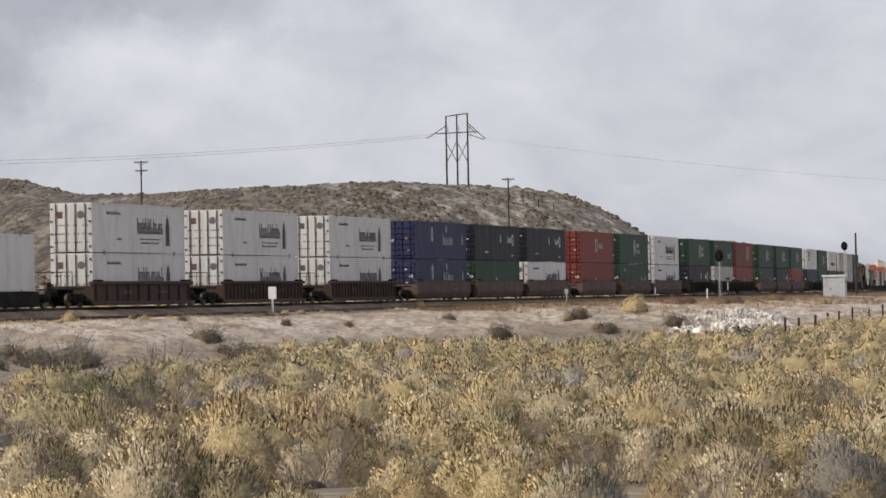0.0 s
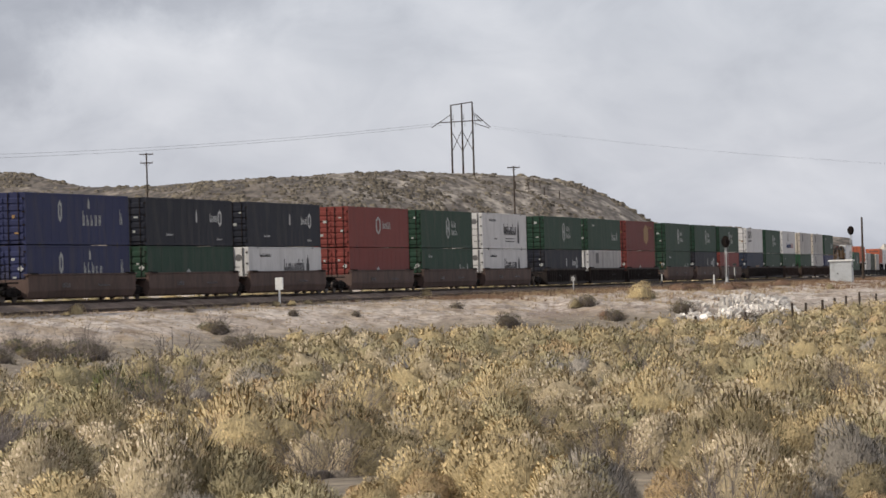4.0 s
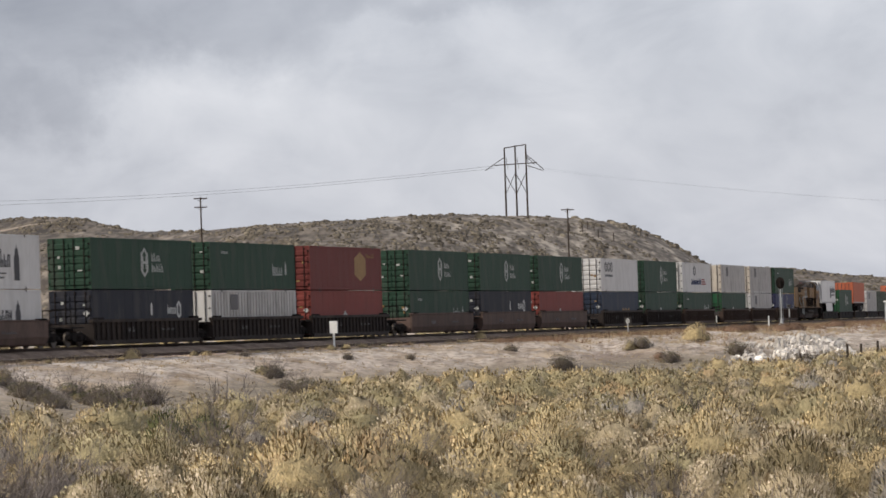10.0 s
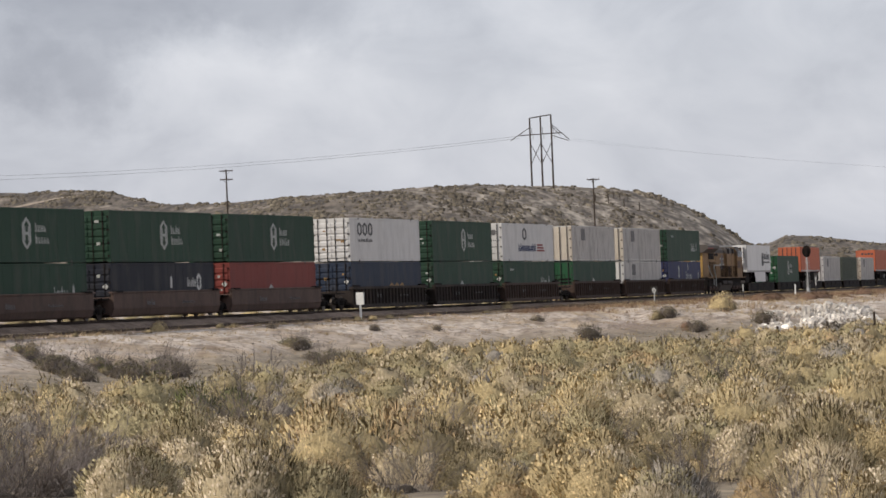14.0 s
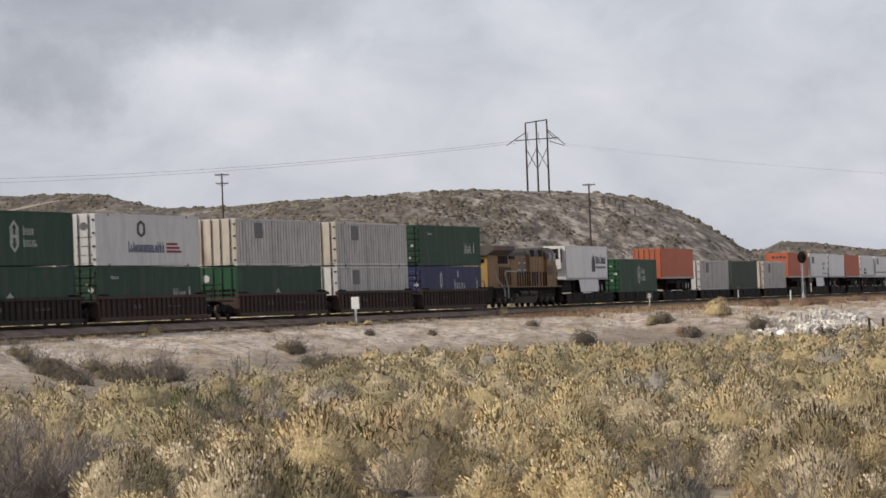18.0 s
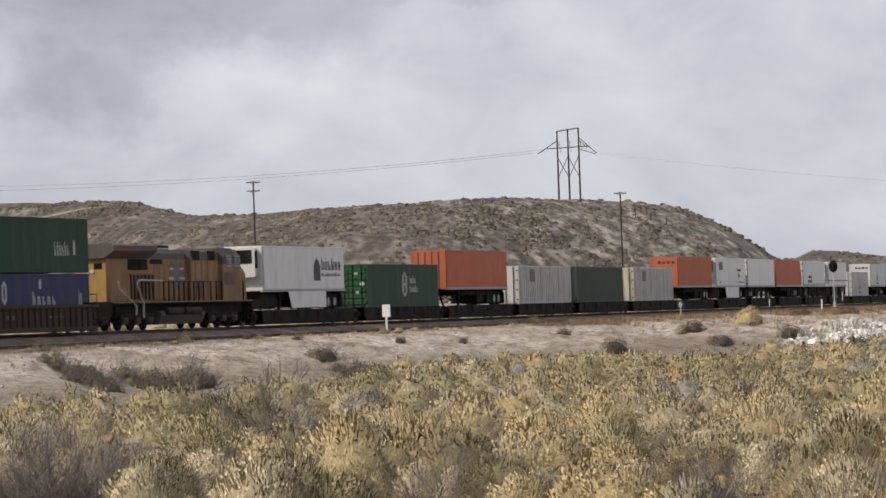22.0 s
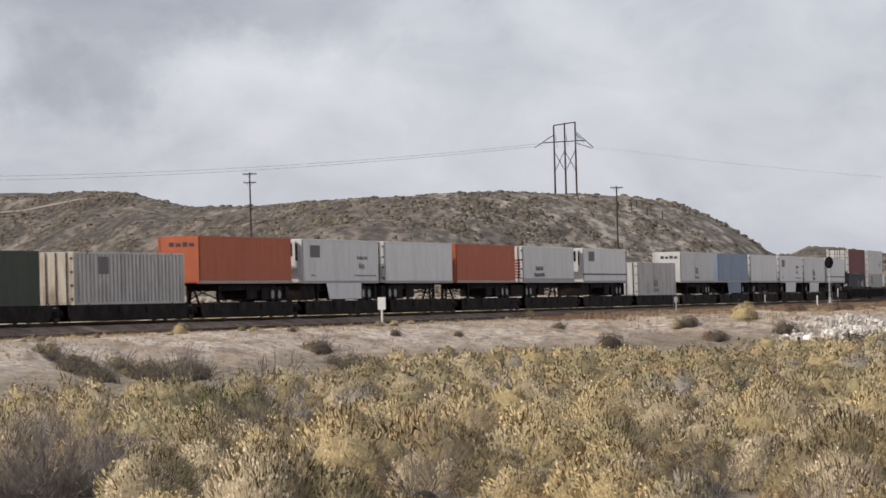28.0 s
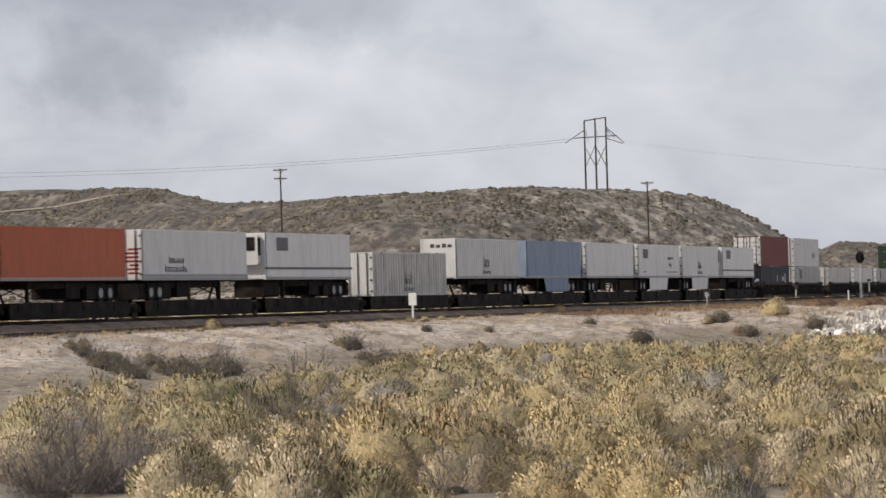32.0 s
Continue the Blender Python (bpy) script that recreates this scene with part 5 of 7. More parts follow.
# what each box carries: colour, marks, side style, end style, label
ENG = ("white", "england", "smooth", "england", "white shipping container with grey lettering and tower emblem")
GRN = ("green", "lozenge", "smooth", "panel", "dark green shipping container with faded lozenge emblem")
GRB = ("green", "block", "smooth", "panel", "dark green shipping container with faded lettering")
GRA = ("green", "arch", "smooth", "panel", "dark green shipping container with pale arch emblem")
NAV = ("navy", "navy", "smooth", "panel", "dark navy shipping container with small white lettering")
RED = ("red", "ring", "smooth", "panel", "faded red shipping container with ring emblem")
REA = ("red", "arch", "smooth", "panel", "faded red shipping container with arch emblem")
BLU = ("blue", "blue", "smooth", "panel", "dark blue shipping container with pale lettering")
RIB = ("whitegrey", "dark_sq", "ribbed", "plain", "weathered white ribbed container with rusty cream end")
STACKS = [  # place of the camera-side box edge, lower box, upper box, car, gaps to the neighbours
    (-3.0, ENG, ENG, "rib"), (20.6, ENG, ENG, "rib"), (44.3, ENG, ENG, "rib"),
    (67.6, BLU, BLU, "tub"), (86.8, GRA, NAV, "tub"), (106.1, ENG, NAV, "tub"),
    (129.3, REA, RED, "tub"), (149.2, GRB, GRN, "tub"), (168.9, ENG, ENG, "tub"),
    (192.3, NAV, GRN, "darkrib"), (211.6, RIB, GRB, "darkrib"), (230.9, REA, ("maroon", "gold", "smooth", "panel", "dark red shipping container with worn gold emblem"), "darkrib"),
    (254.0, GRB, GRN, "tub"), (273.7, NAV, GRN, "tub"), (292.7, REA, GRN, "tub"),
    (316.4, ("csxblue", "csxlow", "smooth", "panel", "slate blue shipping container with faded gold lettering"), ("white", "csx", "smooth", "panel", "white shipping container with dark railway lettering"), "darkrib"),
    (335.8, GRA, GRN, "darkrib"), (355.1, GRB, ("white", "rail", "smooth", "england", "white shipping container with blue lettering and red stripes"), "rib"),
    (377.7, GRA, RIB, "rib"), (397.2, RIB, RIB, "rib"), (416.6, BLU, GRB, "rib"),
]
CARS = {"tub": "brown smooth-sided well car, dusty", "rib": "rust brown rib-sided well car", "darkrib": "dark grimy rib-sided well car"}


def build_stacks():
    s_of = [r[0] for r in STACKS]
    for i, (s, low, up, car) in enumerate(STACKS):
        gl = (s - s_of[i - 1] - 16.15) / 2 if i else 3.7
        gr = (s_of[i + 1] - s - 16.15) / 2 if i + 1 < len(STACKS) else 1.9
        mid = s + HALF
        well_car(mid, car, (gl, gl > 2.5), (gr, gr > 2.5 or i + 1 == len(STACKS)), CARS[car])
        for level, (colour, marks, style, end, label) in ((0, low), (1, up)):
            endc = None
            if style == "ribbed":
                endc = "cream" if level else "white"
            if i == 18 and level == 0:
                endc, end = "endgreen", "louvre"
            if colour == "white" and end == "panel":
                endc = "white"
            container(colour, mid, level, marks, style, end, endc, i * 7 + level, label)


build_stacks()
locomotive(446.3)

# the piggyback part: place, kind, and the rest of its description
PIGGY = [
    (-28.1, "box", ("white", "", "smooth", "plain", "plain white shipping container on a spine car")),
    (459.6, "van", dict(colour="trailer", nose=-1, marks="knight", reefer=True, skirt=True, label="white refrigerated trailer with bold dark lettering")),
    (480.1, "box", ("green", "lozenge", "smooth", "panel", "dark green container with white lozenge emblem")),
    (498.4, "van", dict(colour="orange", nose=-1, end_style="xbrace", label="faded orange van trailer")),
    (517.7, "box", ("whitegrey", "dark_sq", "ribbed", "plain", "weathered white ribbed container")),
    (535.9, "box", ("olive", "", "corrugated", "plain", "grey green container with faint ribs")),
    (556.5, "box", ("whitegrey", "dark_sq", "ribbed", "plain", "weathered white ribbed container with cream doors")),
    (575.1, "van", dict(colour="orange", nose=-1, end_style="letters", label="faded orange van trailer with a lettered end")),
    (593.0, "van", dict(colour="trailer", nose=-1, marks="smalltext", reefer=True, skirt=True, label="white refrigerated trailer with grey square decal")),
    (610.2, "van", dict(colour="trailer", nose=1, label="plain white van trailer")),
    (627.3, "van", dict(colour="orange", nose=-1, label="faded orange van trailer")),
    (645.7, "van", dict(colour="trailer", nose=1, marks="easy", end_style="redtext", label="white van trailer with dark lettering and lettered doors")),
    (664.7, "van", dict(colour="trailer", nose=-1, marks="stripe", reefer=True, label="white refrigerated trailer with grey stripe")),
    (684.9, "box", ("whitegrey", "mid", "ribbed", "plain", "weathered grey ribbed container with rust stain")),
    (703.5, "van", dict(colour="trailer", nose=-1, marks="mid", style="ribbed", end_style="letters", label="white ribbed van trailer with a lettered nose")),
    (721.8, "van", dict(colour="sky", nose=-1, skirt=True, label="pale blue van trailer")),
    (739.6, "van", dict(colour="trailer", nose=1, label="plain white van trailer")),
    (757.5, "van", dict(colour="trailer", nose=1, marks="smalltext", skirt=True, label="white van trailer with grey lettering")),
    (774.6, "van", dict(colour="trailer", nose=1, marks="mid", skirt=True, label="white van trailer with small lettering")),
    (792.3, "van", dict(colour="trailer", nose=-1, marks="stripe", reefer=True, label="white refrigerated trailer with grey stripe")),
]
TAIL = [  # double stacks behind the trailers
    (811.7, NAV, ("maroon", "", "smooth", "panel", "dark red shipping container with slatted end"), "darkrib"),
    (831.0, RIB, ("white", "block", "smooth", "plain", "plain white shipping container"), "darkrib"),
    (853.5, ("whitegrey", "", "smooth", "plain", "plain weathered grey shipping container"), None, "darkrib"),
    (872.6, ("white", "", "smooth", "plain", "plain white shipping container"), None, "darkrib"),
    (892.0, RIB, None, "darkrib"),
    (915.0, GRN, GRN, "tub"), (934.5, NAV, GRN, "tub"), (954.0, ENG, ENG, "tub"),
]


def build_piggyback():
    for i, (s, kind, d) in enumerate(PIGGY):
        mid = s + HALF
        lone = i == 0
        gl = 1.5 if lone else ((s - PIGGY[i - 1][0] - 16.15) / 2 if i > 1 else 1.4)
        gr = 1.6 if lone else ((PIGGY[i + 1][0] - s - 16.15) / 2 if i + 1 < len(PIGGY) else 1.3)
        nose = d["nose"] if kind == "van" else 0
        spine_car(mid, gl, gr, False, lone or i == len(PIGGY) - 1, -nose)
        if kind == "box":
            colour, marks, style, end, label = d
            endc = {"ribbed": "cream" if i == 6 else "white"}.get(style)
            if i == 2:
                endc = "endgreen"
            container(colour, mid, 2, marks, style, end, endc, 90 + i, label, h=3.2 if lone else 2.9)
        else:
            trailer(s=mid, seed=60 + i, **d)
    for i, (s, low, up, car) in enumerate(TAIL):
        gl = (s - TAIL[i - 1][0] - 16.15) / 2 if i else 2.0
        gr = (TAIL[i + 1][0] - s - 16.15) / 2 if i + 1 < len(TAIL) else 1.7
        well_car(s + HALF, car, (gl, gl > 2.5), (gr, gr > 2.5), CARS[car])
        for level, b in ((0, low), (1, up)):
            if b:
                container(b[0], s + HALF, level, b[1], b[2], b[3], "white" if b[2] == "ribbed" or b[0] == "maroon" else None, 130 + i * 2 + level, b[4])


build_piggyback()


# ---- things beside the line ----
def stand(ob, x, y, dz=0.0, turn=0.0):
    ob.matrix_basis = pose(x, y, float(ground_z(x, y)) + dz, 0, 0, turn)
    return ob


def by_line(s, off):
    x, y, th = line(s, off)
    return float(x), float(y), math.degrees(float(th))


def sign_board():
    root = tagged(new("track_sign"), "white box sign on a white steel post", "sign")
    part("post", Shape().rod((0, 0, -0.3), (0, 0, 1.0), 0.075, 8), "signwhite", root)
    part("board", Shape().box(-0.09, 0.09, -0.24, 0.24, 0.95, 1.72, 0, 0.03), "signwhite", root)
    part("edge", Shape().box(-0.10, 0.10, 0.24, 0.27, 0.95, 1.72), "rod", root)
    x, y, a = by_line(13.2, 7.0)
    return stand(root, x, y, 0.02, a)


def marker(s, off, h, kind):
    root = tagged(new("track_marker"), {"ring": "small white letter sign on a dark post", "dark": "dark marker post with pale band", "white": "short white marker post"}[kind], "marker")
    part("post", Shape().rod((0, 0, -0.2), (0, 0, h), 0.055 if kind != "white" else 0.08, 7), {"ring": "steelpost", "dark": "rod", "white": "signwhite"}[kind], root)
    if kind == "ring":
        cu = bpy.data.curves.new("letter", "FONT")
        cu.body, cu.size, cu.extrude, cu.align_x = "D", 0.46, 0.01, "CENTER"
        tmp = bpy.data.objects.new("letter", cu)
        me = bpy.data.meshes.new_from_object(tmp)
        bpy.data.objects.remove(tmp)
        me.materials.clear()
        me.materials.append(M["signwhite"])
        part("plate", Shape().box(-0.02, 0.0, -0.28, 0.28, h - 0.55, h + 0.08), "rod", root, "dark plate")
        lt = new("letter", me)
        lt.parent, lt.matrix_basis = root, pose(-0.03, 0, h - 0.40, 90, 0, -90)
        tagged(lt, "white letter D")
    if kind == "dark":
        part("band", Shape().rod((0, 0, h * 0.45), (0, 0, h * 0.85), 0.06, 7), "mark_white", root, "white band")
        part("cap", Shape().box(-0.05, 0.05, -0.2, 0.2, h - 0.12, h + 0.12), "rod", root)
    x, y, a = by_line(s, off)
    return stand(root, x, y, 0, a)


def signal(s, off, top, label):
    root = tagged(new("railway_signal"), label, "signal", "railway signals")
    x, y, a = by_line(s, off)
    base = float(ground_z(x, y))
    h = top - base
    part("mast", Shape().rod((0, 0, 0.4), (0, 0, h - 0.2), 0.06, 10), "steelpost", root, "pale steel mast")
    part("base", Shape().box(-0.3, 0.3, -0.3, 0.3, -0.4, 0.35, 0, 0.03).rod((0, 0, 0.35), (0, 0, 0.9), 0.17, 10, 0, 0.1), "steelpost", root)
    ring = Shape()
    n = 20
    v = [(-0.16, 0.46 * math.cos(i * math.tau / n), h - 0.55 + 0.62 * math.sin(i * math.tau / n)) for i in range(n)]
    v += [(-0.12, p[1], p[2]) for p in v]
    ring.add(v, [(i, (i + 1) % n, n + (i + 1) % n, n + i) for i in range(n)] + [tuple(range(n))[::-1], tuple(range(n, 2 * n))])
    head = part("target", ring, "black", root, "black oval target board")
    for dz in (-0.25, 0.0, 0.25):
        part("hood", Shape().rod((-0.45, 0, h - 0.55 + dz), (-0.16, 0, h - 0.55 + dz), 0.13, 12), "black", head)
    part("case", Shape().box(-0.12, 0.14, -0.2, 0.2, h - 0.95, h - 0.15), "black", head)
    ld = Shape()
    for i in range(int((h - 1.2) / 0.35)):
        ld.rod((0.18, -0.18, 0.6 + 0.35 * i), (0.18, 0.18, 0.6 + 0.35 * i), 0.015, 4)
    ld.rod((0.18, -0.18, 0.3), (0.18, -0.18, h - 0.9), 0.018, 4).rod((0.18, 0.18, 0.3), (0.18, 0.18, h - 0.9), 0.018, 4)
    part("ladder", ld, "steelpost", root)
    return stand(root, x, y, 0, a)


sign_board()
marker(93.1, 7.5, 1.35, "ring")
marker(130.7, 8.0, 1.6, "dark")
marker(161.0, 8.0, 1.2, "white")
marker(182.0, 7.0, 2.2, "dark")
signal(176.2, 7.0, 4.55, "railway signal with black oval head on a pale mast")
signal(311.3, 7.0, 6.9, "tall railway signal with black oval head")


def hut():
    root = tagged(new("equipment_hut"), "silver grey trackside equipment cabinet with flat roof", "hut")
    part("body", Shape().box(-1.25, 1.25, -1.3, 1.3, 0.0, 2.55, 0, 0.02), "hut", root)
    part("roof", Shape().box(-1.4, 1.4, -1.45, 1.45, 2.55, 2.75, 0, 0.04), "signwhite", root, "bright overhanging roof")
    part("base", Shape().box(-1.3, 1.3, -1.35, 1.35, -0.5, 0.02), "steelpost", root)
    d = part("door", Shape().box(-1.29, -1.25, -0.5, 0.5, 0.15, 2.2), "hut", root)
    part("handle", Shape().box(-1.33, -1.29, 0.3, 0.4, 1.0, 1.2), "rod", d)
    part("vent", Shape().box(-0.4, 0.4, -1.33, -1.3, 1.7, 2.1), "rod", root)
    x, y, a = by_line(240.8, 12.0)
    return stand(root, x, y, 0.0, a)


hut()


def utility_pole(x, y, top, arms, label):
    h = top - float(ground_z(x, y)) + 1.5
    root = tagged(new("utility_pole"), label, "utility pole", "utility poles")
    part("pole", Shape().rod((0, 0, -h), (0, 0, 0), 0.19, 8, 0, 0.12), "timber", root)
    for z, w in arms:
        arm = part("crossarm", Shape().box(-w / 2, w / 2, -0.08, 0.08, z - 0.09, z + 0.09), "timber", root)
        for i in range(4):
            xx = -w / 2 + 0.12 + i * (w - 0.24) / 3
            part("insulator", Shape().rod((xx, 0, z + 0.09), (xx, 0, z + 0.34), 0.06, 6, 0, 0.04), "steelpost", arm)
        part("brace", Shape().rod((-w * 0.3, 0.1, z), (0, 0.1, z - 0.6), 0.03, 4).rod((w * 0.3, 0.1, z), (0, 0.1, z - 0.6), 0.03, 4), "timber", root)
    root.matrix_basis = pose(x, y, top, 0, 0, 4)
    return root


utility_pole(-51.9, 650, 24.75, ((-0.25, 2.4), (-1.75, 2.2)), "dark timber utility pole with two crossarms")
utility_pole(11.65, 650, 20.65, ((-0.25, 2.2),), "dark timber utility pole with one crossarm")
xp, yp, _ = by_line(293.3, 10.0)
utility_pole(xp, yp, 7.9, (), "bare dark timber pole")


def line_tower():
    """A three-legged timber structure with a top beam, crossed braces and guy arms."""
    y0 = 1010.0
    k = y0 / 1100.0
    gz = float(ground_z(5 * k, y0))
    root = tagged(new("transmission_tower"), "three-legged dark timber transmission tower with crossed braces", "pylon")
    xs = (-3.15 * k, 0.0, 3.12 * k)
    top = 54.0 * k - gz
    for x, dz in zip(xs, (-0.75, -0.2, 0.0)):
        part("leg", Shape().rod((x, 0, -1.5), (x, 0, top + dz), 0.27, 8, 0, 0.2), "timber", root)
    part("top_beam", Shape().rod((xs[0], 0, top - 0.8), (xs[2], 0, top - 0.05), 0.15, 6), "timber", root)
    za = top - 6.1 * k
    part("crossarm", Shape().rod((-6.3 * k, 0, za + 0.2), (6.3 * k, 0, za + 0.6), 0.13, 6), "timber", root)
    part("guy_arm", Shape().rod((xs[0], 0, top - 3.6 * k), (-8.9 * k, 0, top - 7.3 * k), 0.11, 5).rod((xs[2], 0, top - 3.4 * k), (5.6 * k, 0, za), 0.1, 5), "timber", root)
    part("guy_arm", Shape().rod((xs[2], 0, top - 2.8 * k), (8.3 * k, 0, top - 7.6 * k), 0.11, 5).rod((xs[2], 0, za), (8.0 * k, 0, za - 1.6), 0.1, 5), "timber", root)
    for a, b in ((xs[0], xs[1]), (xs[1], xs[2])):
        part("cross_brace", Shape().rod((a, 0.2, top - 8.5 * k), (b, 0.2, top - 14.5 * k), 0.1, 5).rod((b, -0.2, top - 8.0 * k), (a, -0.2, top - 14.5 * k), 0.1, 5), "timber", root)
    for x in xs:
        part("insulator_string", Shape().rod((x + 0.8, 0, za + 0.3), (x + 0.8, 0, za - 1.0), 0.09, 6), "steelpost", root)
        part("insulator_string", Shape().rod((x + 0.5, 0, za + 0.4), (x + 0.5, 0, za + 2.2), 0.07, 6), "timber", root)
    root.matrix_basis = pose(4.95 * k, y0, gz, 0, 0, 0)
    return root


line_tower()


def cable(p0, p1, sag, n, r):
    """One sagging tube between two points."""
    sh = Shape()
    ring = [(math.cos(i * math.tau / 5) * r, math.sin(i * math.tau / 5) * r) for i in range(5)]
    for i in range(n + 1):
        u = i / n
        p = p0.lerp(p1, u)
        sh.v += [(p.x, p.y + c, p.z - 4 * sag * u * (1 - u) + d) for c, d in ring]
    for i in range(n):
        for j in range(5):
            sh.f.append((i * 5 + j, i * 5 + (j + 1) % 5, i * 5 + 5 + (j + 1) % 5, i * 5 + 5 + j))
    return tagged(new("power_line", sh.mesh("power_line", M["wire"])), "thin sagging grey power line", "cable", "power lines")


def wires():
    k = 1010 / 1100
    for dx, dz, x1, z1 in ((-6.0, 47.6, -320, 46), (-6.2, 46.9, -330, 44.5)):
        cable(Vector((4.95 * k + dx * k, 1010, dz * k + 0.4)), Vector((x1, 960, z1 + 4)), 8.5, 40, 0.032)
    for dx, dz, x1 in ((7.0, 47.0, 300), (8.2, 46.2, 320)):
        cable(Vector((4.95 * k + dx * k, 1010, dz * k)), Vector((x1, 1150, 30)), 7.0, 30, 0.010)


wires()


def fence():
    root = tagged(new("wire_fence"), "low wire fence on dark timber posts", "fence")
    spots = [(13.9, 213, 0.75), (17.2, 219, 0.8), (20.3, 223, 1.15), (21.4, 226, 1.1), (22.6, 228, 1.3), (25.6, 250, 1.1), (27.2, 258, 1.15), (29.0, 266, 1.2), (31.2, 275, 1.2), (33.6, 287, 1.2)]
    tops = []
    for x, y, h in spots:
        z = float(ground_z(x, y))
        part("post", Shape().rod((x, y, z - 0.4), (x, y, z + h), 0.075, 6), "timber", root)
        tops.append((x, y, z + h))
    for dz in (0.12, 0.5):
        w = Shape()
        for p, q in zip(tops, tops[1:]):
            w.rod((p[0], p[1], p[2] - dz), (q[0], q[1], q[2] - dz), 0.008, 3)
        part("wire", w, "rod", root)
    # posts along the ridge
    ridge = tagged(new("ridge_fence"), "far timber fence posts on the hilltop", "fence")
    for x in (18, 21.5, 25.5, 29.5):
        z = float(ground_z(x, 985))
        part("post", Shape().rod((x, 985, z - 0.5), (x, 985, z + 2.2), 0.14, 5), "timber", ridge)
    return root


fence()


# ---- pale rock heap ----
def rock_heap():
    rnd = random.Random(5)
    root = tagged(new("rock_heap"), "heap of broken pale limestone blocks at the bank's foot", "rocks")
    meshes = []
    for i in range(10):
        bm = bmesh.new()
        ext = (rnd.uniform(0.42, 0.6), rnd.uniform(0.3, 0.45), rnd.uniform(0.2, 0.36))
        for j in range(11):
            c = [e * (1 if (j >> q) & 1 else -1) * rnd.uniform(0.7, 1.1) if j < 8 else e * rnd.uniform(-1.15, 1.15) for q, e in enumerate(ext)]
            bm.verts.new(c)
        bmesh.ops.convex_hull(bm, input=bm.verts)
        bmesh.ops.triangulate(bm, faces=bm.faces)
        for v in [v for v in bm.verts if not v.link_faces]:
            bm.verts.remove(v)
        me = bpy.data.meshes.new("rock")
        bm.to_mesh(me)
        bm.free()
        me.materials.append(M["rock"])
        meshes.append(me)
    rest = []
    for i in range(1300):
        u, w = rnd.random(), rnd.random()
        y = 240 + 56 * u ** 1.1
        xa, xb = 0.0685 * y + 0.4 * u, 0.0945 * y - 1.2 * u
        x = xa + (xb - xa) * (w if w > 0.12 else rnd.uniform(-0.35, 0.2))
        hump = math.sin(math.pi * min(1, max(0.02, w))) ** 0.6 * math.sin(math.pi * min(1, u + 0.08)) ** 0.5
        k = rnd.uniform(0.12, 0.30) * (1.0 if rnd.random() < 0.88 else 1.35)
        z = float(ground_z(x, y)) + 0.75 * hump * rnd.random() ** 1.2 + k * 0.12
        m = pose(x, y, z, rnd.uniform(0, 360), rnd.uniform(0, 360), rnd.uniform(0, 360)) @ Matrix.Scale(k * 1.35, 4)
        if u < 0.42 and len(root.children) < 300:
            o = new("rock", meshes[i % 10])
            o.parent, o.matrix_basis = root, m
        else:
            rest.append((meshes[i % 10], m))
    sh = Shape()
    for me, m in rest:
        sh.add([m @ v.co for v in me.vertices], [tuple(p.vertices) for p in me.polygons])
    tagged(part("rubble", sh, "rock", root, "smaller pale limestone rubble"), kind="stuff")
    return root


rock_heap()


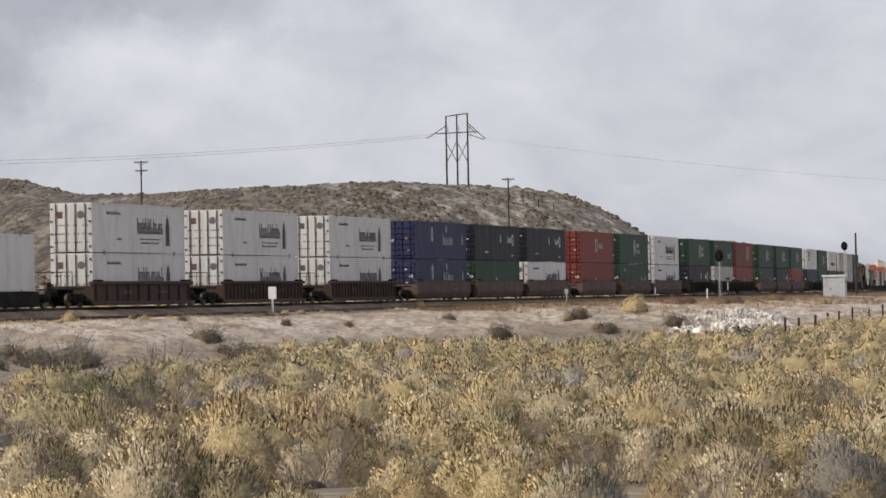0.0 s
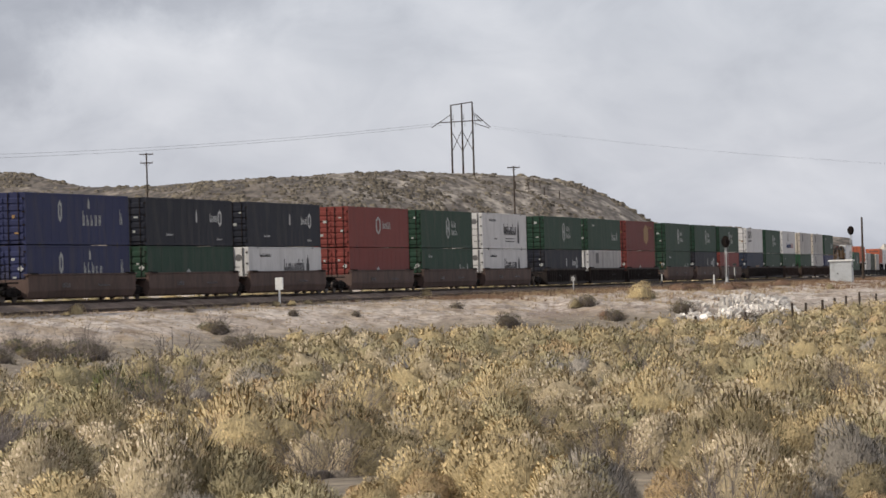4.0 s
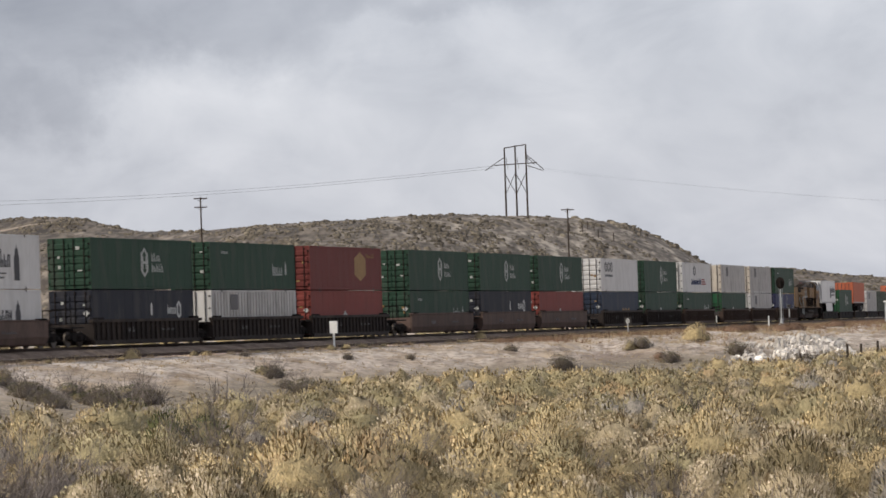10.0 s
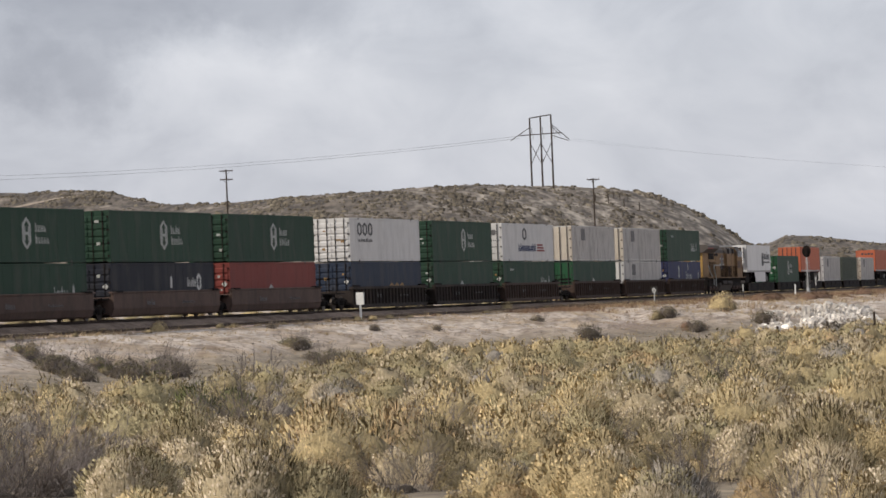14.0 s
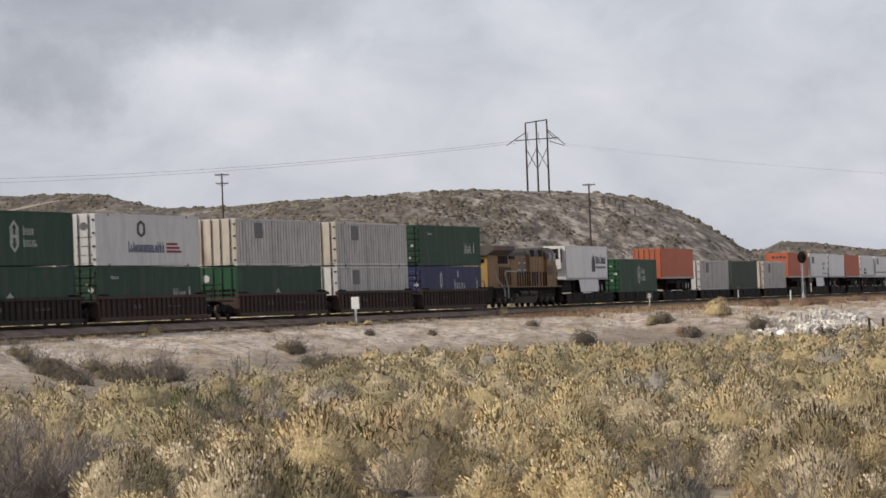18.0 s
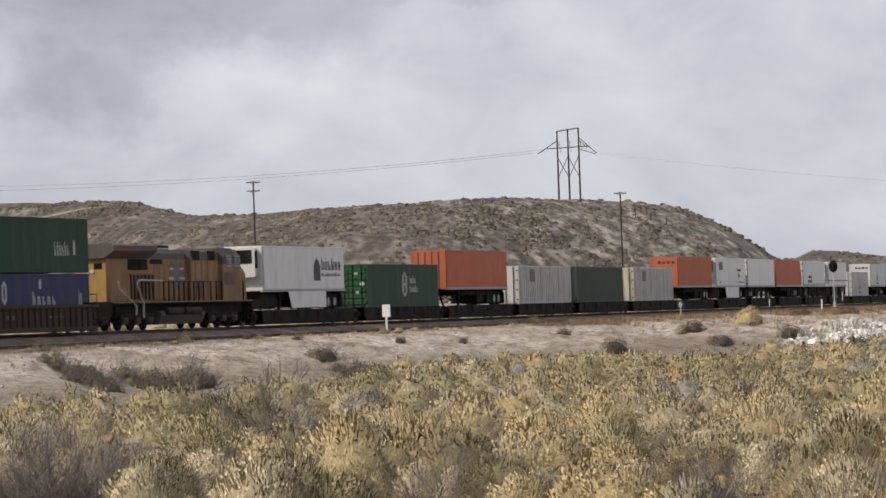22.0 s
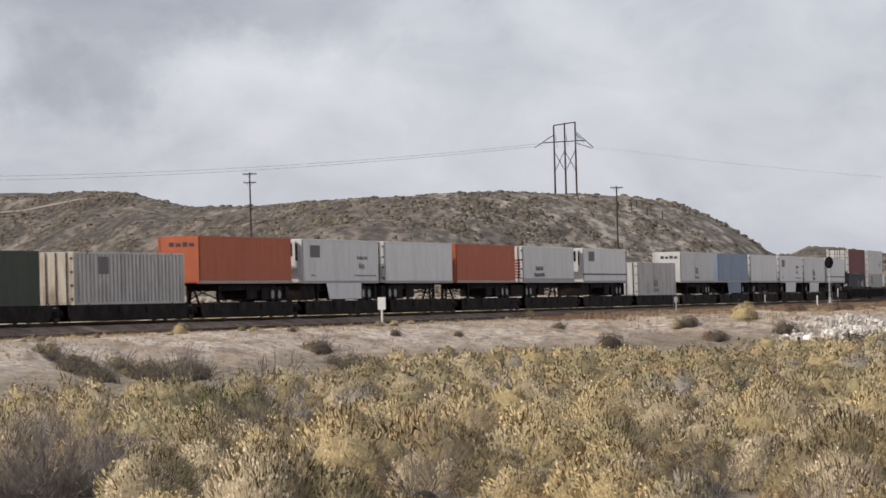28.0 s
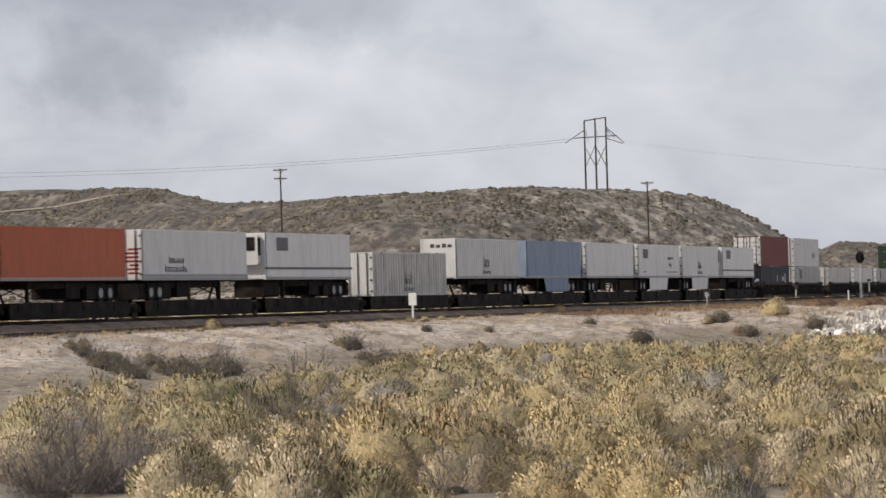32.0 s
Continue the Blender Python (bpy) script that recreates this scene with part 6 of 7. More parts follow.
# ---- brush ----
def bush_template(rng, kind, lod):
    """Triangles of one bush about 1 m wide and 0.75 m high: plumes that fan out from the foot, stems, and fine tips.
    Returns verts, tris and slots (tips, leaf tips, plume, stem, lower part in wood and shade colour)."""
    n_tip = {0: 3900, 1: 1450, 2: 390, 3: 100}[lod]
    n_stem = {0: 110, 1: 40, 2: 8, 3: 2}[lod]
    wide = {0: 0.0045, 1: 0.0068, 2: 0.0125, 3: 0.022}[lod]
    long = {0: 0.062, 1: 0.060, 2: 0.062, 3: 0.08}[lod]
    V, F, S, N = [], [], [], {}

    def tri(a, b, c, slot, nrm=None):
        F.append((len(V), len(V) + 1, len(V) + 2))
        V.extend((a, b, c))
        S.append(slot)
        if nrm is not None:
            if np.cross(b - a, c - a) @ nrm < 0:
                F[-1] = F[-1][::-1]
            for i in F[-1]:
                N[i] = nrm

    def ribbon(a, b, w0, slot, w1=0.0):
        th = rng.uniform(0, math.tau)
        e = np.array([math.cos(th), math.sin(th), 0.0])
        tri(a - e * w0, a + e * w0, b, slot)
        if w1:
            tri(a + e * w0 * 0.6, b - e * w1, b + e * w1, slot)

    lean = rng.normal(size=2) * 0.10
    squash = rng.uniform(0.75, 1.2)

    def limb():
        """Foot, direction and length out to the crown."""
        th = rng.uniform(0, math.tau)
        phi = math.radians(78) * math.sqrt(rng.uniform(0.0, 1.0))
        d = np.array([math.sin(phi) * math.cos(th) + lean[0], math.sin(phi) * math.sin(th) * squash + lean[1], math.cos(phi)])
        d /= np.linalg.norm(d)
        L = 1 / math.sqrt((math.sin(phi) / 0.52) ** 2 + (math.cos(phi) / 0.72) ** 2) * rng.uniform(0.8, 1.12)
        foot = np.array([rng.normal() * 0.06, rng.normal() * 0.06, 0.0])
        return foot, d, L

    def dome(r, h, slot):
        o = len(V)
        m = 7 if lod < 2 else 5
        for k, (q, zz) in enumerate(((1.0, -0.05), (0.9, 0.45), (0.5, 0.85))):
            for i in range(m):
                a = (i + 0.5 * k) * math.tau / m
                f = rng.uniform(0.8, 1.15)
                V.append(np.array([r * q * f * math.cos(a), r * q * f * math.sin(a) * squash, h * zz * (1 if k == 0 else f)]))
        V.append(np.array([0, 0, h]))
        for k in range(2):
            for i in range(m):
                j = (i + 1) % m
                F.extend(((o + k * m + i, o + k * m + j, o + (k + 1) * m + j), (o + k * m + i, o + (k + 1) * m + j, o + (k + 1) * m + i)))
                S.extend((slot, slot))
        for i in range(m):
            F.append((o + 2 * m + i, o + 2 * m + (i + 1) % m, o + 3 * m))
            S.append(slot)

    if kind == "dead":
        n_limb, n_sub, n_twig = {0: (48, 7, 6), 1: (34, 6, 4), 2: (18, 4, 3), 3: (10, 3, 2)}[lod]
        for _ in range(n_limb):
            foot, d, L = limb()
            L *= rng.uniform(0.8, 1.25)
            side = rng.normal(size=3) * 0.12
            a, c = foot, foot + d * L
            b = foot + d * L * 0.5 + side * L + np.array([0, 0, -0.04])
            ribbon(a, b, wide * 1.5, 3, wide * 1.0)
            ribbon(b, c, wide * 1.0, 3)
            for _ in range(n_sub):
                u = rng.uniform(0.15, 0.95)
                q = b + (c - b) * u if u > 0.3 else a + (b - a) * (u / 0.3)
                e = d + rng.normal(size=3) * 0.42 + np.array([0, 0, 0.15])
                q2 = q + e * L * rng.uniform(0.2, 0.45)
                ribbon(q, q2, wide * 0.75, 3)
                for _ in range(n_twig):
                    r = q + (q2 - q) * rng.uniform(0.3, 1.0)
                    ribbon(r, r + (e + rng.normal(size=3) * 0.6) * rng.uniform(0.05, 0.15), wide * 0.6, 0 if rng.random() < 0.6 else 3)
        # small dark dome that stands for shade among the branches
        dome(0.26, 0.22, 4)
        return finish(V, F, S, N)

    woody = kind == "sage"
    heads = {"cream": 1.0, "yellow": 1.0, "gold": 0.7, "lime": 0.75, "olive": 0.10, "sage": 0.0, "tan": 0.35, "green": 0.0, "russet": 0.2, "brown": 0.0}[kind]
    fine = {"sage": 1.3, "tan": 1.5, "olive": 0.8, "green": 0.8}.get(kind, 1.0)
    n_lump = {0: 46, 1: 40, 2: 26, 3: 15}[lod]
    lump = rng.normal(size=(n_lump, 3))
    lump[:, 2] = abs(lump[:, 2])
    lump /= np.linalg.norm(lump, axis=1)[:, None]
    high = rng.uniform(0.35, 1.0, n_lump)
    big = rng.normal(size=(5, 3))
    big[:, 2] = abs(big[:, 2]) * 0.7
    big /= np.linalg.norm(big, axis=1)[:, None]
    swell = rng.uniform(-0.22, 0.22, 5)

    def unit(q):
        return q / (np.linalg.norm(q, axis=1)[:, None] + 1e-9)

    def sky_side(n):
        d = rng.normal(size=(n, 3))
        d[:, 2] = abs(d[:, 2]) + 0.03
        return unit(d)

    def crown(d):
        """Points of the lumpy crown in directions d, and how near each lies to a plume's top."""
        u = np.max(high * np.exp(-(1 - d @ lump.T) / 0.035), axis=1)
        w = 1 + np.sum(swell * np.exp(-(1 - d @ big.T) / 0.25), axis=1)
        e = d * np.array([0.52, 0.52 * squash, 0.66])
        return e * ((0.80 + 0.22 * u) * w)[:, None] + np.array([lean[0], lean[1], 0.0]) * d[:, 2:] * 0.6, u

    # inner mass in a dimmer colour: painted shade between the plumes
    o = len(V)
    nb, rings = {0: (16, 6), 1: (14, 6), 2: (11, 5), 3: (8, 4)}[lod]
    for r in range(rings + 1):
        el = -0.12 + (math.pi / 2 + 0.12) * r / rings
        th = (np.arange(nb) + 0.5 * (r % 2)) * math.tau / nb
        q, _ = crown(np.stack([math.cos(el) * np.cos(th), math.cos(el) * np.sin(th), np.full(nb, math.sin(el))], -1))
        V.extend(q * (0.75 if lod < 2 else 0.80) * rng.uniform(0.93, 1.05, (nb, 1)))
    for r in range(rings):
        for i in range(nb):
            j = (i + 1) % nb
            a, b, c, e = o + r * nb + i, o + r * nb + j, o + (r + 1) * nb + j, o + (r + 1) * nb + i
            # lowest ring takes the darker wood and foot-shade colour
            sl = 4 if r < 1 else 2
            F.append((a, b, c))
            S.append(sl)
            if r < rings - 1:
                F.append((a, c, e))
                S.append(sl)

    def blades(n, slot, keep_low, size, width, inward, stout):
        """Narrow pieces that lie on the crown like shingles and point up and out."""
        d = sky_side(n)
        p, u = crown(d)
        ok = rng.uniform(size=n) < keep_low + (1 - keep_low) * u
        d, p, u = d[ok], p[ok], u[ok]
        n = len(d)
        nrm = unit(d * np.array([1.0, 1.0, 0.85]) + rng.normal(size=(n, 3)) * 0.16)
        g = unit(d * 0.75 + np.array([0, 0, 0.55]) + rng.normal(size=(n, 3)) * 0.30)
        n3 = unit(np.cross(g, nrm + rng.normal(size=(n, 3)) * 0.35))
        k = rng.uniform(0.6, 1.4, (n, 1))
        p = p * rng.uniform(0.93, 1.06, (n, 1))
        tip, foot = p + g * size * k * (1 - inward), p - g * size * k * inward
        w = n3 * width * k
        base = len(V)
        if stout:  # a rounded head: two triangles
            pts = np.stack([foot, p - w, p + w, tip], 1)
            tris = ((0, 1, 2), (1, 3, 2))
        else:
            pts = np.stack([foot - w, foot + w, tip], 1)
            tris = ((0, 1, 2),)
        m = pts.shape[1]
        V.extend(pts.reshape(-1, 3))
        for i in range(n):
            for t in tris:
                a, b, c = pts[i][list(t)]
                t = t if np.dot(np.cross(b - a, c - a), nrm[i]) > 0 else t[::-1]
                F.append(tuple(base + i * m + q for q in t))
                S.append(slot)
            for q in range(m):
                N[base + i * m + q] = nrm[i]

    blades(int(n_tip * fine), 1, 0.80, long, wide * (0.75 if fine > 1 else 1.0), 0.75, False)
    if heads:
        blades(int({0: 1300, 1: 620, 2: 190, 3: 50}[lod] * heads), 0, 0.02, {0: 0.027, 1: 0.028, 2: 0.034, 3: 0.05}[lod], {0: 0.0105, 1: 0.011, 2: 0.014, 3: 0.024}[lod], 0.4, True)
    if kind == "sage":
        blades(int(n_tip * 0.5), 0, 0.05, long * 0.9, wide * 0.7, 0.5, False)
    for _ in range(int(n_stem * (1.6 if woody else 0.8))):
        foot, d, L = limb()
        a = foot + d * L * rng.uniform(0.05, 0.35)
        c = foot + d * L * rng.uniform(0.7, 1.02) + rng.normal(size=3) * 0.05
        b = (a + c) / 2 + rng.normal(size=3) * 0.035
        ribbon(a, b, wide * 0.7, 3, wide * 0.5)
        ribbon(b, c, wide * 0.5, 3)
    return finish(V, F, S, N)


def finish(V, F, S, N):
    """Arrays of one bush, with a normal for each vertex: the crown's own for leaf tips, so that they shade softly."""
    V, F = np.array(V, np.float32), np.array(F, np.int32)
    fn = np.cross(V[F[:, 1]] - V[F[:, 0]], V[F[:, 2]] - V[F[:, 0]])
    vn = np.zeros_like(V)
    for c in range(3):
        np.add.at(vn, F[:, c], fn)
    for i, q in N.items():
        vn[i] = q
    vn /= np.linalg.norm(vn, axis=1)[:, None] + 1e-9
    return V, F, np.array(S, np.int32), vn.astype(np.float32)


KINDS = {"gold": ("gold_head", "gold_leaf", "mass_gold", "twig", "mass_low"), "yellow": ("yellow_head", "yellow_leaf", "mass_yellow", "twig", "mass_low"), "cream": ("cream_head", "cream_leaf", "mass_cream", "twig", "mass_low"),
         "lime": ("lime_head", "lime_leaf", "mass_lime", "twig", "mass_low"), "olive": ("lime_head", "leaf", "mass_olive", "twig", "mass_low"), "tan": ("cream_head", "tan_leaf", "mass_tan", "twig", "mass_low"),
         "sage": ("sage", "sage_shade", "mass_sage", "twig", "mass_low"), "dead": ("deadtwig", "deadtwig", "core_shade", "deadtwig", "core_shade"), "brown": ("leaf", "brown_leaf", "mass_brown", "deadtwig", "mass_brown"), "russet": ("rustgrass", "rustgrass", "mass_russet", "deadtwig", "mass_low"), "green": ("leaf", "green_leaf", "mass_olive", "leaf", "mass_low")}
BUSH_LABEL = {"gold": "golden flowering rabbitbrush in dry soil", "yellow": "rounded rabbitbrush with yellow bloom", "cream": "rounded rabbitbrush with pale cream seed heads", "lime": "yellow-green rabbitbrush going to seed", "olive": "olive green desert shrub", "tan": "feathery tan dry grass clump",
              "sage": "grey woody sagebrush in dry soil", "dead": "leafless grey brown twiggy shrub", "green": "low green leafy shrub", "russet": "russet brown dried weed clump", "brown": "dark brown bushy shrub with bare twigs"}


def tri_mesh(name, v, f, slot, mats, nrm=None):
    me = bpy.data.meshes.new(name)
    me.vertices.add(len(v))
    me.vertices.foreach_set("co", np.ascontiguousarray(v, np.float32).ravel())
    me.loops.add(f.size)
    me.loops.foreach_set("vertex_index", np.ascontiguousarray(f, np.int32).ravel())
    me.polygons.add(len(f))
    me.polygons.foreach_set("loop_start", np.arange(0, f.size, 3, dtype=np.int32))
    for m in mats:
        me.materials.append(M[m])
    me.polygons.foreach_set("material_index", slot.astype(np.int32))
    me.polygons.foreach_set("use_smooth", (slot == 2) | (slot == 4) | (nrm is not None))
    me.update(calc_edges=True)
    if nrm is not None:
        me.attributes.new("custom_normal", "FLOAT_VECTOR", "POINT").data.foreach_set("vector", np.ascontiguousarray(nrm, np.float32).ravel())
    return me


def shrub_parts(template, kind):
    """Meshes of one shrub: its leafy crown, or dark inner shade dome, and its stems."""
    v, f, s, q = template
    out = []
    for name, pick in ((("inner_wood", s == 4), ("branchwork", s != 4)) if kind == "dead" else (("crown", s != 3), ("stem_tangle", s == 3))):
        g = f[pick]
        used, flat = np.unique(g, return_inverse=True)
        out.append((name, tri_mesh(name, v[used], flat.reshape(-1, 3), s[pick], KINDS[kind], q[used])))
    return out


def shrub(name, meshes, m, label, group):
    root = tagged(new(name), label, "shrub", group)
    root.matrix_basis = m
    for nm, me in meshes:
        o = new(nm, me)
        o.parent = root
    return root


FEATURES = [  # large shrubs that stand out: kind, x, y, size
    ("dead", -8.1, 61.5, 2.0), ("dead", -9.0, 62.0, 1.7), ("dead", -7.5, 64.0, 1.6), ("dead", -8.6, 60.3, 1.6), ("dead", -7.6, 60.8, 1.5), ("dead", -9.6, 60.8, 1.4), ("sage", -9.2, 58.6, 0.9), ("dead", -4.2, 59.5, 1.3), ("sage", -5.3, 102.0, 1.7), ("dead", -2.9, 76.0, 1.5), ("dead", -2.1, 75.5, 1.5),
    ("dead", -2.0, 56.0, 1.3), ("sage", -0.5, 54.5, 1.2), ("dead", 1.1, 70.0, 1.5), ("dead", 5.6, 98.0, 1.6), ("green", 4.9, 99.0, 1.7), ("olive", 6.4, 101.0, 1.7), ("sage", 5.9, 96.5, 1.4), ("sage", 10.6, 132.0, 1.8),
    ("dead", 2.3, 55.0, 1.2), ("green", -8.7, 96.5, 2.0), ("olive", -8.0, 98.5, 1.9), ("green", -7.6, 96.8, 1.7), ("dead", -7.2, 95.0, 1.8), ("dead", -7.9, 93.5, 1.5), ("dead", -6.6, 92.0, 1.4), ("yellow", -13.3, 119.0, 1.7), ("yellow", -14.9, 121.0, 1.5), ("yellow", -11.9, 117.0, 1.6),
    ("gold", -10.2, 95.0, 1.4), ("dead", 5.84, 113.4, 1.5), ("dead", 8.87, 82.8, 1.5), ("gold", 6.5, 84.0, 1.5), ("olive", -2.6, 108.0, 1.5), ("olive", -7.2, 150.0, 2.0), ("olive", 9.2, 118.0, 1.6), ("sage", -3.6, 66.0, 1.4), ("sage", 3.4, 63.0, 1.4),
]


def scatter(rng, y0, y1, density, lo=-0.152, hi=0.132):
    """Random ground spots in the wedge before the camera."""
    area = (hi - lo) * (y1 * y1 - y0 * y0) / 2
    n = int(area * density)
    y = np.sqrt(rng.uniform(y0 * y0, y1 * y1, n))
    x = y * rng.uniform(lo, hi, n)
    free = np.ones(n, bool)
    for kind, fx, fy, fs in FEATURES:
        clear = 3.2 if kind == "dead" and fy > 53 else 0.6  # open ground before a bare shrub
        free &= ((x - fx) / (0.75 * fs)) ** 2 + ((y - fy + clear) / (1.0 * fs + clear)) ** 2 > 1
    free &= ~((x / y < -0.112) & (x / y > -0.150) & (y < 60.5) & (y > 44))
    return x[free], y[free]


def brush_field():
    rng = np.random.default_rng(11)
    T = {(k, lod): [bush_template(rng, k, lod) for _ in range(3)] for k in KINDS for lod in (0, 1, 2, 3)}
    names = np.array(["gold", "yellow", "cream", "lime", "olive", "tan", "sage", "dead"])
    near_share = np.array([0.12, 0.22, 0.17, 0.14, 0.12, 0.05, 0.14, 0.04])
    far_share = np.array([0.07, 0.17, 0.11, 0.21, 0.23, 0.02, 0.16, 0.03])

    def kinds(x, y):
        """Kinds of shrub, in patches of like kind, greener and greyer farther off."""
        far = np.clip((y - 60) / 70, 0, 1)[:, None]
        edge = np.cumsum(near_share * (1 - far) + far_share * far, axis=1)
        u = 0.5 + 0.62 * (rng.uniform(size=len(x)) - 0.5) + 0.27 * rough(x, y, 3.4, 3.0) + 0.14 * rough(x, y, 14.0, 6.0) - 0.10 * np.clip(x / y / 0.08, -0.3, 1) * (1 - far[:, 0])
        u = np.where(rng.uniform(size=len(x)) < 0.3, rng.uniform(size=len(x)), u)
        u = np.abs(np.mod(u, 2.0))
        u = np.where(u > 1, 2 - u, u)
        return names[np.minimum((u[:, None] > edge).sum(1), 7)]

    # nearest shrubs: things of their own
    x, y = scatter(rng, 42, 62, 0.98)
    near_mesh = {}
    kk = kinds(x, y)
    for i in range(len(x)):
        key = (kk[i], int(rng.integers(3)))
        if key not in near_mesh:
            near_mesh[key] = shrub_parts(T[(key[0], 0)][key[1]], key[0])
        sc = float(np.clip(math.exp(rng.normal(-0.08, 0.36)), 0.45, 1.6)) * (0.85 if kk[i] == "sage" else 1.0)
        shrub({"sage": "sagebrush", "dead": "dead_shrub", "olive": "olive_shrub", "tan": "grass_clump"}.get(kk[i], "rabbitbrush"), near_mesh[key],
              pose(float(x[i]), float(y[i]), float(ground_z(x[i], y[i])) - 0.06, 0, 0, float(rng.uniform(0, 360))) @ Matrix.Diagonal((sc, sc, sc * rng.uniform(0.85, 1.2), 1)), BUSH_LABEL[kk[i]], "shrubs of the near plain")

    def mass(name, x, y, lod, label, size=0.9, force=None):
        kk = kinds(x, y) if force is None else np.array([force] * len(x))
        z = ground_z(x, y)
        for kind in KINDS:
            sel = np.nonzero(kk == kind)[0]
            if not len(sel):
                continue
            tv = T[(kind, lod)]
            pick = rng.integers(len(tv), size=len(sel))
            VV, FF, SS, NN = [], [], [], []
            o = 0
            for ti, (v, f, s, q) in enumerate(tv):
                ids = sel[pick == ti]
                if not len(ids):
                    continue
                n = len(ids)
                a = rng.uniform(0, math.tau, n)
                sc = np.clip(np.exp(rng.normal(math.log(size), 0.42, n)), 0.35, 1.8) * (1.0 if kind != "sage" else 0.85)
                c, s_ = np.cos(a) * sc, np.sin(a) * sc
                P = np.empty((n, len(v), 3), np.float32)
                P[..., 0] = v[:, 0] * c[:, None] - v[:, 1] * s_[:, None] + x[ids, None]
                P[..., 1] = v[:, 0] * s_[:, None] + v[:, 1] * c[:, None] + y[ids, None]
                P[..., 2] = v[:, 2] * (sc * rng.uniform(0.85, 1.2, n))[:, None] + z[ids, None] - 0.06
                VV.append(P.reshape(-1, 3))
                ca, sa = np.cos(a)[:, None], np.sin(a)[:, None]
                NN.append(np.stack([q[:, 0] * ca - q[:, 1] * sa, q[:, 0] * sa + q[:, 1] * ca, np.repeat(q[None, :, 2], n, 0)], -1).reshape(-1, 3))
                FF.append((f[None] + (np.arange(n) * len(v))[:, None, None] + o).reshape(-1, 3))
                SS.append(np.tile(s, n))
                o += n * len(v)
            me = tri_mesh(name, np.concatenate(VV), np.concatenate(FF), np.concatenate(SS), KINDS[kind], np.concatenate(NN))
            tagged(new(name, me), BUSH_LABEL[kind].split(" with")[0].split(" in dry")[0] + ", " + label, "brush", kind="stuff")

    x, y = scatter(rng, 52, 90, 0.92)
    keep = (y > 60)
    mass("brush_near", x[keep], y[keep], 1, "dense over the plain", 0.9)
    x, y = scatter(rng, 90, 330, 1.05)
    s, off = rail_coords(x, y)
    edge = np.interp(x / y, [-0.17, -0.155, -0.125, -0.0945, -0.058, -0.045, -0.036, -0.004, 0.041, 0.062, 0.075, 0.10, 0.13], [119, 119, 114, 124, 143, 173, 201, 201, 204, 207, 212, 238, 310])
    keep = (y < edge + 5 * rough(x, y, 5.0, 9.0)) & (off > 14)
    m = keep & (y < 150)
    mass("brush_mid", x[m], y[m], 2, "dense over the plain", 0.85)
    m = keep & (y >= 150)
    mass("brush_far", x[m], y[m], 3, "dense at the bank's foot", 0.8)

    # single shrubs on the bank and beside the track: things of their own
    singles = [("green", -45.2, 9.8, 1.1), ("olive", -45.9, 10.6, 1.2), ("green", -46.6, 10.9, 1.0), ("green", -47.4, 11.8, 1.2), ("brown", -48.4, 12.9, 1.4), ("brown", -49.4, 13.4, 1.6), ("brown", -51.2, 14.8, 1.4), ("brown", -53.4, 16.2, 1.3), ("brown", -55.6, 17.6, 1.1),
               ("green", -44.0, 13.2, 1.2), ("green", -44.8, 14.0, 1.3), ("brown", -45.5, 15.0, 1.6), ("green", -44.5, 16.4, 1.7), ("green", -45.4, 17.2, 1.3), ("brown", -47.5, 18.3, 1.5), ("brown", -49.5, 19.2, 1.4), ("brown", -52.0, 18.4, 1.4), ("green", -54.5, 20.4, 1.6), ("brown", -52.5, 20.5, 1.2),
               ("green", -14.7, 12.2, 1.25), ("olive", -15.8, 12.8, 1.1), ("brown", -18.2, 14.0, 1.2), ("brown", -21.5, 15.8, 1.1), ("brown", -23.6, 17.6, 1.5), ("brown", -26.0, 18.8, 1.2), ("olive", -33.0, 22.0, 1.5),
               ("yellow", 60.5, 3.4, 0.9), ("yellow", 77.6, 16.0, 1.9), ("olive", 78.6, 16.6, 1.3), ("olive", 54.9, 16.2, 1.5), ("brown", 55.6, 16.8, 1.4), ("brown", 16.6, 20.8, 1.6), ("russet", 39.4, 22.3, 1.6), ("russet", 41.0, 21.4, 1.2), ("brown", 36.5, 23.0, 1.4), ("brown", 48.2, 25.3, 1.6),
               ("russet", 105.8, 14.0, 2.0), ("russet", 107.5, 14.6, 1.8), ("russet", 110.0, 14.6, 1.9), ("russet", 120.3, 15.7, 2.2), ("russet", 122.0, 16.4, 2.0), ("russet", 125.0, 16.2, 2.0), ("russet", 96.0, 13.2, 1.3), ("dead", 128.0, 15.0, 1.6), ("russet", 140.0, 16.0, 2.0), ("russet", 160.0, 15.0, 2.0), ("brown", 13.0, 36.7, 1.2), ("olive", 143.0, 22.0, 1.5),
               ("yellow", -19.8, 6.4, 0.8), ("brown", -6.8, 8.2, 0.6), ("brown", 33.0, 13.0, 0.9), ("brown", 2.0, 11.5, 0.7), ("brown", 8.0, 13.5, 0.6)]
    for kind, s, off, sc in singles:
        px, py, _ = by_line(s, off)
        me = near_mesh.get((kind, "bank", sc > 1.4)) or shrub_parts(T[(kind, 1)][int(sc > 1.4)], kind)
        near_mesh[(kind, "bank", sc > 1.4)] = me
        low = 0.6 if kind == "russet" else 0.7 if kind == "green" else 1.25 if kind == "yellow" else 0.95
        shrub("bank_shrub", me, pose(px, py, float(ground_z(px, py)) - 0.05, 0, 0, s * 37 % 360) @ Matrix.Diagonal((sc * 1.3, sc * 0.95, sc * low, 1)), BUSH_LABEL[kind] + " on the sandy bank", "shrubs of the bank")
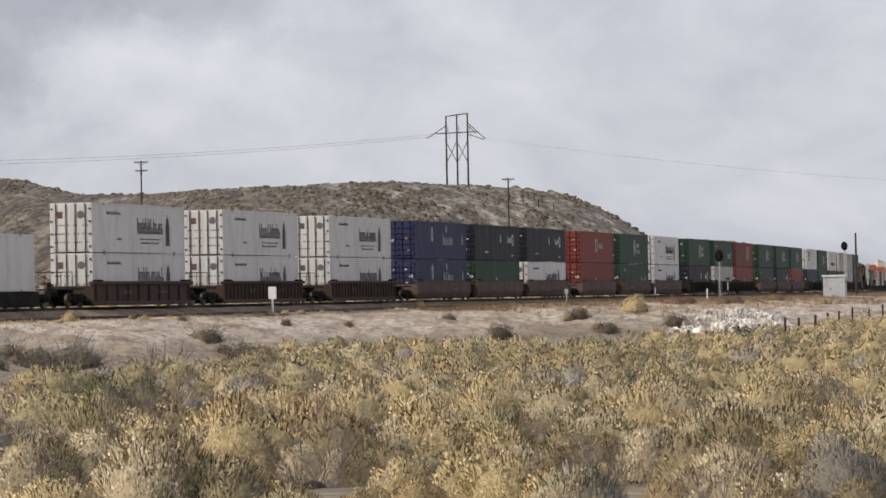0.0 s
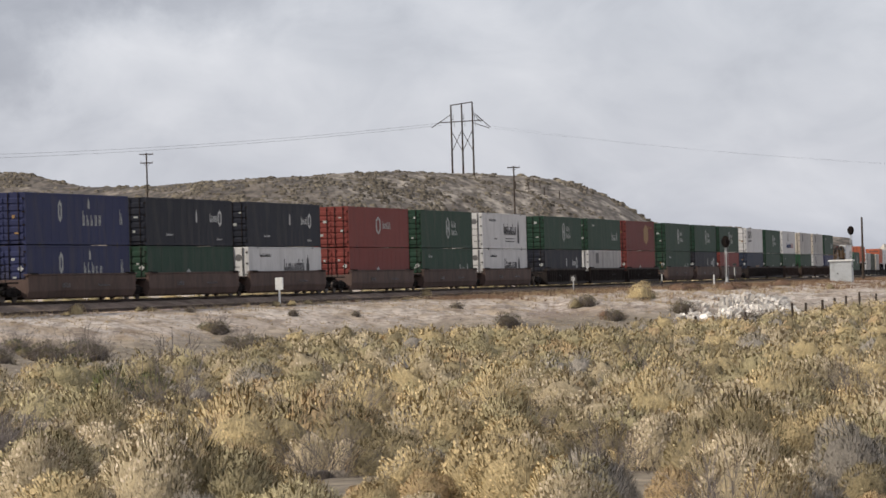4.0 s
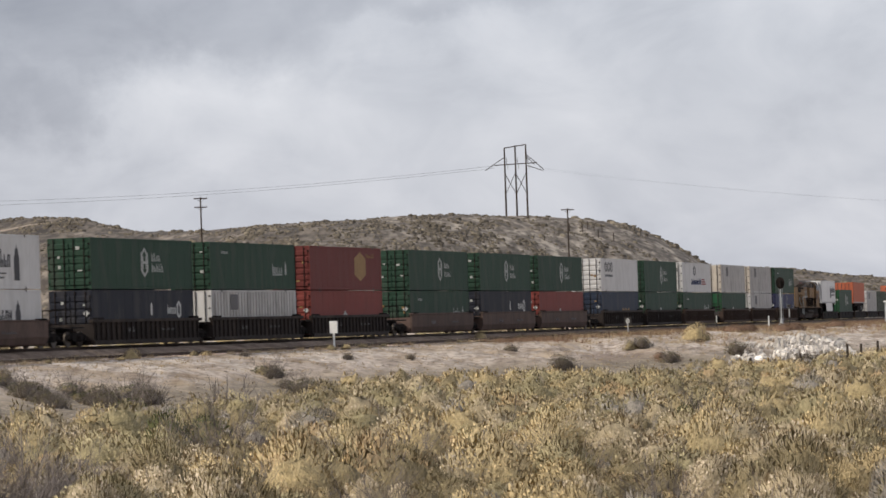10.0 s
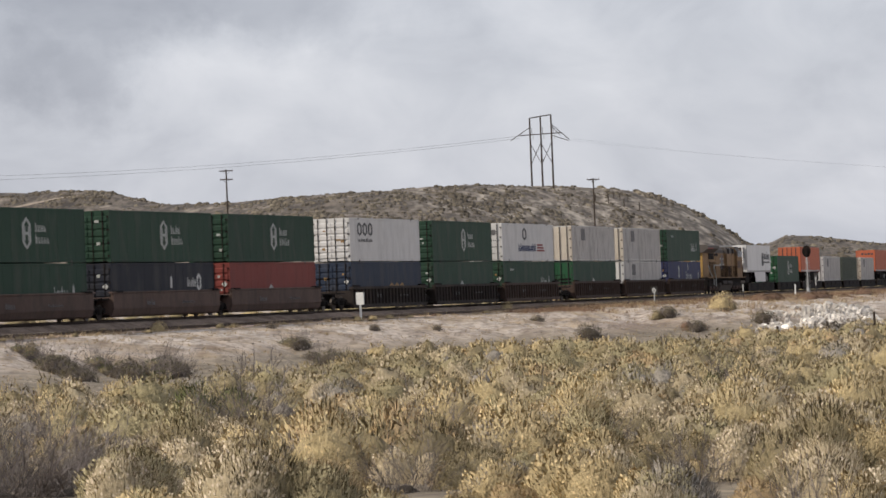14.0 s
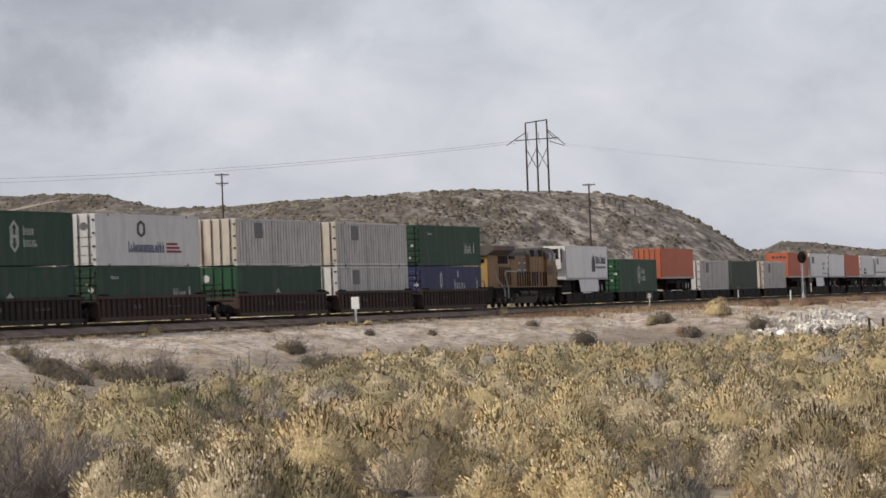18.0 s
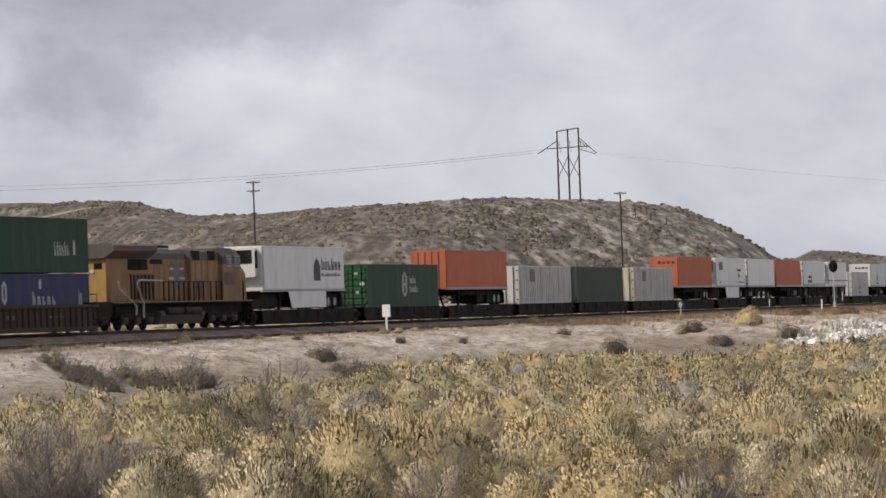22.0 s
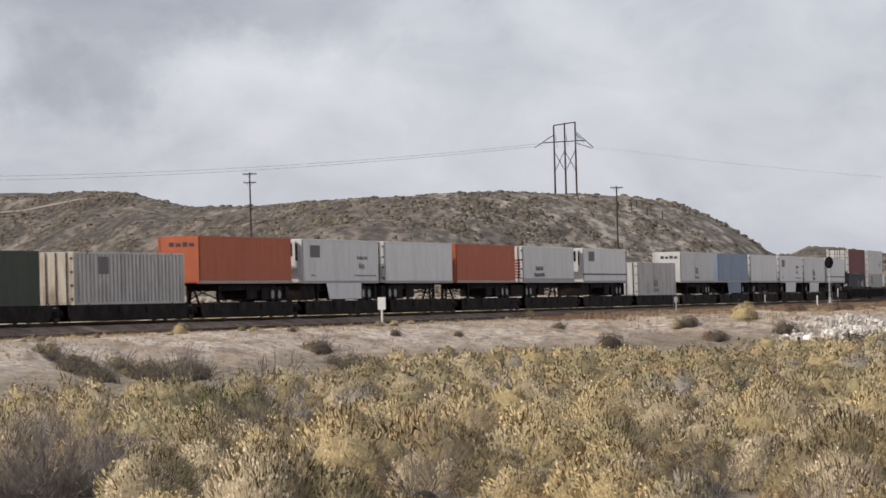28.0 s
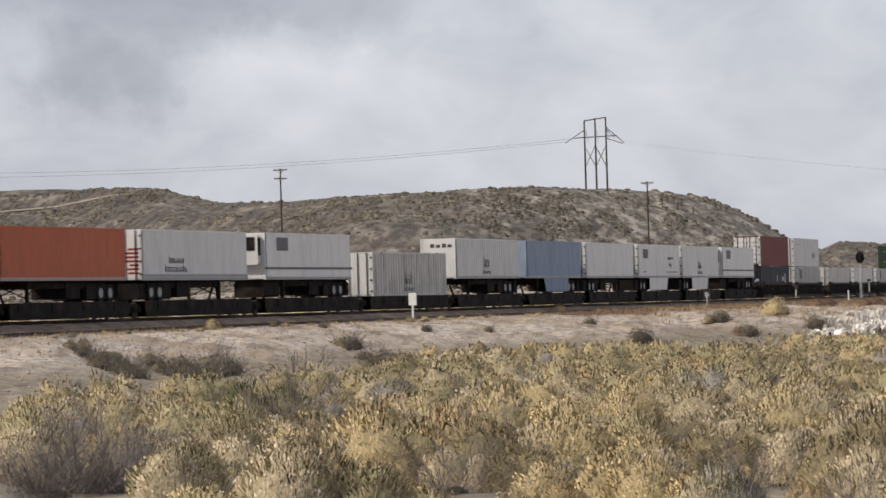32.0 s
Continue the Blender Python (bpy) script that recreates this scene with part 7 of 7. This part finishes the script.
        if kind in ("green", "brown"):  # bare twigs that stick out of the leafy shrubs
            singles.append(("dead", s - 0.5, off + 0.25, sc * 1.05))

    # small dry tufts beside the rails
    for i in range(46):
        s = -85 + 5.2 * i + rng.uniform(-2.5, 2.5)
        off = float(rng.choice([2.9, 6.4, 6.9, 7.6]) + rng.uniform(-0.25, 0.25))
        px, py, _ = by_line(s, off)
        kind = ("yellow", "olive", "russet")[int(rng.integers(3)) if s > 30 else int(rng.integers(2))]
        me = near_mesh.get((kind, "tuft")) or shrub_parts(T[(kind, 2)][0], kind)
        near_mesh[(kind, "tuft")] = me
        sc = float(rng.uniform(0.3, 0.75))
        shrub("dry_tuft", me, pose(px, py, float(near_z(s)) - 0.23 if off > 6 else float(near_z(s)) - 0.26, 0, 0, s * 31 % 360) @ Matrix.Diagonal((sc * 1.3, sc * 1.3, sc * 0.8, 1)), {"yellow": "small tuft of straw-coloured weeds on ballast", "olive": "small olive brown weed tuft on ballast", "russet": "small russet weed tuft on ballast"}[kind], "tufts beside the rails")

    for kind, px, py, sc in FEATURES:
        lod = 0 if py < 85 else 1
        me = near_mesh.get((kind, "large", lod)) or shrub_parts(T[(kind, lod)][1], kind)
        near_mesh[(kind, "large", lod)] = me
        shrub("large_shrub", me, pose(px, py, float(ground_z(px, py)) - 0.10 * sc, 0, 0, px * 53 % 360) @ Matrix.Diagonal((sc, sc, sc * (0.85 if py < 85 else 1.05), 1)), "large " + BUSH_LABEL[kind], "large shrubs of the plain")

    # dry weeds along the track and bank
    n = 12000
    s = rng.uniform(-70, 420, n)
    off = np.where(rng.uniform(size=n) < 0.45, rng.uniform(2.6, 9.5, n), rng.uniform(8, 24, n))
    lx, ly, _ = line(s, off)
    base = np.stack([lx, ly, ground_z(lx, ly)], -1)
    rust = (rough(lx, ly, 16.0, 5.0) + 0.3 * rng.normal(size=n) + np.clip((s - 80) / 200, 0, 0.5) > 0.15) & (s > 45)
    for flag, matname, nm in ((True, "rustgrass", "russet dry weeds along the track"), (False, "straw", "thin straw grass on the bank")):
        ids = np.nonzero(rust == flag)[0]
        k = 7
        a = rng.uniform(0, math.tau, (len(ids), k))
        h = rng.uniform(0.05, 0.20, (len(ids), k)) * np.where(s[ids] > 60, 2.2, 0.7)[:, None]
        r = rng.uniform(0.02, 0.28, (len(ids), k))
        w = rng.uniform(0.012, 0.034, (len(ids), k))
        c0 = base[ids][:, None, :] + np.stack([r * np.cos(a), r * np.sin(a), -0.03 + 0 * r], -1)
        d = np.stack([-np.sin(a) * w, np.cos(a) * w, 0 * w], -1)
        tip = c0 + np.stack([0.5 * h * np.cos(a), 0.5 * h * np.sin(a), h], -1)
        v = np.stack([c0 - d, c0 + d, tip], 2).reshape(-1, 3)
        f = np.arange(len(v)).reshape(-1, 3)
        tagged(new("dry_weeds", tri_mesh("dry_weeds", v, f, np.zeros(len(f)), [matname])), nm, "dry grass", kind="stuff")

    # dense russet weeds between the siding and the bank's brow
    n = 9000
    s = 45 + 300 * rng.uniform(size=n) ** 1.3
    off = 7.4 + np.abs(rng.normal(0, 1.7, n)) + np.clip((s - 130) / 60, 0, 3)
    lx, ly, _ = line(s, off)
    ok = rough(lx, ly, 5.0, 7.0) + 0.5 * rng.normal(size=n) > -0.1
    lx, ly, n = lx[ok], ly[ok], int(ok.sum())
    a = rng.uniform(0, math.tau, (n, 5))
    h, r, w = rng.uniform(0.08, 0.36, (n, 5)), rng.uniform(0.02, 0.22, (n, 5)), rng.uniform(0.012, 0.03, (n, 5))
    c0 = np.stack([lx, ly, ground_z(lx, ly)], -1)[:, None, :] + np.stack([r * np.cos(a), r * np.sin(a), -0.03 + 0 * r], -1)
    d = np.stack([-np.sin(a) * w, np.cos(a) * w, 0 * w], -1)
    v = np.stack([c0 - d, c0 + d, c0 + np.stack([0.5 * h * np.cos(a), 0.5 * h * np.sin(a), h], -1)], 2).reshape(-1, 3)
    f = np.arange(len(v)).reshape(-1, 3)
    tagged(new("russet_weeds", tri_mesh("russet_weeds", v, f, np.zeros(len(f)), ["rustgrass"])), "russet dry weeds on the bank's brow", "dry grass", kind="stuff")

    # straw and weeds between the siding's rails and on its shoulders
    n = 8500
    s = -80 + 380 * rng.uniform(size=n) ** 1.2
    off = np.where(rng.uniform(size=n) < 0.45, rng.uniform(2.3, 3.4, n), np.where(rng.uniform(size=n) < 0.5, rng.uniform(3.7, 4.9, n), rng.uniform(5.2, 7.6, n)))
    lx, ly, _ = line(s, off)
    ok = rough(lx, 0.4 * ly, 3.5, 1.0) + 0.6 * rng.normal(size=n) > 0.0
    lx, ly, s, off, n = lx[ok], ly[ok], s[ok], off[ok], int(ok.sum())
    a = rng.uniform(0, math.tau, (n, 6))
    h, r, w = rng.uniform(0.06, 0.30, (n, 6)), rng.uniform(0.02, 0.20, (n, 6)), rng.uniform(0.010, 0.024, (n, 6))
    c0 = np.stack([lx, ly, near_z(s) - np.interp(off, [2.2, 2.6, 6.0, 7.4], [0.34, 0.21, 0.21, 0.23])], -1)[:, None, :] + np.stack([r * np.cos(a), r * np.sin(a), 0 * r], -1)
    d = np.stack([-np.sin(a) * w, np.cos(a) * w, 0 * w], -1)
    v = np.stack([c0 - d, c0 + d, c0 + np.stack([0.5 * h * np.cos(a), 0.5 * h * np.sin(a), h], -1)], 2).reshape(-1, 3)
    f = np.arange(len(v)).reshape(-1, 3)
    tagged(new("track_weeds", tri_mesh("track_weeds", v, f, np.zeros(len(f)), ["straw"])), "dry straw weeds between the rails", "dry grass", kind="stuff")

    # low brush along the far side of the track
    n = 1100
    s = rng.uniform(-110, 380, n)
    lx, ly, _ = line(s, -5.5 - np.abs(rng.normal(0, 1.3, n)))
    ok = rough(lx, 0.3 * ly, 6.0, 4.0) + 0.4 * rng.normal(size=n) > -0.35
    mass("brush_behind", lx[ok], ly[ok], 3, "low behind the track", 1.2)

    # clods and stones on the bank
    n = 15000
    s = rng.uniform(-95, 150, n)
    off = 7.2 + 24 * rng.uniform(size=n) ** 1.2
    lx, ly, _ = line(s, off)
    k = rng.uniform(0.02, 0.06, n) * np.where(rng.uniform(size=n) < 0.04, 2.0, 1.0)
    octa = np.array([(1, 0, 0), (0, 1, 0), (-1, 0, 0), (0, -1, 0), (0, 0, 0.5), (0, 0, -0.6)], np.float32)
    of = np.array([(0, 1, 4), (1, 2, 4), (2, 3, 4), (3, 0, 4), (1, 0, 5), (2, 1, 5), (3, 2, 5), (0, 3, 5)])
    v = octa[None] * k[:, None, None] * rng.uniform(0.6, 1.5, (n, 6, 1)) + rng.normal(size=(n, 6, 3)) * 0.15 * k[:, None, None]
    v += np.stack([lx, ly, ground_z(lx, ly)], -1)[:, None, :]
    f = (of[None] + 6 * np.arange(n)[:, None, None]).reshape(-1, 3)
    tagged(new("clods", tri_mesh("clods", v.reshape(-1, 3), f, np.zeros(len(f)), ["clod"])), "crumbled soil clods and stones on the bank", "soil", kind="stuff")


brush_field()


def hill_brush():
    """Low shrubs over the slopes behind the train."""
    rng = np.random.default_rng(4)
    n = 92000
    a = rng.uniform(-0.165, 0.125, n)
    r = np.where(rng.uniform(size=n) < 0.80, np.where(rng.uniform(size=n) < 0.3, rng.uniform(330, 800, n), rng.uniform(780, 1080, n)), rng.uniform(1200, 1520, n))
    x, y = r * np.sin(a), r * np.cos(a)
    s, off = rail_coords(x, y)
    clump = 0.4 * rough(x, 0.25 * y, 13.0, 6.0) + 0.7 * rough(x, 0.22 * y, 3.6, 2.0) + 0.35 * rough(x, 0.4 * y, 45.0, 9.0)
    bare = np.clip((a + 0.05) / 0.06, 0, 1) * np.clip((0.066 - a) / 0.008, 0, 1) * (r < 1100)
    keep = (off < -14) & (clump + rng.normal(size=n) * 0.33 > 0.10 + 0.20 * bare)
    ra = rng.uniform(0.030, 0.0635, 300)  # dark brush along the crest of the hill's end
    rr = (1000 + 120 * np.sin(ra * 30)) * rng.uniform(0.965, 1.005, 300)
    x, y, r, clump = np.append(x[keep], rr * np.sin(ra)), np.append(y[keep], rr * np.cos(ra)), np.append(r[keep], rr), np.append(clump[keep], 0 * rr)
    n = len(x)
    z = ground_z(x, y)
    nb = 5
    sc = 0.29 * np.exp(rng.normal(0, 0.48, n)) * np.where(rng.uniform(size=n) < 0.08, 1.7, 1.0) * np.where(r > 1150, 1.7, 1.0) * np.where(np.arange(n) >= n - 300, 1.9, 1.0) * (1 + 0.35 * np.clip(clump, 0, 1))
    sc = np.minimum(sc, np.interp(r, [300, 700, 1100, 1200], [0.50, 0.75, 1.3, 2.2]))
    ang = np.arange(nb) * math.tau / nb
    j = lambda: rng.uniform(0.7, 1.25, (n, nb))
    low = np.stack([np.cos(ang) * j() * sc[:, None], np.sin(ang) * j() * sc[:, None], np.full((n, nb), -0.2)], -1)
    up = np.stack([np.cos(ang) * 0.75 * j() * sc[:, None], np.sin(ang) * 0.75 * j() * sc[:, None], 0.42 * j() * sc[:, None]], -1)
    tip = np.stack([0.3 * sc * rng.normal(size=n), 0 * sc, 0.62 * sc], -1)[:, None, :]
    v = (np.concatenate([low, up, tip], 1) + np.stack([x, y, z], -1)[:, None, :]).reshape(-1, 3)
    F = []
    for i in range(nb):
        k = (i + 1) % nb
        F += [(i, k, nb + k), (i, nb + k, nb + i), (nb + i, nb + k, 2 * nb)]
    f = (np.array(F)[None] + (np.arange(n) * (2 * nb + 1))[:, None, None]).reshape(-1, 3)
    tagged(new("hill_brush", tri_mesh("hill_brush", v, f, np.repeat(rng.choice(3, n, p=[0.45, 0.35, 0.20]), 3 * nb), ["hillbush", "hillsage", "hillstraw"])), "dark low sagebrush dotted over the hillsides", "brush", kind="stuff")


hill_brush()


def skyline_post(x, y, h):
    root = tagged(new("fence_post"), "thin timber post on the hill's skyline", "post", "posts on the hill")
    part("post", Shape().rod((0, 0, -0.4), (0, 0, h), 0.11, 6, 0, 0.09), "timber", root)
    part("cap", Shape().rod((0, 0, h), (0, 0, h + 0.12), 0.12, 6, 0, 0.04), "timber", root)
    root.matrix_basis = pose(x, y, float(ground_z(x, y)))


for px, ph in ((21.6, 1.7), (23.2, 2.2), (24.9, 1.9), (27.0, 1.5)):
    skyline_post(px, 1002.0, ph)


def sand_bluff():
    """A pale eroded bluff beyond the curve."""
    sh = Shape()
    nx, nz = 26, 9
    for j in range(nz):
        v = j / (nz - 1)
        for i in range(nx):
            u = i / (nx - 1)
            a = 0.1095 + 0.05 * u
            d = 1120 + 60 * v + 9 * math.sin(i * 1.9) + 5 * math.sin(i * 4.3 + j)
            x, y = d * math.sin(a), d * math.cos(a)
            z = -1.5 + (10.4 + 0.9 * math.sin(i * 0.9) + 0.5 * math.sin(i * 2.3)) * v ** 0.8 * min(1.0, 0.25 + u * 7)
            sh.v.append((x, y, z))
    for j in range(nz - 1):
        for i in range(nx - 1):
            sh.f.append((j * nx + i, j * nx + i + 1, (j + 1) * nx + i + 1, (j + 1) * nx + i))
            sh.m.append(0)
    ob = tagged(new("sand_bluff", sh.mesh("sand_bluff", M["bluff"])), "pale eroded sandy bluff beyond the track's curve", "bluff", kind="structure")


sand_bluff()


def hill_road():
    """A pale dirt road that climbs the left hill."""
    sh = Shape()
    for a, el in ((-0.175, 26.6), (-0.165, 27.3), (-0.155, 27.9), (-0.140, 28.7), (-0.132, 30.0), (-0.125, 31.4), (-0.119, 32.1), (-0.114, 32.6)):
        r = np.arange(300.0, 1120.0, 2.0)
        z = ground_z(r * math.sin(a), r * math.cos(a))
        i = int(np.argmax(z / r > el / 1000)) or len(r) - 1
        for d in (0.0, 2.0, 4.0):
            x, y = float((r[i] + d) * math.sin(a)), float((r[i] + d) * math.cos(a))
            sh.v.append((x, y, float(ground_z(x, y)) + 0.12))
    for i in range(7):
        for j in range(2):
            sh.f.append((i * 3 + j, i * 3 + 3 + j, i * 3 + 4 + j, i * 3 + 1 + j))
    tagged(new("dirt_road", sh.mesh("dirt_road", M["roadsoil"])), "pale dirt road climbing the far hill", "road", kind="structure")


hill_road()


# ---- sleepers of the lower track ----
def sleepers():
    base = None
    for i in range(300):
        s = -70 + i * 0.56
        x, y, a = by_line(s, 4.3)
        m = pose(x, y, float(near_z(s)) - 0.17 - 0.01, 0, 0, a)
        if base is None:
            base = part("sleeper", Shape().box(-0.115, 0.115, -1.3, 1.3, -0.15, 0.0), "tie", side_track, at=m)
        else:
            twin(base, side_track, m)


sleepers()


# ---- movement ----
def motions():
    times = [0.0, 1.0] + [2.0 * i for i in range(1, 16)] + [31.0, 32.0]
    for ob, s in MOVING:
        rows = []
        for t in times:
            x, y, th = line(s - run(t))
            rows.append((t, pose(float(x), float(y), 0, 0, 0, math.degrees(float(th)))))
        walk(ob, rows)


motions()
